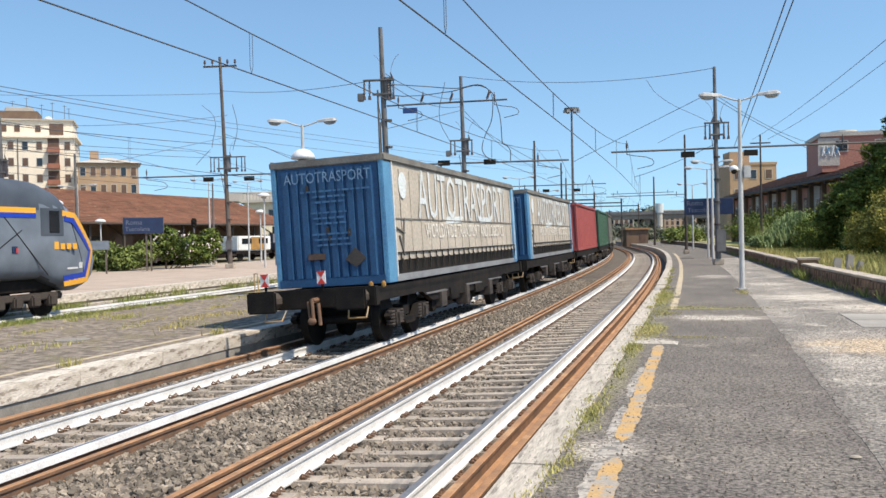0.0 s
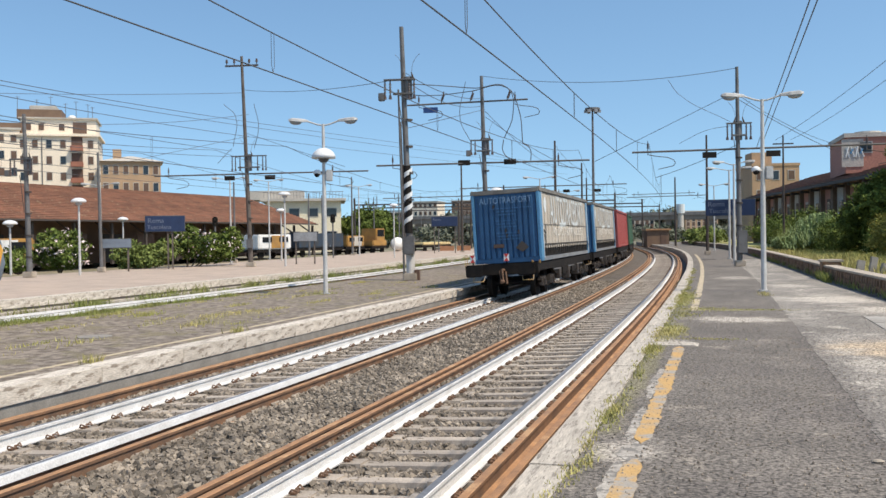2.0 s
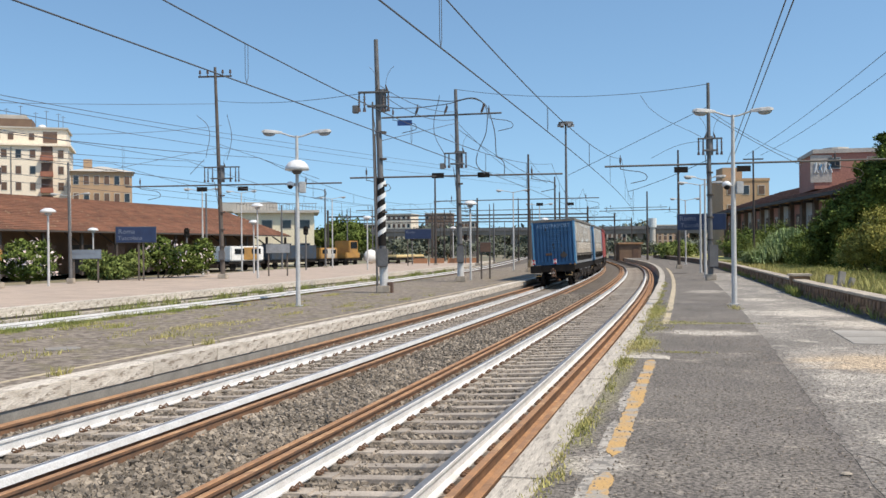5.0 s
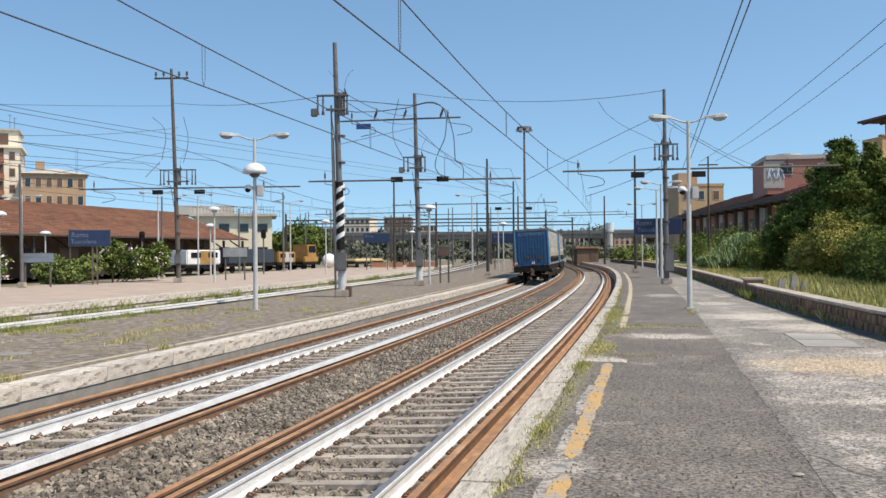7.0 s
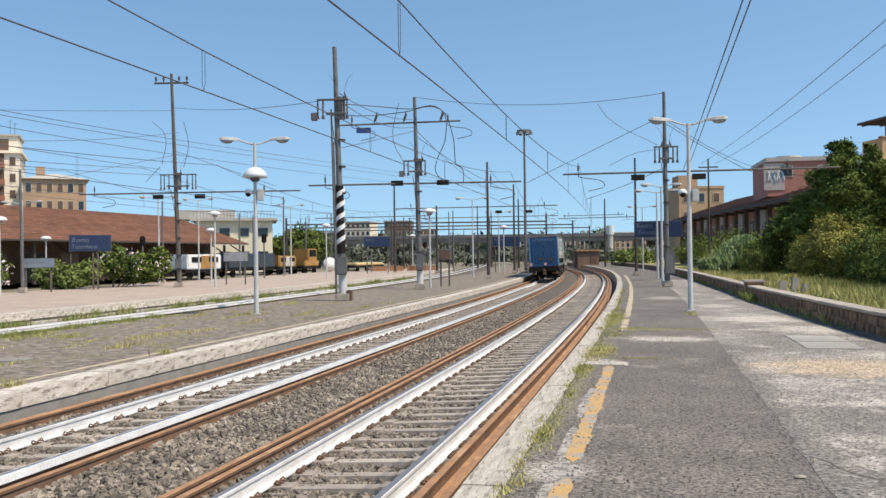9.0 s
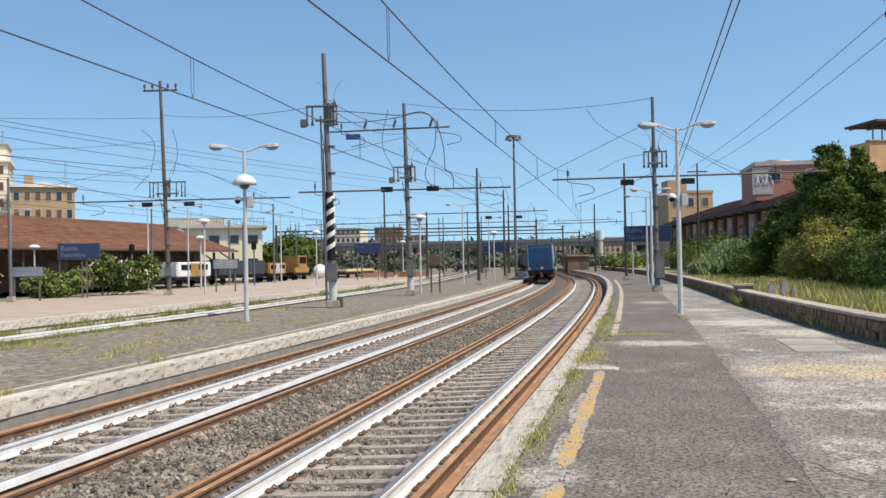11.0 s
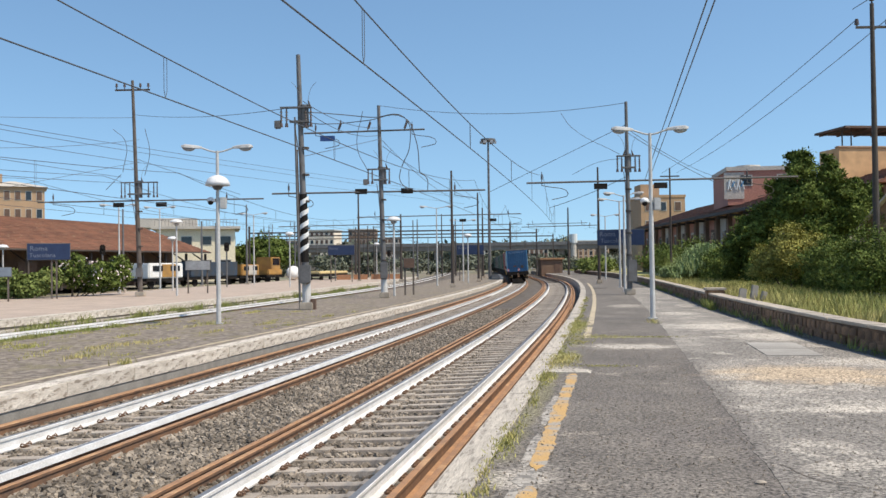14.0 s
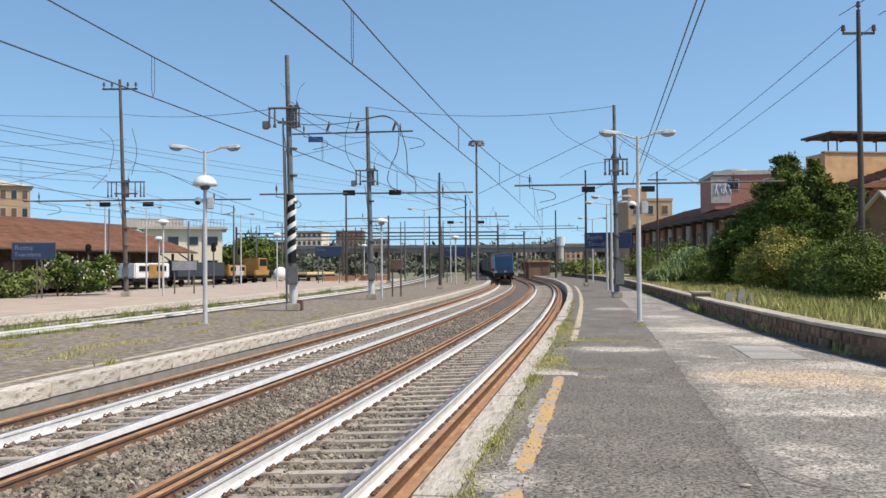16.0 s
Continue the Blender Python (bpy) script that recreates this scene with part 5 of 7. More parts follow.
shed = goods_shed("goods_shed", -55.0, 25.0, -32.5, 122.0, 20, 4.1, 7.9, "long brick goods shed under a red-brown tiled roof", M['brickwall'], 4.0, 1.5, 1, 20)
cream = facade_box("depot_building", Matrix.Translation((-39.3, 140.5, 0)) @ Matrix.Rotation(0.25, 4, 'Z'), 11.5, 12, 8.0, M['plaster_c'], "pale yellow depot building with grey roof terrace", "building", M['roofpale'], 2, 4, 3, (1.5, 1.2), 0.8, 0, 0.8, None, ('front', 'right'))
bm = bmesh.new()
for i in range(25):
    tube(bm, (-6 + i * 0.5, -0.6, 8.2), (-6 + i * 0.5, -0.2, 9.4), 0.03, seg=4)
tube(bm, (-6.2, -0.2, 9.4), (6.2, -0.2, 9.4), 0.04, seg=4)
part("railing", bm, M['mast'], cream)
part("upper_block", box(bmesh.new(), -4.5, 6, 9.0, 9, 8, 1.4), M['roofpale'], cream)

# right-hand warehouse and houses
RW = Matrix.Translation((26.6, 58, 0)) @ Matrix.Rotation(radians(90), 4, 'Z')
shed_r = empty("brick_warehouse", RW, "long brick warehouse with tiled roof beside the line", "warehouse")
part("wall", box(bmesh.new(), 37, -8, 3.4, 74, 15.4, 6.8), M['plaster_o'], shed_r)
bm = bmesh.new()
vs = [bm.verts.new(p) for p in ((-1, 1.1, 6.75), (75, 1.1, 6.75), (75, -8, 9.6), (-1, -8, 9.6), (75, -17, 6.75), (-1, -17, 6.75))]
for f_ in ((0, 1, 2, 3), (3, 2, 4, 5), (0, 3, 5), (1, 4, 2), (0, 5, 4, 1)):
    bm.faces.new([vs[i] for i in f_])
part("roof", bm, M['tile'], shed_r)
for i in range(14):
    f0 = (i + 0.5) / 14
    part("tile_course", box(bmesh.new(), 37, 1.1 - 9.1 * f0, 6.78 + 2.85 * f0, 75.6, 0.18, 0.07), M['tile'], shed_r)
part("fascia", box(bmesh.new(), 37, 1.05, 6.62, 76, 0.12, 0.3), M['mastdark'], shed_r)
for i in range(19):
    x = i * 4.1
    part("pilaster", box(bmesh.new(), x, -0.15, 3.3, 0.8, 0.5, 6.6), M['brickwall'], shed_r)
    part("bracket", box(bmesh.new(), x, 0.4, 6.3, 0.2, 1.2, 0.25), M['mastdark'], shed_r)
    if i < 18:
        wn_ = part("window", box(bmesh.new(), x + 2.05, -0.28, 3.9, 1.5, 0.12, 2.8), M['roofpale'] if i % 3 else M['shutter'], shed_r)
        part("pane", box(bmesh.new(), x + 2.05, -0.24, 3.9, 1.1, 0.14, 2.3), M['glass'], wn_)
        part("panel", box(bmesh.new(), x + 2.05, -0.3, 3.3, 3.0, 0.06, 6.4), M['plaster_p'] if i % 2 else M['roofpale'], shed_r)
pink = facade_box("pink_house", Matrix.Translation((30.3, 91, 7.5)) @ Matrix.Rotation(-0.12, 4, 'Z'), 7.0, 9, 3.4, M['plaster_p'], "pink rooftop house with graffiti on its wall", "house", M['roofpale'], 1, 2, 0, (1.0, 0.9), 1.4, 0, 0.15, M['shutter'])
part("side_face", box(bmesh.new(), -2.9, -0.03, 1.9, 1.9, 0.06, 2.6), M['roofpale'], pink)
for i in range(4):
    part("graffiti_stroke", tube(bmesh.new(), (-3.5 + i * 0.42, -0.07, 1.5 + 0.3 * (i % 2)), (-3.3 + i * 0.42, -0.07, 2.5 - 0.2 * (i % 2)), 0.09, seg=5), M['bluelight'] if i % 2 else M['fadedblue'], pink, "blue painted stroke")
    part("graffiti_stroke", tube(bmesh.new(), (-3.5 + i * 0.42, -0.07, 2.4), (-3.2 + i * 0.42, -0.07, 1.5), 0.07, seg=5), M['fadedblue'], pink, "pale painted stroke")
part("vent", tube(bmesh.new(), (-1.2, 2, 3.5), (-1.2, 2, 4.0), 1.3, 1.2, seg=14), M['roofpale'], pink)
och = facade_box("ochre_building", Matrix.Translation((32.8, 146.5, 0)) @ Matrix.Rotation(0.05, 4, 'Z'), 7, 10, 12.2, M['plaster_o'], "ochre block with stair tower", "building", M['plaster_o'], 4, 3, 0, (0.9, 1.3), 0.5, 0, 0.1, M['shutter'])
part("stair_tower", box(bmesh.new(), -1.8, 3, 13.0, 3.0, 4, 2.6), M['plaster_o'], och)
orange = facade_box("terracotta_house", Matrix.Translation((33.5, 68.0, 0)) @ Matrix.Rotation(0.15, 4, 'Z'), 11.7, 2.6, 10.1, M['terracotta'], "terracotta plastered house with a roof terrace canopy", "house")
part("coping", box(bmesh.new(), 0, 0.15, 10.16, 11.9, 0.5, 0.12, bevel=0.02), M['plaster_o'], orange)
part("bay", box(bmesh.new(), 3.2, -0.5, 5.2, 5.0, 1.4, 10.7), M['terracotta'], orange)
part("canopy", box(bmesh.new(), 0.4, 1.6, 11.55, 12.0, 4.2, 0.16), M['shutter'], orange, "dark brown sheet canopy")
for i in range(9):
    part("canopy_batten", box(bmesh.new(), -5.2 + i * 1.4, 1.6, 11.42, 0.09, 4.1, 0.1), M['mastbrown'], orange)
for x in (-5.4, -4.7, -1.6, 1.6, 5.2):
    part("canopy_post", tube(bmesh.new(), (x, 0.3, 10.1), (x, 0.3, 11.45), 0.05, seg=6), M['mastdark'], orange)
lean = facade_box("outbuilding", Matrix.Translation((23.6, 54.5, 0)), 4.6, 5, 5.0, M['viaduct'], "grey outbuilding with a red sheet roof", "outbuilding", M['tilered'], 1, 2, 0, (1.1, 2.2), 0.6, roof_h=0.95, over=0.3, shutter=M['dark'])


def gabled_shed():
    t = empty("gabled_shed", plan(23.2, 48.9, 0, -1.0), "small grey gabled outbuilding with a pale sheet roof", "outbuilding")
    bm = bmesh.new()
    prism(bm, [(-1.9, 0), (1.9, 0), (1.9, 3.9), (0, 5.75), (-1.9, 3.9)], 'y', 0, 6)
    part("wall", bm, M['brickwall'], t)
    for sx in (-1, 1):
        bm = bmesh.new()
        prism(bm, [(0, 5.78), (0, 5.92), (sx * 2.2, 3.77), (sx * 2.2, 3.63)], 'y', -0.35, 6.3)
        part("roof", bm, M['shutter2'], t, "pale grey sheet roof")
    part("door", box(bmesh.new(), -0.3, -0.03, 1.6, 1.1, 0.08, 2.6), M['dark'], t)


gabled_shed()



# ---- plants ----
def leaf_cloud(blobs, count, size, seed):
    """Many small leaf blades gathered in sprays over uneven limbs; returns vertices and faces."""
    r = np.random.default_rng(seed)
    w = np.array([b_[3] * b_[4] * b_[5] for b_ in blobs]) ** 0.67
    B0 = np.array(blobs)
    n_spray = max(len(blobs) * 36, count // 160)
    sp = r.choice(len(blobs), n_spray, p=w / w.sum())
    sd = r.normal(size=(n_spray, 3))
    sd /= np.linalg.norm(sd, axis=1)[:, None]
    sd[:, 2] = np.where(sd[:, 2] < -0.3, -sd[:, 2], sd[:, 2])
    sc = B0[sp, :3] + sd * B0[sp, 3:6] * (0.62 + 0.55 * r.random(n_spray) ** 1.5)[:, None]
    sr = B0[sp, 3:6].mean(axis=1) * (0.16 + 0.16 * r.random(n_spray))
    k = r.integers(0, n_spray, count)
    c = sc[k] + r.normal(size=(count, 3)) * (sr[k][:, None] * np.array((0.62, 0.62, 0.42)))
    d = sd[k]
    # some leaves fill the inside
    inner = r.random(count) < 0.3
    pick = r.choice(len(blobs), count, p=w / w.sum())
    di = r.normal(size=(count, 3))
    di /= np.linalg.norm(di, axis=1)[:, None]
    c[inner] = (B0[pick, :3] + di * B0[pick, 3:6] * (0.8 * r.random(count) ** 0.4)[:, None])[inner]
    u = r.normal(size=(count, 3))
    u /= np.linalg.norm(u, axis=1)[:, None]
    v = np.cross(u, d + np.array((0, 0, 0.5)) + 0.4 * r.normal(size=(count, 3)))
    v /= np.linalg.norm(v, axis=1)[:, None] + 1e-9
    s_ = size * (0.6 + 0.8 * r.random(count))[:, None]
    V = np.zeros((count, 4, 3))
    V[:, 0], V[:, 1], V[:, 2], V[:, 3] = c - u * s_, c + v * s_ * 0.45, c + u * s_, c - v * s_ * 0.45
    F = np.arange(count * 4).reshape(count, 4)
    return V.reshape(-1, 3), F


def plant(name, label, category, blobs, count, size, seed, leafm, trunk=None, group="", flowers=0):
    base = Vector(blobs[0][:2] + (0,))
    t = empty(name, Matrix.Translation((base.x, base.y, 0)), label, category, group)
    loc = [(b_[0] - base.x, b_[1] - base.y, *b_[2:]) for b_ in blobs]
    V, F = leaf_cloud(loc, count, size, seed)
    V[:, 2] = np.maximum(V[:, 2], 0.35)
    ob = raw("crown", V, F, leafm, t)
    bm = bmesh.new()
    tr = trunk or 0.08
    for i, b_ in enumerate(loc[:8]):
        p0 = Vector((b_[0] * 0.15, b_[1] * 0.15, 0.2))
        tube(bm, p0, (b_[0] * 0.7, b_[1] * 0.7, max(0.5, b_[2] * 0.75)), tr * (1.0 if i == 0 else 0.6), tr * 0.35, seg=7)
    part("trunk", bm, M['bark'], t)
    if flowers:
        V, F = leaf_cloud([(b_[0], b_[1], b_[2], b_[3] * 1.05, b_[4] * 1.05, b_[5] * 1.05) for b_ in loc], flowers, size * 0.9, seed + 1)
        V[:, 2] = np.maximum(V[:, 2], 0.6)
        raw("blossom", V, F, M['blossom'], t, label="pale blossom")
    return t


def along(x0, y0, x1, y1, n, z, rx, rz, seed, jit=0.5):
    r = np.random.default_rng(seed)
    return [(x0 + (x1 - x0) * i / (n - 1) + r.normal() * jit, y0 + (y1 - y0) * i / (n - 1) + r.normal() * jit, z + r.normal() * 0.15, rx * (0.8 + 0.4 * r.random()), rx * (0.8 + 0.4 * r.random()), rz * (0.8 + 0.4 * r.random())) for i in range(n)]


plant("tree", "dense dark green tree behind the hedge", "tree",
      [(19.6, 52.0, 5.2, 1.5, 1.5, 1.7), (18.3, 52.6, 4.4, 1.3, 1.3, 1.2), (21.3, 51.4, 5.0, 1.2, 1.2, 1.3), (19.2, 51.6, 7.0, 0.9, 0.9, 1.0), (20.7, 51.2, 6.5, 0.8, 0.8, 0.9), (22.3, 50.9, 4.0, 1.1, 1.1, 1.2), (17.2, 53.0, 3.4, 1.1, 1.1, 1.2), (18.2, 52.2, 6.0, 0.7, 0.7, 0.7), (21.9, 51.0, 6.0, 0.6, 0.6, 0.7), (20.2, 51.6, 3.4, 1.6, 1.4, 1.4), (22.6, 51.0, 5.4, 0.8, 0.8, 0.8), (17.8, 52.2, 6.1, 0.55, 0.55, 0.55), (16.9, 53.0, 3.9, 0.9, 0.9, 0.9), (16.2, 53.6, 2.6, 1.0, 1.0, 1.1), (19.0, 51.6, 7.7, 0.5, 0.5, 0.5), (20.6, 51.4, 7.5, 0.45, 0.45, 0.45)], 90000, 0.085, 11, M['leaf'], 0.25)
plant("bush", "olive-brown bush behind the wall", "bush", [(15.3, 42.6, 2.2, 1.1, 1.1, 1.35), (14.5, 43.2, 1.7, 0.8, 0.8, 1.0), (16.2, 42.2, 1.9, 0.9, 0.9, 1.1)], 24000, 0.055, 12, M['leaf2'])
plant("bush", "thick dark green hedge bush behind the wall", "bush", along(17.6, 62.0, 17.2, 52.0, 6, 1.5, 1.4, 1.3, 21), 24000, 0.075, 13, M['leaf'])
plant("bush", "thick dark green hedge bush behind the wall", "bush", along(16.9, 44.0, 15.6, 37.0, 6, 1.4, 1.2, 1.15, 22), 36000, 0.06, 14, M['leaf'])
plant("bush", "thick dark green hedge bush behind the wall", "bush", along(15.8, 38.5, 14.9, 32.5, 5, 1.35, 1.2, 1.15, 23, 0.3), 34000, 0.055, 15, M['leaf'])
plant("bush", "leafy green shrub beside the tall pole", "bush", [(17.0, 33.5, 2.0, 1.3, 1.3, 1.5), (17.6, 31.8, 2.4, 1.4, 1.4, 1.6), (16.2, 30.0, 1.6, 1.3, 1.3, 1.2)], 24000, 0.06, 16, M['leaf3'])


def reeds():
    """Tall cane leaves arching from a dense stand."""
    r = np.random.default_rng(24)
    t = empty("reeds", plan(16.8, 66.0, 0.55), "stand of tall pale green reeds behind the wall", "reeds")
    V, F = [], []
    for k in range(5200):
        x, y = r.uniform(-2.0, 3.2), r.normal() * 1.0
        h0 = (1.1 + 1.6 * math.exp(-((x - 0.8) / 1.5) ** 2)) * (0.45 + 0.6 * r.random())
        a, L_ = r.random() * 6.28, 0.35 + 0.5 * r.random()
        dx, dy = math.cos(a) * L_, math.sin(a) * L_
        w = 0.028
        px, py = -math.sin(a) * w, math.cos(a) * w
        n = len(V)
        V += [(x - px, y - py, h0 * 0.55), (x + px, y + py, h0 * 0.55), (x + dx * 0.4 + px, y + dy * 0.4 + py, h0), (x + dx * 0.4 - px, y + dy * 0.4 - py, h0), (x + dx, y + dy, h0 - 0.12 * L_)]
        F += [(n, n + 1, n + 2, n + 3), (n + 3, n + 2, n + 4)]
    raw("leaves", V, F, M['reed'], t)
    V, F = [], []
    for k in range(700):
        x, y, h0 = r.uniform(-2.0, 3.2), r.normal() * 0.9, 1.2 + 1.1 * r.random()
        n = len(V)
        V += [(x - 0.015, y, 0), (x + 0.015, y, 0), (x + 0.1 * r.normal(), y, h0)]
        F.append((n, n + 1, n + 2))
    raw("stems", V, F, M['grass'], t)


reeds()
plant("bush", "green shrubs against the warehouse", "bush", along(20.0, 75.0, 21.5, 100.0, 7, 1.8, 1.9, 1.6, 25), 20000, 0.11, 18, M['leaf'])
plant("bush", "green shrubs beside the line", "bush", along(19.5, 130.0, 24.0, 150.0, 4, 1.4, 2.0, 1.3, 26), 5000, 0.22, 19, M['leaf3'])
plant("oleander", "round oleander bush with white blossom", "bush", [(-30.9, 54.5, 1.55, 1.25, 1.2, 1.3), (-31.3, 54.2, 1.2, 1.2, 1.1, 1.0), (-30.5, 54.6, 1.1, 1.0, 1.0, 0.9)], 19500, 0.12, 31, M['leaf'], flowers=1500)
plant("oleander", "leafy green hedge behind the platform", "bush", along(-27.6, 56.2, -25.6, 58.2, 4, 1.1, 0.9, 0.9, 32, 0.15), 12000, 0.12, 33, M['leaf3'])
plant("oleander", "tall oleander bush with pink blossom", "bush", along(-24.6, 59.5, -22.9, 62.8, 4, 1.4, 0.9, 1.15, 34, 0.15), 13500, 0.12, 35, M['leaf'], flowers=700)
plant("oleander", "leafy green hedge behind the platform", "bush", along(-34.5, 50.0, -32.5, 52.0, 3, 1.1, 1.0, 0.9, 37, 0.15), 7500, 0.12, 36, M['leaf'], flowers=60)
plant("tree", "broad green tree beside the depot", "tree", [(-30.0, 147, 4.0, 3.6, 3.0, 2.9), (-27.5, 148, 3.4, 2.6, 2.6, 2.2), (-33.0, 146, 3.5, 2.4, 2.4, 2.4)], 11000, 0.25, 38, M['leaf'], 0.3)


# ---- far distance ----
via = empty("viaduct", Matrix(), "long dark grey road viaduct in the distance", "bridge")
part("deck", box(bmesh.new(), 0, 262, 6.6, 260, 8, 1.5, 0.0), M['viaduct'], via)
part("parapet", box(bmesh.new(), 0, 257.8, 7.5, 260, 0.3, 0.9), M['mast'], via)
for i in range(22):
    part("pier", box(bmesh.new(), -120 + i * 11.5, 262, 3.0, 1.8, 6, 6.2), M['viaduct'], via)
hill = []
for i in range(60):
    a = -0.75 + i * 0.026
    d_ = 400 + 30 * math.sin(i * 1.7)
    hill.append((d_ * math.sin(a), d_ * math.cos(a), 4.5 + 1.5 * math.sin(i * 2.3), 11, 8, 4.5 + 1.5 * math.sin(i * 3.1)))
ridge_v, ridge_f = [], []
for i in range(121):
    a = -0.85 + i * 0.0145
    for j, (d_, z) in enumerate(((380, 0.0), (430, 7.5 + 2.5 * noise.noise((i * 0.17, 0, 3)) + 1.2 * noise.noise((i * 0.7, 1, 3))), (520, 5.0))):
        ridge_v.append((d_ * math.sin(a), d_ * math.cos(a), z))
        if i and j:
            k = 3 * (i - 1) + j
            ridge_f.append((k - 1, k, k + 3, k + 2))
tagged(raw("hills", ridge_v, ridge_f, M['far'], smooth=True), "low hazy green rise on the skyline", "hill", kind="structure")
V, F = leaf_cloud(hill, 60000, 1.3, 44)
tagged(raw("far_woods", V, F, M['far']), "distant dull green trees along the skyline", "woods", kind="stuff")
low = []
for i in range(40):
    low.append((-70 + i * 3.6, 225 + 12 * math.sin(i * 2.1), 1.6 + 0.8 * math.sin(i * 1.3), 3.0, 3.0, 1.8))
V, F = leaf_cloud(low, 16000, 0.5, 45)
tagged(raw("scrub", V, F, M['far']), "dusty green scrub along the yard's end", "scrub", kind="stuff")
FB = [(-58, 396, 13, 17.2, 'plaster'), (-38, 378, 11, 16.6, 'brickwall'), (-27, 392, 9, 13.5, 'roofpale'), (-74, 402, 12, 13.0, 'plaster_o'), (28, 330, 10, 8.5, 'roofpale'), (52, 350, 12, 10.0, 'plaster_o'),
      (8, 410, 14, 10.5, 'plaster'), (-12, 400, 9, 9.5, 'roofpale'), (70, 360, 14, 11, 'plaster')]
for i, (x, y, sx, h, wm) in enumerate(FB):
    facade_box("apartment_building", Matrix.Translation((x, y, 0)) @ Matrix.Rotation(0.15 * ((i % 3) - 1), 4, 'Z'), sx, 12, h, M[wm], "distant flat-roofed apartment block with dark windows", "apartment building", M['roofpale'], 5, 6, 0, (1.1, 1.5), 1.0, 0, 0.3, M['shutter'])
wt = empty("water_tower", Matrix.Translation((32.8, 258, 0)), "pale concrete water tower far off", "tower")
part("shaft", tube(bmesh.new(), (0, 0, 0), (0, 0, 7.5), 0.8, 0.8, 14), M['roofpale'], wt)
part("tank", tube(bmesh.new(), (0, 0, 7.5), (0, 0, 10), 1.1, 1.1, 14), M['fadedblue'], wt)
# Made-up hut shape in place of distant brown and cream wagons.
hut = empty("wagon_stand_in", Matrix.Translation((15.2, 149.5, 0)) @ Matrix.Rotation(0.1, 4, 'Z'), "brown hut shape standing in for distant brown and cream wagons", "hut")
part("wall", box(bmesh.new(), 0, 0, 1.3, 3.4, 3, 2.6), M['brickwall'], hut)
part("roof", box(bmesh.new(), 0, 0, 2.75, 3.9, 3.6, 0.25), M['rust'], hut)
part("door", box(bmesh.new(), 0.8, -1.52, 1.0, 0.9, 0.06, 2.0), M['shutter'], hut)


# ---- more masts, lamps and signs ----
def dome_lamp(x, y, z, h, label="white mushroom lamp on a thin post"):
    t = empty("mushroom_lamp", plan(x, y, z), label, "street lamp", "mushroom lamps")
    part("post", tube(bmesh.new(), (0, 0, 0), (0, 0, h - 0.3), 0.07, 0.05), M['pole'], t)
    bm = bmesh.new()
    bmesh.ops.create_uvsphere(bm, u_segments=16, v_segments=10, radius=0.40)
    for v in bm.verts:
        v.co.z = v.co.z * 0.55 if v.co.z > 0 else v.co.z * 0.12
    sh = part("shade", bm, M['lampwhite'], t, smooth=True)
    sh.matrix_local = pose(0, 0, h - 0.25)
    part("globe", ball(bmesh.new(), (0, 0, h - 0.34), 0.18, 0.18, 0.11), M['glassgrey'], t, smooth=True)
    return t


for x, y, z, tz in ((-25.3, 46.6, P3, 4.5), (-17.5, 58.1, P3, 5.2), (-14.2, 79.5, P3, 5.1), (-29.8, 47.5, P3, 3.4), (-32.7, 66.7, 0.3, 4.0), (-3.5, 53.0, PL, 4.9), (1.2, 88.0, PL, 5.0), (-10.0, 118.0, 0.3, 5.0), (-22.0, 72.0, P3, 4.6)):
    dome_lamp(x, y, z, tz - z)
for x, y, z, h in ((-25.7, 80.5, 0.3, 7.0), (-20.0, 92.0, 0.3, 7.0), (-1.5, 76.0, PL, 6.4), (0.8, 96.0, PL, 6.2), (14.2, 88.0, PR, 6.0), (10.66, 60.29, PR, 5.6), (-24.0, 66.0, P3, 6.2), (-31.0, 60.0, P3, 5.6)):
    platform_lamp(plan(x, y, z), h, 0.9, label="white double-arm yard lamp post")

m0 = mast(plan(-26.7, 44.2, P3), 8.3, 0.15, "grey mast with switch gear on the far platform", lean=(-0.15, 0))
gear(m0, 5.2)
mast(plan(-26.2, 50.7, P3), 6.9, 0.11, "thin grey pole with white-painted foot", lean=(-0.1, 0))
mast(plan(-24.5, 68.2, 0.3), 6.2, 0.10, "thin grey pole behind the platform")
mast(plan(-23.5, 85.8, 0.2), 6.2, 0.12)
mast(plan(-16.8, 100.9, 0.2), 14.6, 0.14, dark=True, lean=(-0.3, 0), label="slim dark overhead-line mast")
ma = mast(plan(-10.8, 103.9, 0.2), 10.0, 0.15, dark=True, label="slim dark overhead-line mast")
cross_beam(ma, 6.4, 9.0, 4.0, 0.0)
mb = mast(plan(-6.1, 104.4, 0.2), 7.6, 0.16, dark=True, label="stout dark overhead-line mast")
mast(plan(-21.1, 93.7, 0.2), 8.2, 0.12, label="thin grey overhead-line mast")
mc = mast(plan(2.28, 91.94, PL), 8.8, 0.13, dark=True, label="slim dark overhead-line mast")
cross_beam(mc, 6.6, 12.0, 4.3, 0.0)
md = mast(plan(17.65, 145.2, 0.2), 10.0, 0.15, dark=True, label="slim dark overhead-line mast")
cross_beam(md, 8.0, 6.5, 3.0, 0.0)
me_ = mast(plan(14.6, 120.0, 0.2), 9.0, 0.15, dark=True, label="slim dark overhead-line mast")
cross_beam(me_, 6.6, 6.0, 4.0, 0.0)
mf = mast(plan(3.5, 118.0, 0.2), 9.0, 0.15, dark=True, label="slim dark overhead-line mast")
cross_beam(mf, 6.8, 14.0, 5.0, 0.0)
mg = mast(plan(18.02, 77.83, 0.6), 9.3, 0.11, dark=True, label="slim dark pole behind the wall")
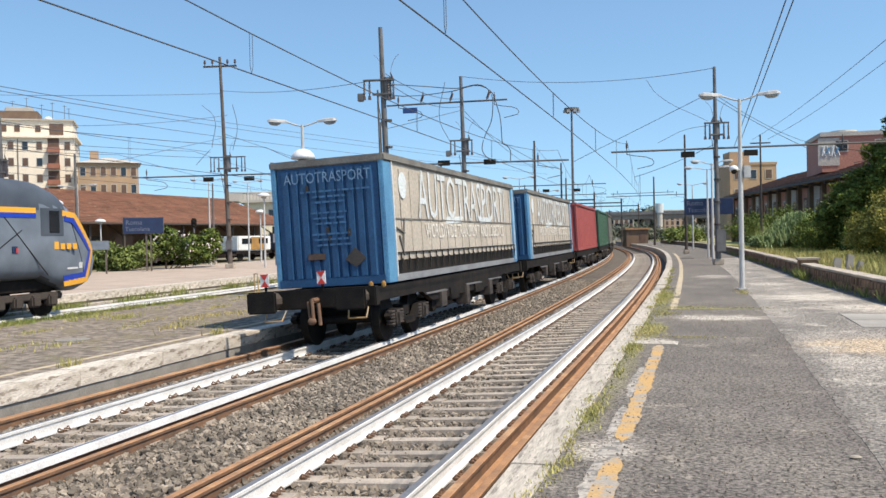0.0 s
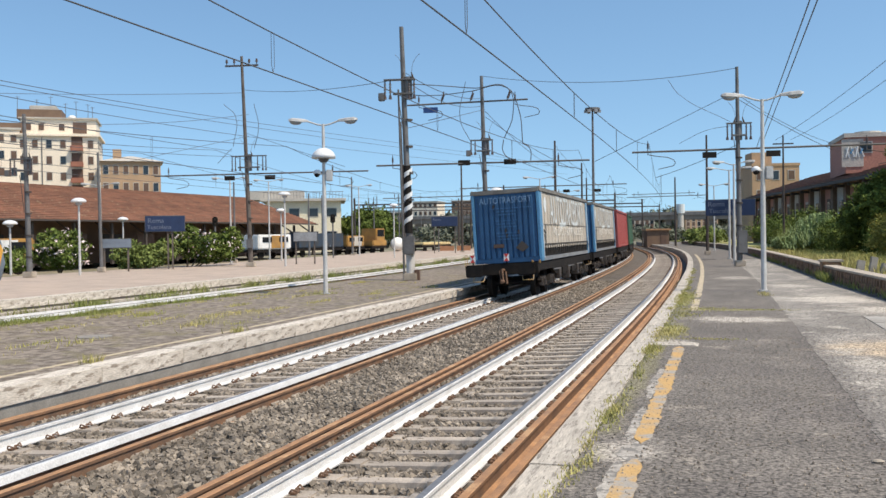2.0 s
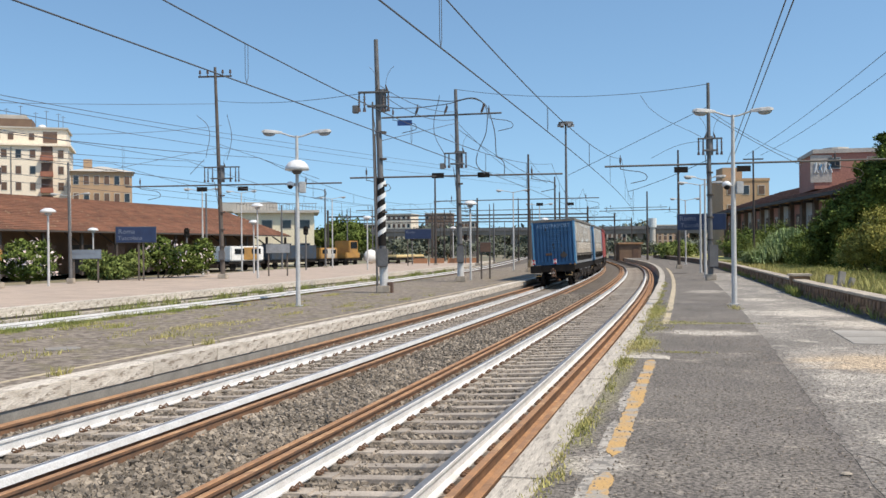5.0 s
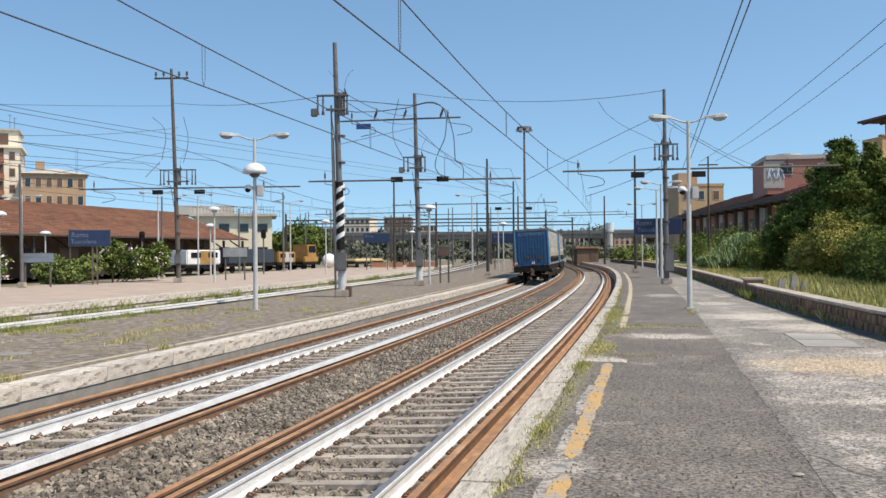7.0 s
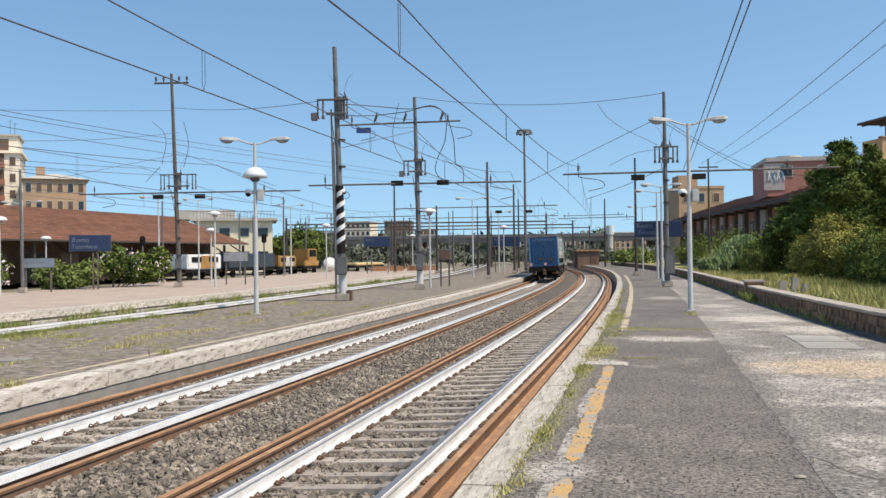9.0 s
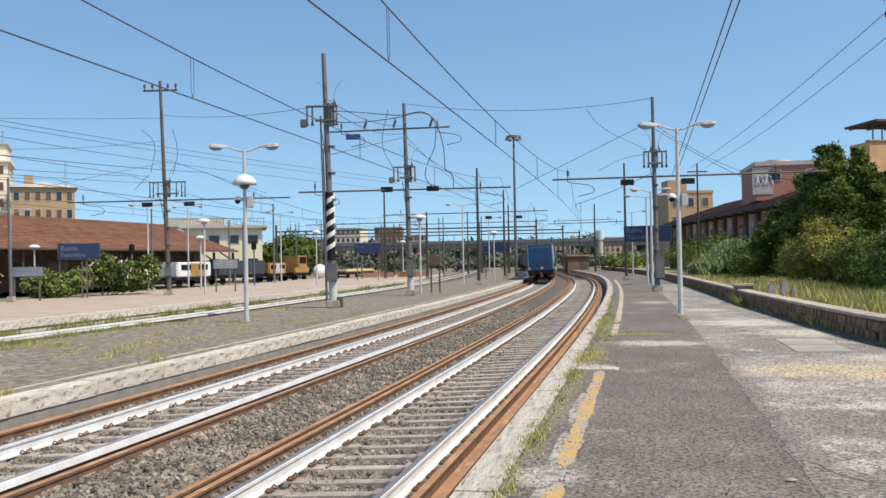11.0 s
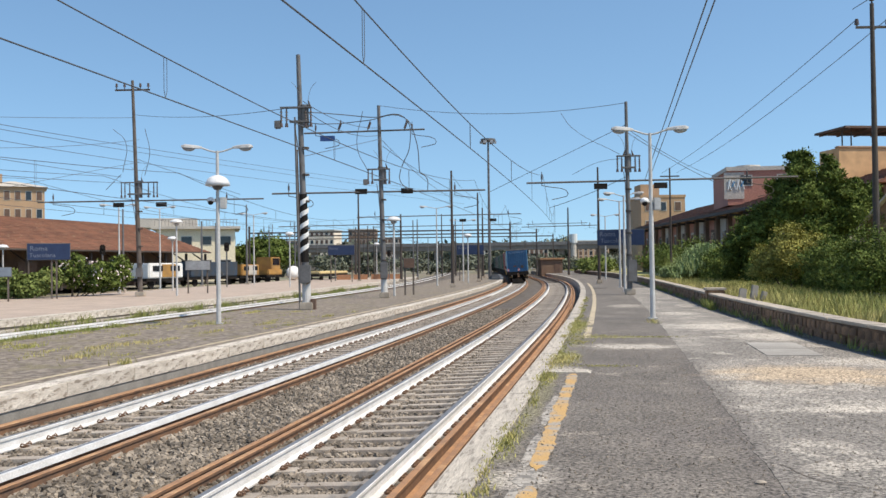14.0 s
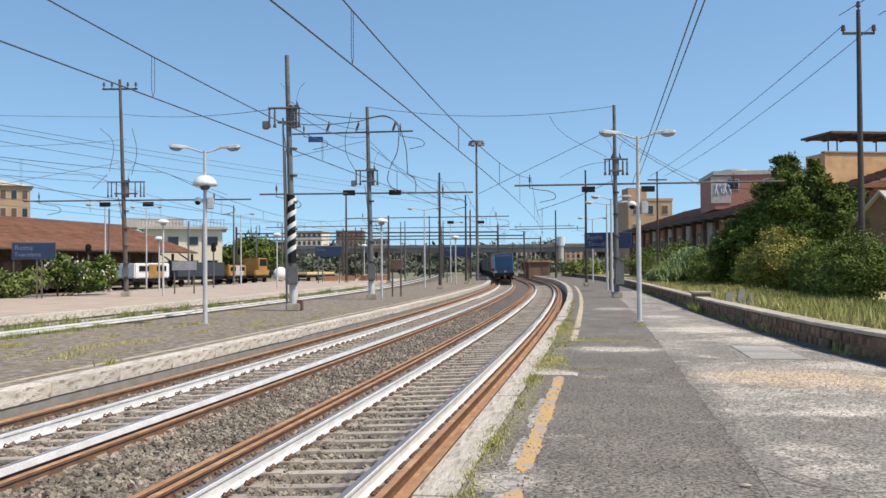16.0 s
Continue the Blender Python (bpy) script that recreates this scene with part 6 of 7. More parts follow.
part("cross_arm", box(bmesh.new(), 0, 0, 8.6, 1.6, 0.1, 0.1), M['mastdark'], mg)
rr = random.Random(9)
for i in range(34):
    x, y = rr.uniform(-34, 14), rr.uniform(120, 215)
    if abs(x - 8) < 5 and y < 160:
        continue
    mast(plan(x, y, 0), rr.uniform(6.5, 10), 0.12, dark=rr.random() < 0.5, label="distant thin overhead-line mast")
for i, (y, x0, x1) in enumerate(((135, -30, 8), (160, -34, 14), (190, -40, 20))):
    gb = empty("portal_beam", plan((x0 + x1) / 2, y, 0), "distant portal beam over the yard", "gantry", "portal beams")
    part("beam", box(bmesh.new(), 0, 0, 7.0 + 0.3 * i, x1 - x0, 0.2, 0.2), M['mastdark'], gb)
    for x in (x0, x1):
        part("leg", box(bmesh.new(), x - (x0 + x1) / 2, 0, 4, 0.25, 0.25, 8), M['mastdark'], gb)

# parts on the tall masts
for z0_, z1_ in ((4.4, 2.0),):
    bm = bmesh.new()
    tube(bm, (-0.06, 0, 1.95), (-0.11, 0, 4.75), 0.172, 0.160, seg=14)
    part("warning_sleeve", bm, M['black'], mast1, "black sleeve with white diagonal stripes")
    for i in range(5):
        V, F = [], []
        zc = 2.25 + i * 0.48
        for j in range(13):
            a = math.pi + math.pi * j / 12
            for dz in (0, 0.2):
                r_ = 0.178
                V.append((-0.07 + r_ * math.cos(a), r_ * math.sin(a), zc + dz + 0.16 * (j / 12) * 2))
            if j:
                F.append((2 * j - 2, 2 * j - 1, 2 * j + 1, 2 * j))
        ob = raw("white_stripe", V, F, M['white'], mast1)
        ob.modifiers.new("thick", 'SOLIDIFY').thickness = 0.006
part("cabinet", box(bmesh.new(), -0.02, -0.2, 1.45, 0.42, 0.3, 0.75, bevel=0.03), M['mast'], mast1, "grey switch cabinet")
part("painted_foot", tube(bmesh.new(), (0, 0, 0.0), (-0.02, 0, 1.15), 0.185, 0.175, 14), M['pole'], mast1, "whitewashed foot")
part("foot_box", box(bmesh.new(), 0.27, 0, 0.22, 0.2, 0.3, 0.44), M['shutter'], mast1)
part("cabinet", box(bmesh.new(), 0, -0.2, 1.5, 0.4, 0.3, 0.9, bevel=0.03), M['mast'], mast2, "grey switch cabinet")
part("painted_foot", tube(bmesh.new(), (0, 0, 0.0), (-0.02, 0, 1.0), 0.185, 0.175, 14), M['pole'], mast2, "whitewashed foot")
part("cabinet", box(bmesh.new(), 0, -0.2, 1.5, 0.36, 0.3, 0.6, bevel=0.03), M['mast'], mast_ll)
part("cabinet", box(bmesh.new(), 0.08, -0.22, 1.2, 0.45, 0.32, 1.1, bevel=0.03), M['mast'], mast_r)
part("number_board", box(bmesh.new(), -3.0, -0.1, 8.72, 0.8, 0.03, 0.3), M['boardblue'], mast2, "small blue board")
part("twin_pole", tube(bmesh.new(), (-0.36, 0.5, 0), (-0.5, 0.5, 8.0), 0.05, 0.04), M['mast'], mast1)
for mm_, z in ((mast_ll, 13.0), ):
    part("cross_arm", box(bmesh.new(), -0.4, 0, z, 2.2, 0.1, 0.1), M['mastdark'], mm_)
    for x in (-1.4, -0.9, 0.1, 0.6):
        part("pin_insulator", tube(tube(bmesh.new(), (x, 0, z), (x, 0, z + 0.25), 0.03, seg=6), (x, 0, z + 0.2), (x, 0, z + 0.42), 0.09, 0.06, 8), M['insul'], mm_)
for mm_, z, pts in ((mast2, 6.1, (-1.2, 1.3)), (mast_ll, 6.05, (-1.3, 1.4)), (mast_r, 5.75, (-1.4, 1.6)), (mc, 6.4, (-1.5, 1.5))):
    for x in pts:
        part("hanging_box", box(bmesh.new(), x, -0.1, z - 0.3, 0.65, 0.14, 0.28), M['black'], mm_)
fl = tower
part("lamp_ring", tube(bmesh.new(), (0, 0, 16.9), (0, 0, 17.15), 0.9, 0.9, 14), M['mast'], fl)
for i in range(6):
    a = i * math.pi / 3
    part("floodlight", box(bmesh.new(), math.cos(a) * 0.8, math.sin(a) * 0.8, 16.75, 0.4, 0.3, 0.3), M['glassgrey'], fl)


def sign_board(x, y, z, w, h, z0, rz, label, words=(), posts=2, post_x=None, face='signblue'):
    t = empty("station_sign", plan(x, y, z, rz), label, "sign", "station signs")
    bd = part("board", box(bmesh.new(), 0, 0, z0 + h / 2, w, 0.1, h, bevel=0.01), M[face], t)
    part("frame", box(bmesh.new(), 0, 0.02, z0 + h / 2, w + 0.06, 0.08, h + 0.06), M['mast'], t)
    for px in (post_x or ((-w * 0.4, w * 0.4) if posts == 2 else (0,))):
        part("post", box(bmesh.new(), px, 0.08, (z0 + h) / 2, 0.1, 0.08, z0 + h), M['mastbrown'], t)
    for wd, s_, xx, zz in words:
        lettering("lettering", wd, s_, Matrix.Translation((xx, -0.056, z0 + zz)) @ END_TURN, M['signwhite'], bd, 1.0)
    return t


sign_board(-24.3, 55.2, P3, 2.35, 0.95, 2.35, 0.35, "blue station name board on two posts", [("Roma", 0.42, -0.55, 0.66), ("Tuscolana", 0.36, -0.35, 0.26)], post_x=(0.15, 0.42))
sign_board(-25.6, 51.3, P3, 1.65, 0.5, 1.4, 0.35, "small grey-blue name board on two posts", [("Roma", 0.2, -0.5, 0.3), ("Tuscolana", 0.16, 0.2, 0.3)], face='trainblue')
sign_board(10.85, 61.0, PR, 3.0, 1.0, 2.75, -0.17, "large blue station name board on posts", [("Roma", 0.45, -0.85, 0.72), ("Tuscolana", 0.40, -0.5, 0.28)], post_x=(0.1, 0.5))
sign_board(1.6, 100.0, PL, 2.9, 1.0, 2.8, 0.0, "blue station name board far along the platform", [("Roma", 0.4, -0.8, 0.7)])
sign_board(-12.2, 99.2, P3, 2.8, 1.0, 2.9, 0.1, "blue station name board far along the platform", [("Roma", 0.4, -0.8, 0.7)])
sign_board(-17.6, 63.2, P3, 1.6, 0.6, 1.6, 0.25, "pale grey-blue notice board on two posts", face='sill')
sign_board(-2.75, 54.9, PL, 0.62, 0.55, 1.6, 0.0, "small grey board between two brown posts", face='shutter')


def signal(x, y, z, h):
    t = empty("signal", plan(x, y, z), "dark railway signal on a slim post", "signal", "signals")
    part("post", tube(bmesh.new(), (0, 0, 0), (0, 0, h), 0.07), M['mast'], t)
    hd = part("signal_head", box(bmesh.new(), 0, 0, h - 0.3, 0.45, 0.2, 0.8, bevel=0.08), M['black'], t)
    for k in range(2):
        part("hood", tube(bmesh.new(), (0, -0.1, h - 0.15 - 0.35 * k), (0, -0.3, h - 0.17 - 0.35 * k), 0.11), M['black'], hd)
    return t


for x, y, h in ((-27.6, 72.3, 3.7), (-20.3, 82.2, 4.0), (-8.0, 112.0, 3.6), (-14.0, 108.0, 3.6)):
    signal(x, y, 0.2, h)


# ---- yard vehicles ----
def yard_wagon(x, y, rz, L, h, bodym, label, stripe=None, windows=0):
    t = empty("yard_wagon", plan(x, y, 0.1, rz), label, "rail vehicle", "yard vehicles")
    part("body", box(bmesh.new(), 0, 0, 1.0 + h / 2, L, 2.4, h, bevel=0.1), bodym, t)
    part("chassis", box(bmesh.new(), 0, 0, 0.85, L + 0.4, 2.2, 0.3), M['black'], t)
    for x_ in (-L * 0.35, L * 0.35):
        bm = bmesh.new()
        for sy in (-0.75, 0.75):
            tube(bm, (x_, sy - 0.06, 0.42), (x_, sy + 0.06, 0.42), 0.42, seg=18)
        tube(bm, (x_, -0.75, 0.42), (x_, 0.75, 0.42), 0.08, seg=8)
        part("wheelset", bm, M['black'], t)
    for i in range(windows):
        part("window", box(bmesh.new(), -L / 2 + L * (i + 0.5) / windows, -1.22, 1.0 + h * 0.65, L / windows * 0.55, 0.06, h * 0.35), M['glass'], t)
    if stripe:
        part("panel", box(bmesh.new(), L * 0.1, -1.215, 1.0 + h * 0.5, L * 0.45, 0.04, h * 0.85), stripe, t)
    return t


yard_wagon(-30.0, 93.0, 1.15, 5, 1.5, M['white'], "white track maintenance car with an orange side", M['orange'], 2)
yard_wagon(-27.2, 101.0, 1.15, 8, 1.6, M['grimyblue'], "dark blue wagon covered in graffiti", None, 0)
yard_wagon(-36.0, 54.0, 0.9, 6, 1.3, M['orange'], "orange maintenance car with white door", M['white'], 3)
yard_wagon(-24.9, 108.0, 1.2, 3.6, 1.3, M['orange'], "small orange track maintenance trolley", M['roofpale'], 2)
yard_wagon(-26.0, 118.0, 1.2, 8, 0.25, M['orange'], "low yellow flat wagon", None, 0)
yl = yard_wagon(-23.0, 113.0, 1.2, 3.2, 0.7, M['orange'], "small yellow shunting tractor with cab", None, 0)
part("cab", box(bmesh.new(), 0.3, 0, 2.4, 2.0, 2.2, 1.5, bevel=0.08), M['orange'], yl)
part("cab_window", box(bmesh.new(), 0.3, -1.12, 2.6, 1.5, 0.06, 0.8), M['glass'], yl)
yard_wagon(-16.5, 118.0, 1.25, 8, 0.35, M['plaster_y'], "low yellow flat wagon with a white load", None, 0)
tk = empty("white_tank", plan(-20.3, 116.0, 0.35, 1.2), "white rounded tank standing in the yard", "tank")
part("shell", ball(bmesh.new(), (0, 0, 0.9), 1.2, 0.8, 0.9), M['white'], tk, smooth=True)
for i, x in enumerate((-13.5, -11.5, -9.4, -7.6)):
    nt_ = empty("barrier_net", plan(x, 112.0 + i * 0.4, 0.2), "orange plastic safety netting on stakes", "barrier", "safety nets")
    part("net", box(bmesh.new(), 0, 0, 0.5, 1.7, 0.03, 0.6), M['meshnet'], nt_)
    part("stake", box(bmesh.new(), -0.85, 0, 0.6, 0.05, 0.05, 1.2), M['rust'], nt_)

# stone post and litter by the wall
kb = empty("wall_block", Matrix.Translation(at(35.2, wall_off(35.2) + 0.25, 0.55)) @ Matrix.Rotation(head(35), 4, 'Z'), "square pale stone block set in the wall", "stone block")
part("block", box(bmesh.new(), 0, 0, 0.2, 0.62, 0.7, 0.6, bevel=0.03), M['wallstone'], kb)
part("cap", box(bmesh.new(), 0, 0, 0.53, 0.74, 0.82, 0.08, bevel=0.02), M['coping'], kb)
for i, (ds, do, h) in enumerate(((-1.6, 0.9, 0.55), (-2.6, 1.1, 0.7), (-3.1, 1.3, 0.5))):
    sl = empty("stone_slab", Matrix.Translation(at(35 + ds, wall_off(35) + do, 0.55)) @ pose(0, 0, 0, 8 * i - 6, 10, 20 * i), "grey stone slab leaning behind the wall", "slab", "leaning slabs")
    part("slab", box(bmesh.new(), 0, 0, h / 2 + 0.1, 0.26, 0.08, h * 0.8, bevel=0.02), M['covergrey'], sl)


# ---- overhead wires ----
def wire(pts, r=0.011, name="wire", label="thin dark overhead wire"):
    """A sagging wire through the points; (x, y, z) each, three points a span."""
    cu = bpy.data.curves.new(name, 'CURVE')
    cu.dimensions, cu.bevel_depth, cu.bevel_resolution = '3D', r, 1
    sp = cu.splines.new('POLY')
    sp.points.add(len(pts) - 1)
    for p, q in zip(sp.points, pts):
        p.co = (*q, 1)
    cu.materials.append(M['wire'])
    return new(name, cu)


def sag(a, b_, dip, n=14):
    a, b_ = Vector(a), Vector(b_)
    return [tuple(a.lerp(b_, i / n) - Vector((0, 0, dip * 4 * (i / n) * (1 - i / n)))) for i in range(n + 1)]


def catenary(off, zc, spans, zm_hi, zm_lo, droppers=(), r=0.012):
    """Contact wire and messenger wire with droppers over one track."""
    ov = empty("overhead_line", Matrix(), "contact wire and messenger wire above a track", "overhead line", "overhead lines")
    s0, s1 = spans[0], spans[-1]
    w = wire([tuple(at(s, off, zc)) for s in np.arange(s0, s1 + 0.1, 2.0)], r, "contact_wire")
    w.parent = ov
    pts = []
    for a, b_ in zip(spans[:-1], spans[1:]):
        n = max(4, int((b_ - a) / 2))
        for i in range(n):
            f0 = i / n
            pts.append(tuple(at(a + (b_ - a) * f0, off, zm_hi - (zm_hi - zm_lo) * 4 * f0 * (1 - f0))))
    w = wire(pts, r, "messenger_wire")
    w.parent = ov
    for a, b_ in zip(spans[:-1], spans[1:]):
        for i in range(1, 6):
            f0 = i / 6
            zt = zm_hi - (zm_hi - zm_lo) * 4 * f0 * (1 - f0)
            s = a + (b_ - a) * f0
            for q in (-0.05, 0.05):
                w = wire([tuple(at(s, off, zc)), tuple(at(s + q, off, zc + 0.12)), tuple(at(s + q, off, zt))], 0.005, "dropper")
                w.parent = ov
    return ov


catenary(-0.08, 4.68, [-60, -6, 48, 73, 120, 165], 6.6, 5.23, r=0.0105)
catenary(-GAP - 0.05, 4.76, [-58, -4, 50, 72, 105, 140, 170], 6.6, 5.25, r=0.0105)
catenary(OFF3, 4.9, [-26, 40, 80, 130], 6.4, 5.3)
for off, z in ((-22.5, 5.2), (-27.0, 5.4)):
    catenary(off, z, [-20, 45, 95, 140], 6.9, 5.8)

LINES = [
    ((-3.98, 50.54, 10.8), (8.7, 46.7, 10.1), 0.5), ((9.54, 46.6, 6.18), (4.43, 16.0, 6.68), 0.0), ((4.43, 16.0, 6.68), (0.42, -8.0, 7.07), 0.0),
    ((9.74, 46.6, 6.18), (4.57, 16.0, 6.68), 0.0), ((4.57, 16.0, 6.68), (0.52, -8.0, 7.07), 0.0),
    ((14.45, 33.2, 10.65), (17.4, 77.8, 9.5), 0.35), ((15.55, 33.2, 10.65), (18.6, 77.8, 9.5), 0.45), ((14.3, 33.2, 11.0), (12.0, -5.0, 11.2), 0.5), ((15.7, 33.2, 11.0), (13.5, -5.0, 11.2), 0.5),
    ((-20.2, 58.1, 11.8), (-6.3, 38.1, 8.7), 0.3), ((-20.2, 58.1, 11.6), (-45.0, 40.0, 10.5), 0.4), ((-6.2, 38.1, 8.9), (-4.0, 50.5, 9.6), 0.35), ((-6.2, 38.1, 8.6), (-4.0, 50.5, 9.2), 0.45),
    ((8.7, 46.7, 6.4), (5.0, 49.0, 5.0), 0.1), ((8.7, 46.7, 8.6), (14.0, 50.0, 6.3), 0.1), ((8.7, 46.7, 8.8), (20.0, 70.0, 8.3), 0.3), ((8.7, 46.7, 9.0), (1.9, 49.0, 5.9), 0.0),
    ((-6.3, 38.1, 6.6), (-3.9, 50.5, 9.0), 0.0), ((-3.9, 50.5, 8.6), (1.0, 60.0, 6.3), 0.2), ((-19.8, 58.1, 8.8), (-26.5, 50.0, 6.2), 0.0), ((-20.0, 58.1, 9.0), (-13.0, 56.0, 6.5), 0.0),
    ((-26.7, 44.2, 7.6), (-60.0, 25.0, 7.2), 0.5), ((-26.7, 44.2, 8.2), (-19.8, 58.1, 10.2), 0.3), ((-0.2, 71.7, 9.0), (2.3, 92.0, 8.6), 0.4), ((-3.9, 50.5, 8.9), (-0.2, 71.7, 7.2), 0.3)]
# long lines from the near left across the yard
for pts in (((-16.5, 16.0, 6.55), (-19.08, 40.0, 8.37), (-12.9, 75.0, 9.8), (1.1, 110.0, 10.1)), ((-16.5, 16.0, 6.5), (-19.08, 40.0, 7.95), (-13.8, 75.0, 9.75), (1.1, 110.0, 9.9)),
            ((-16.5, 16.0, 6.4), (-19.08, 40.0, 7.56), (-12.9, 75.0, 8.87), (1.1, 110.0, 9.2)), ((-16.6, 16.0, 5.7), (-19.08, 40.0, 6.83), (-20.2, 56.0, 7.65)), ((-16.6, 16.0, 4.8), (-19.08, 40.0, 6.17), (-20.2, 56.0, 7.3))):
    ln = empty("feeder_wire", Matrix(), "thin dark wire strung along the yard", "wire", "feeder wires")
    ys_ = [q[1] for q in pts]
    fit_x, fit_z = np.polyfit(ys_, [q[0] for q in pts], len(pts) - 1), np.polyfit(ys_, [q[2] for q in pts], 2)
    wire([(float(np.polyval(fit_x, y)), float(y), float(np.polyval(fit_z, y))) for y in np.arange(ys_[0], ys_[-1] + 0.5, 2.0)], 0.013, "strand").parent = ln
for a, b_, dip in LINES:
    ln = empty("feeder_wire", Matrix(), "thin dark wire strung between masts", "wire", "feeder wires")
    wire(sag(a, b_, dip), 0.014, "strand").parent = ln


def cable(name, pts, r, m_parent):
    """A smooth hanging cable through the points, given in the world."""
    cu = bpy.data.curves.new(name, 'CURVE')
    cu.dimensions, cu.bevel_depth, cu.bevel_resolution, cu.resolution_u = '3D', r, 1, 6
    sp = cu.splines.new('BEZIER')
    sp.bezier_points.add(len(pts) - 1)
    inv = m_parent.matrix_world.inverted()
    for p, q in zip(sp.bezier_points, pts):
        p.co = inv @ Vector(q)
        p.handle_left_type = p.handle_right_type = 'AUTO'
    cu.materials.append(M['wire'])
    new(name, cu).parent = m_parent


cable("jumper_cable", [(-6.3, 38.1, 8.5), (-6.32, 50.3, 9.82), (-4.75, 50.3, 9.96), (-2.68, 50.3, 10.1), (-2.07, 50.3, 8.93), (-1.87, 50.3, 7.07)], 0.026, mast2)
cable("jumper_cable", [(-6.3, 38.1, 8.45), (-5.92, 50.2, 10.28), (-4.38, 50.2, 10.12), (-2.68, 50.2, 10.1), (-2.38, 50.2, 8.62), (-2.85, 50.2, 7.39)], 0.026, mast2)
cable("jumper_cable", [(-4.93, 50.3, 10.49), (-5.25, 50.3, 8.49), (-4.7, 50.3, 7.25)], 0.018, mast2)
cable("jumper_cable", [(-2.9, 50.3, 7.3), (-2.95, 50.3, 6.7), (-2.5, 50.3, 6.15)], 0.026, mast2)
cable("jumper_cable", [(-1.9, 50.3, 7.1), (-1.5, 50.3, 6.8), (-1.45, 50.3, 6.1)], 0.026, mast2)
for x in (-6.3, -4.7, -2.7):
    tilt = part("post_insulator", tube(tube(bmesh.new(), (0, 0, 0), (0, 0, 0.62), 0.03, seg=6), (0, 0, 0.12), (0.04, 0, 0.5), 0.07, 0.06, 8), M['insul'], mast2)
    tilt.matrix_local = pose(x + 3.88, 0, 9.12, 0, 14, 0)
cable("jumper_cable", [(-19.36, 57.9, 10.84), (-19.08, 57.9, 9.35), (-19.4, 57.9, 7.94)], 0.018, mast_ll)
cable("jumper_cable", [(-21.37, 57.9, 10.86), (-20.6, 57.9, 10.07), (-20.78, 57.9, 8.13)], 0.018, mast_ll)
cable("jumper_cable", [(-20.9, 57.9, 8.0), (-21.31, 57.9, 7.6), (-21.84, 57.9, 7.07)], 0.018, mast_ll)
cable("jumper_cable", [(5.4, 46.6, 9.6), (5.9, 46.6, 8.9), (8.3, 46.6, 7.5)], 0.012, mast_r)
cable("jumper_cable", [(5.9, 46.6, 6.5), (7.2, 46.6, 7.1), (8.4, 46.6, 7.3)], 0.012, mast_r)


# ---- wear on the platforms ----
pale = tagged(sweep("pale_asphalt", [(4.22, PR - 0.1), (4.22, PR + 0.004), (5.6, PR + 0.004), (11.9, PR + 0.004), (11.9, PR - 0.1)], -4, 60, 0.15, M['asphalt_pale']), "lighter resurfaced asphalt along platform", "platform", kind="structure")
for i, v in enumerate(pale.data.vertices):
    if i % 5 < 2:
        v.co.x += 0.05 * noise.noise((0.0, v.co.y * 1.7, 3.0)) + 0.035 * noise.noise((2.0, v.co.y * 7.0, 1.0))
tagged(sweep("cover_slab", [(5.58, PR), (5.58, PR + 0.015), (6.5, PR + 0.015), (6.5, PR)], 17.25, 18.5, 0.25, M['concrete']), "grey concrete cover slab in the platform", "cover slab", kind="structure")
tagged(sweep("cover_slab", [(5.58, PR), (5.58, PR + 0.015), (6.5, PR + 0.015), (6.5, PR)], 18.55, 19.8, 0.25, M['concrete']), "grey concrete cover slab in the platform", "cover slab", kind="structure")
tagged(sweep("concrete_patch", [(2.0, PR), (2.02, PR + 0.012), (2.6, PR + 0.012), (2.66, PR)], 14.55, 14.95, 0.1, M['edge']), "pale broken concrete patch beside the kerb", "patch", kind="structure")
bm = bmesh.new()
ball(bm, (0, 0, 0), 0.045, 0.03, 0.014, 7, 4)
st = part("loose_stone", bm, M['coping'])
st.matrix_world = Matrix.Translation(at(7.72, 4.08, PR + 0.013))
tagged(st, "small pale stone lying on the platform", "stone")
cv = bmesh.new()
tube(cv, (0, 0, 0), (0, 0, 0.012), 0.45, 0.45, 20)
cvo = part("manhole_cover", cv, M['mastdark'])
cvo.matrix_world = Matrix.Translation(at(60.0, 2.9, PR))
tagged(cvo, "dark round cover in the platform", "cover")
bm = bmesh.new()
tube(bm, (0, 0, 0), (0, 0, 0.012), 0.32, 0.32, 20)
cvo = part("manhole_cover", bm, M['covergrey'])
cvo.matrix_world = Matrix.Translation(at(15.3, -8.3, PL))
tagged(cvo, "weathered grey round cover in the island platform", "cover")


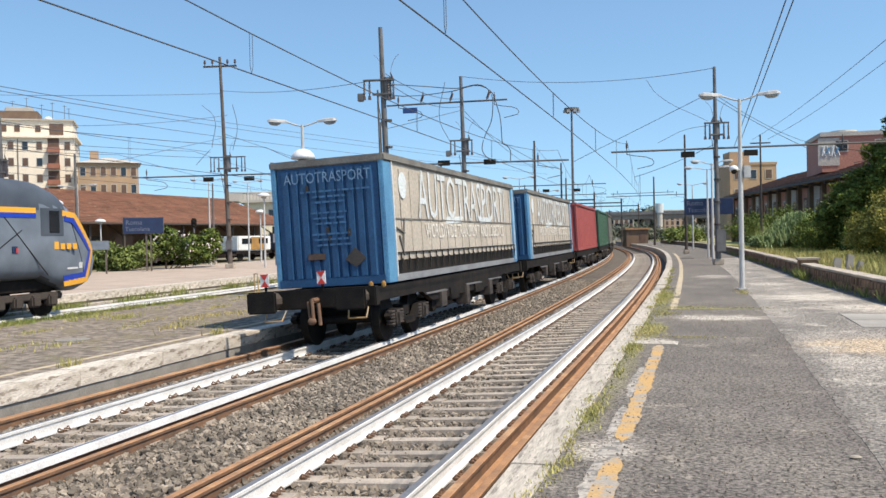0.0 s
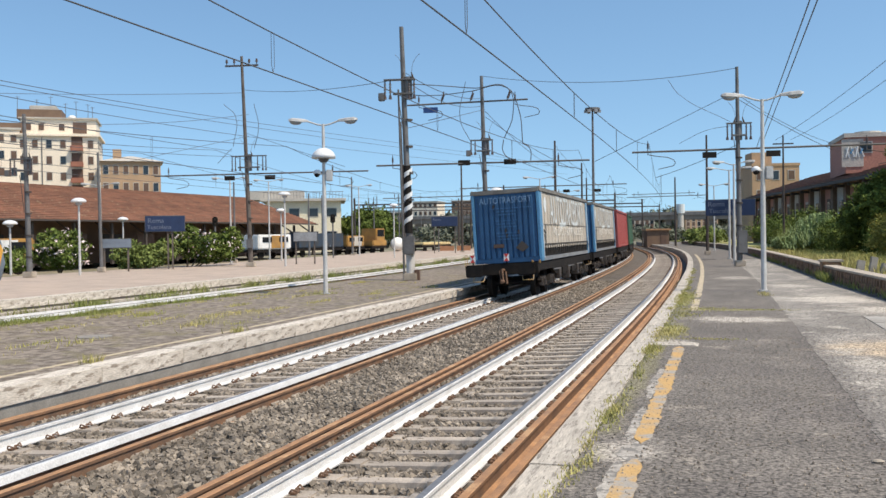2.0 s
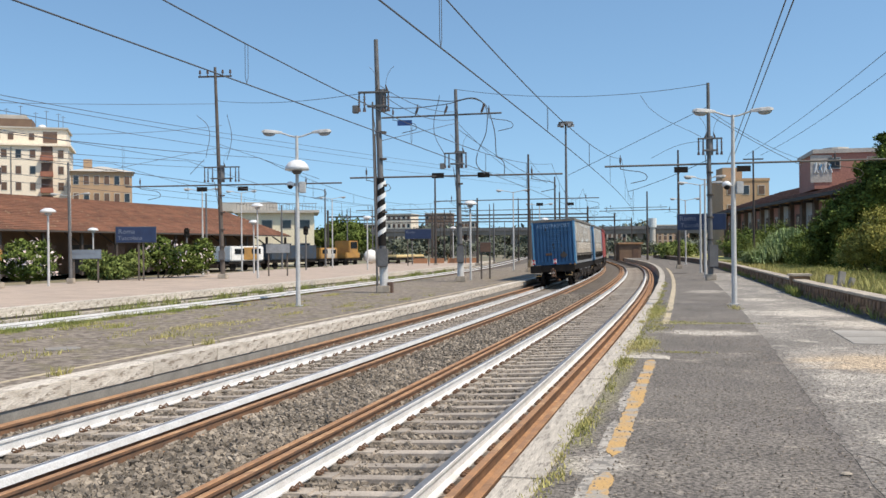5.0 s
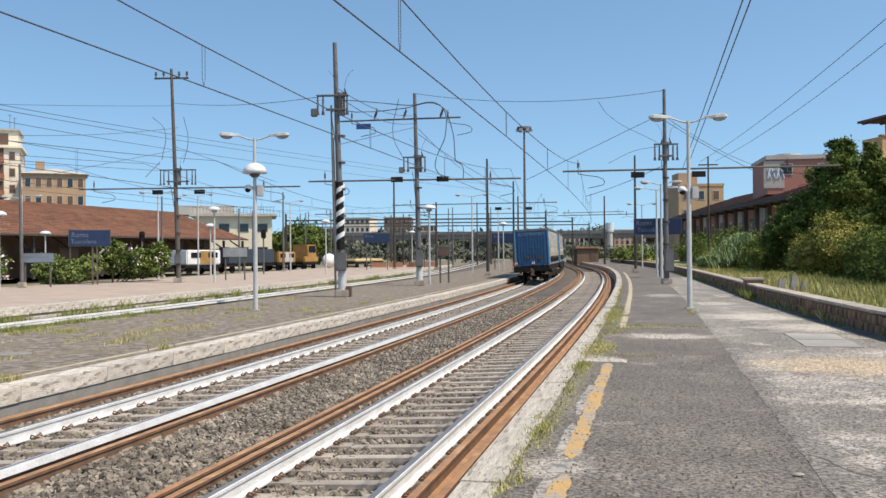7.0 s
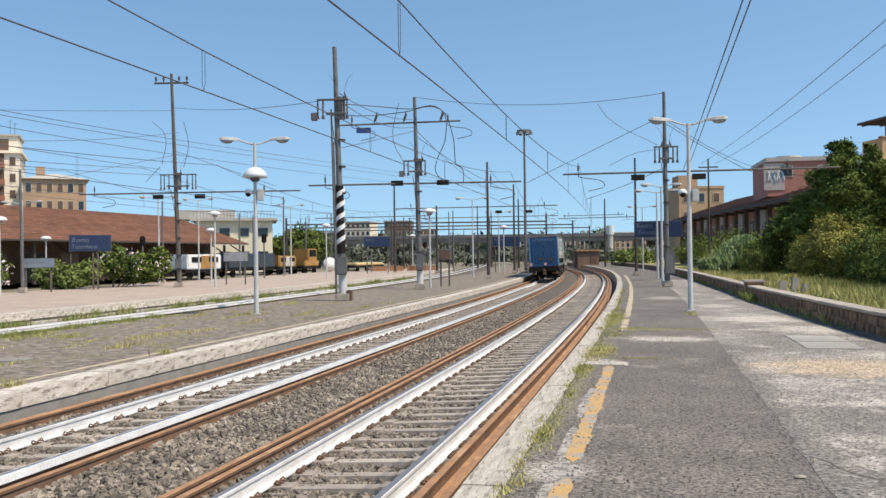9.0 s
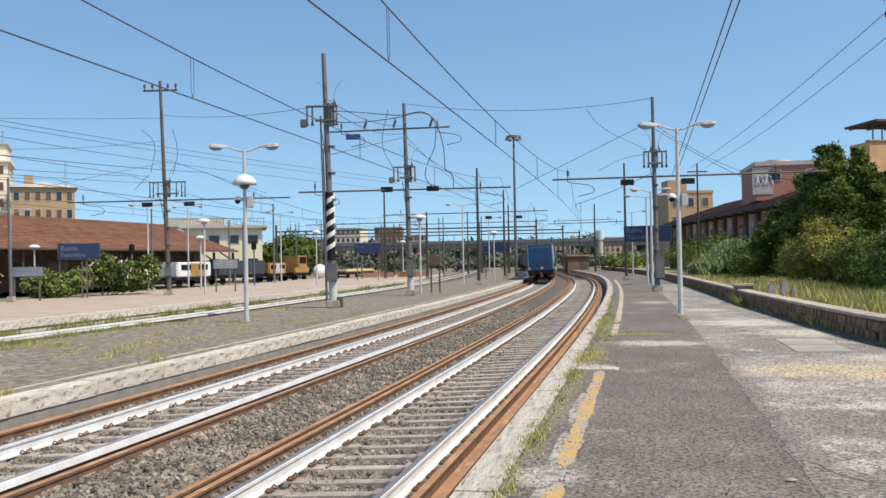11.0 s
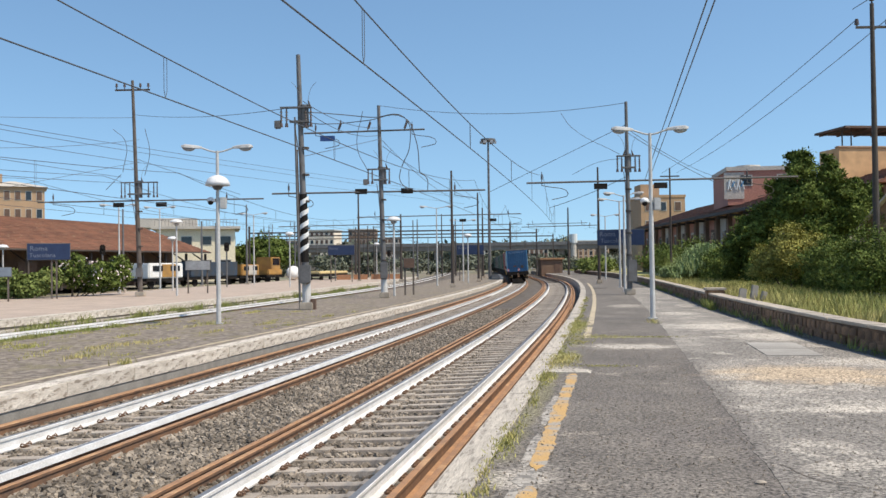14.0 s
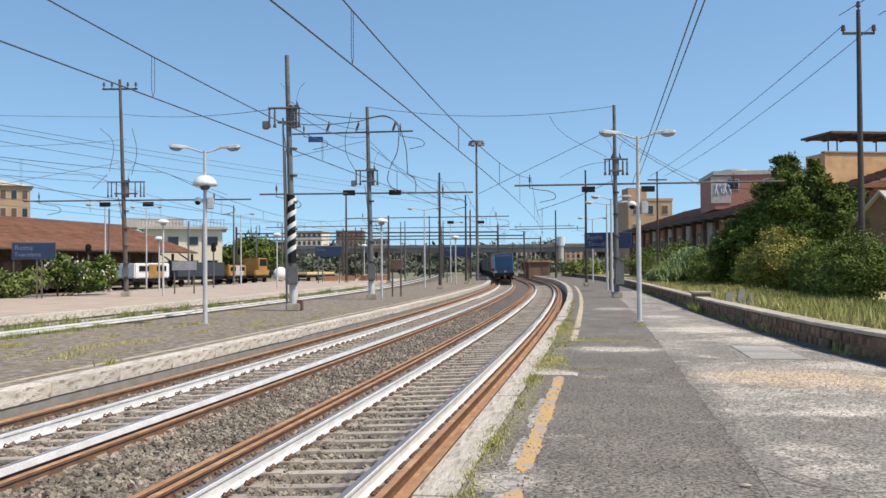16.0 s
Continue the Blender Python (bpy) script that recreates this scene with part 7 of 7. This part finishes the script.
# ---- pavement setts of the island platform, joined ----
def grid_cracks():
    V, F = [], []
    r = np.random.default_rng(77)
    for k in range(22):
        s, o = 6 + 34 * r.random(), -6.4 - 5.2 * r.random()
        a = r.random() * 6.28
        p = [at(s, o, PL + 0.004)]
        for i in range(8):
            a += r.normal() * 0.5
            s, o = s + math.cos(a) * 0.22, o + math.sin(a) * 0.22
            p.append(at(s, o, PL + 0.004))
        w = 0.007
        for i in range(8):
            d = (p[i + 1] - p[i]).normalized()
            n = Vector((-d.y, d.x, 0)) * w
            b_ = len(V)
            V += [p[i] - n, p[i + 1] - n, p[i + 1] + n, p[i] + n]
            F.append((b_, b_ + 1, b_ + 2, b_ + 3))
    for k in range(16):
        s, o = 4 + 24 * r.random(), 2.6 + 4.4 * r.random()
        a = r.random() * 6.28
        p = [at(s, o, PR + 0.008)]
        for i in range(9):
            a += r.normal() * 0.5
            s, o = s + math.cos(a) * 0.15, o + math.sin(a) * 0.15
            p.append(at(s, o, PR + 0.008))
        w = 0.005
        for i in range(9):
            d = (p[i + 1] - p[i]).normalized()
            n = Vector((-d.y, d.x, 0)) * w
            b_ = len(V)
            V += [p[i] - n, p[i + 1] - n, p[i + 1] + n, p[i] + n]
            F.append((b_, b_ + 1, b_ + 2, b_ + 3))
    tagged(raw("cracks", V, F, M['ballast']), "fine dark cracks in the asphalt", "cracks", kind="stuff")


grid_cracks()


def chips():
    """Grit and small stones lying on the platform."""
    r = np.random.default_rng(78)
    base = np.array([(1, 0, 0), (-1, 0, 0), (0, 1, 0), (0, -1, 0), (0, 0, 1)], float)
    fc = np.array([(0, 2, 4), (2, 1, 4), (1, 3, 4), (3, 0, 4)])
    V, F = [], []
    for k in range(16000):
        s, o = 3 + 20 * r.random() ** 1.5, 2.15 + 5 * r.random()
        V.append(base * (0.003 + 0.011 * r.random() ** 2.5) + np.array(at(s, o, PR + 0.004)))
        F.append(fc + 5 * k)
    tagged(raw("grit", np.concatenate(V), np.concatenate(F), M['stone']), "small grey grit scattered on the platform", "grit", kind="stuff")


chips()


# ---- grass and weeds ----
def blades(name, spots, material, label, seed):
    """spots: (s, off, z, radius along, radius across, count, height)."""
    r = np.random.default_rng(seed)
    V, F = [], []
    n = 0
    for s, o, z, rs, ro, count, h in spots:
        for k in range(count):
            p = np.array(at(s + rs * r.normal() * 0.6, o + ro * r.normal() * 0.6, z))
            a = r.random() * 6.28
            hh = h * (0.4 + 0.9 * r.random())
            w = 0.003 + 0.004 * r.random() + 0.04 * hh
            d = np.array((math.cos(a), math.sin(a), 0)) * w
            lean_ = np.array((r.normal() * 0.35 * hh, r.normal() * 0.35 * hh, hh))
            V += [p - d, p + d, p + lean_ * 0.6 + d * 0.5, p + lean_]
            F += [(n, n + 1, n + 2), (n, n + 2, n + 3)]
            n += 4
    return tagged(raw(name, V, F, material), label, "grass", kind="stuff")


gr = np.random.default_rng(5)
fringe = [(s, -12.0 + 0.1 * gr.normal(), PL - 0.06, 0.35, 0.22, int(380 * (0.2 + gr.random())), 0.07 + 0.11 * gr.random()) for s in np.arange(6, 27, 0.3)]
fringe += [(s, -12.0, PL - 0.06, 0.4, 0.15, int(60 * gr.random() ** 3), 0.14) for s in np.arange(27, 60, 0.5)]
fringe += [(s, -17.6 + 0.2 * gr.normal(), -0.1, 0.5, 0.25, int(220 * gr.random() ** 2), 0.16 + 0.25 * gr.random() ** 2) for s in np.arange(15, 90, 0.5)]
blades("grass_fringe", fringe, M['grass'], "green weeds along the track behind the island platform", 51)
tufts = [(6 + 30 * gr.random(), -6.6 - 5.2 * gr.random(), PL, 0.4 + 0.4 * gr.random(), 0.15, int(140 * gr.random()), 0.04 + 0.05 * gr.random()) for _ in range(80)]
tufts += [(20 + gr.normal() * 1.5, -8.6 + 0.4 * gr.normal(), PL, 0.6, 0.2, 60, 0.07) for _ in range(10)] + [(28.0, -9.2, PL, 0.5, 0.3, 120, 0.1), (16.6, -6.0, PL, 0.2, 0.1, 60, 0.12), (12.2, -5.95, PL, 0.2, 0.1, 60, 0.12)]
blades("weeds", tufts, M['drygrass'], "dry and green weeds on the island platform", 52)
edge = [(s, 2.02 + 0.05 * gr.normal(), PR, 0.25, 0.06, int(90 * gr.random() ** 2.5), 0.02 + 0.03 * gr.random()) for s in np.arange(4, 45, 0.25)]
edge += [(16.5, 2.15, PR, 0.9, 0.22, 900, 0.04), (14.0, 2.05, PR, 0.5, 0.12, 400, 0.05), (25.0, 2.1, PR, 2.4, 0.22, 1500, 0.045), (21.4, 2.6, PR, 0.5, 0.6, 500, 0.03), (21.3, 3.8, PR, 0.15, 0.7, 300, 0.03), (15.5, 2.8, PR, 0.1, 0.4, 250, 0.025), (9.0, 2.02, PR, 0.4, 0.08, 300, 0.045), (20.0, 2.25, PR, 1.0, 0.25, 500, 0.035), (26.6, 4.1, PR, 0.8, 0.15, 200, 0.05)]
blades("weeds", edge, M['drygrass'], "yellowing weeds along the platform kerb", 53)
foot = [(s, wall_off(s) - 0.1, PR, 0.4, 0.06, int(26 * gr.random() ** 1.5), 0.12 + 0.18 * gr.random()) for s in np.arange(10, 70, 0.5)]
foot += [(34 + gr.normal(), wall_off(34) - 0.15, PR, 0.6, 0.1, 50, 0.3) for _ in range(6)]
blades("weeds", foot, M['grass'], "green weeds at the foot of the low wall", 54)
bank = [(s, wall_off(s) + 0.9 + 3.2 * gr.random(), 0.6, 0.5, 0.5, 130, 0.18 + 0.22 * gr.random()) for s in np.arange(10, 80, 0.16)]
blades("bank_grass", bank, M['drygrass'], "tall dry grass behind the wall", 55)
bank = [(s, wall_off(s) + 2.5 + 3.5 * gr.random(), 0.6, 0.6, 0.6, 120, 0.2 + 0.2 * gr.random()) for s in np.arange(14, 80, 0.22)]
blades("bank_grass", bank, M['grass'], "green grass behind the wall", 56)


def motions():
    for w, k in WAGONS:
        walk(w, wagon_rows(k))
    walk(PASSENGER, passenger_rows())
    for ws, y in WHEELS:
        walk(ws, [(i / 10, Matrix.Translation((0, y, 0.46)) @ Matrix.Rotation(-(train_s(i / 10) - train_s(0)) / 0.49, 4, 'X')) for i in range(161)])


motions()
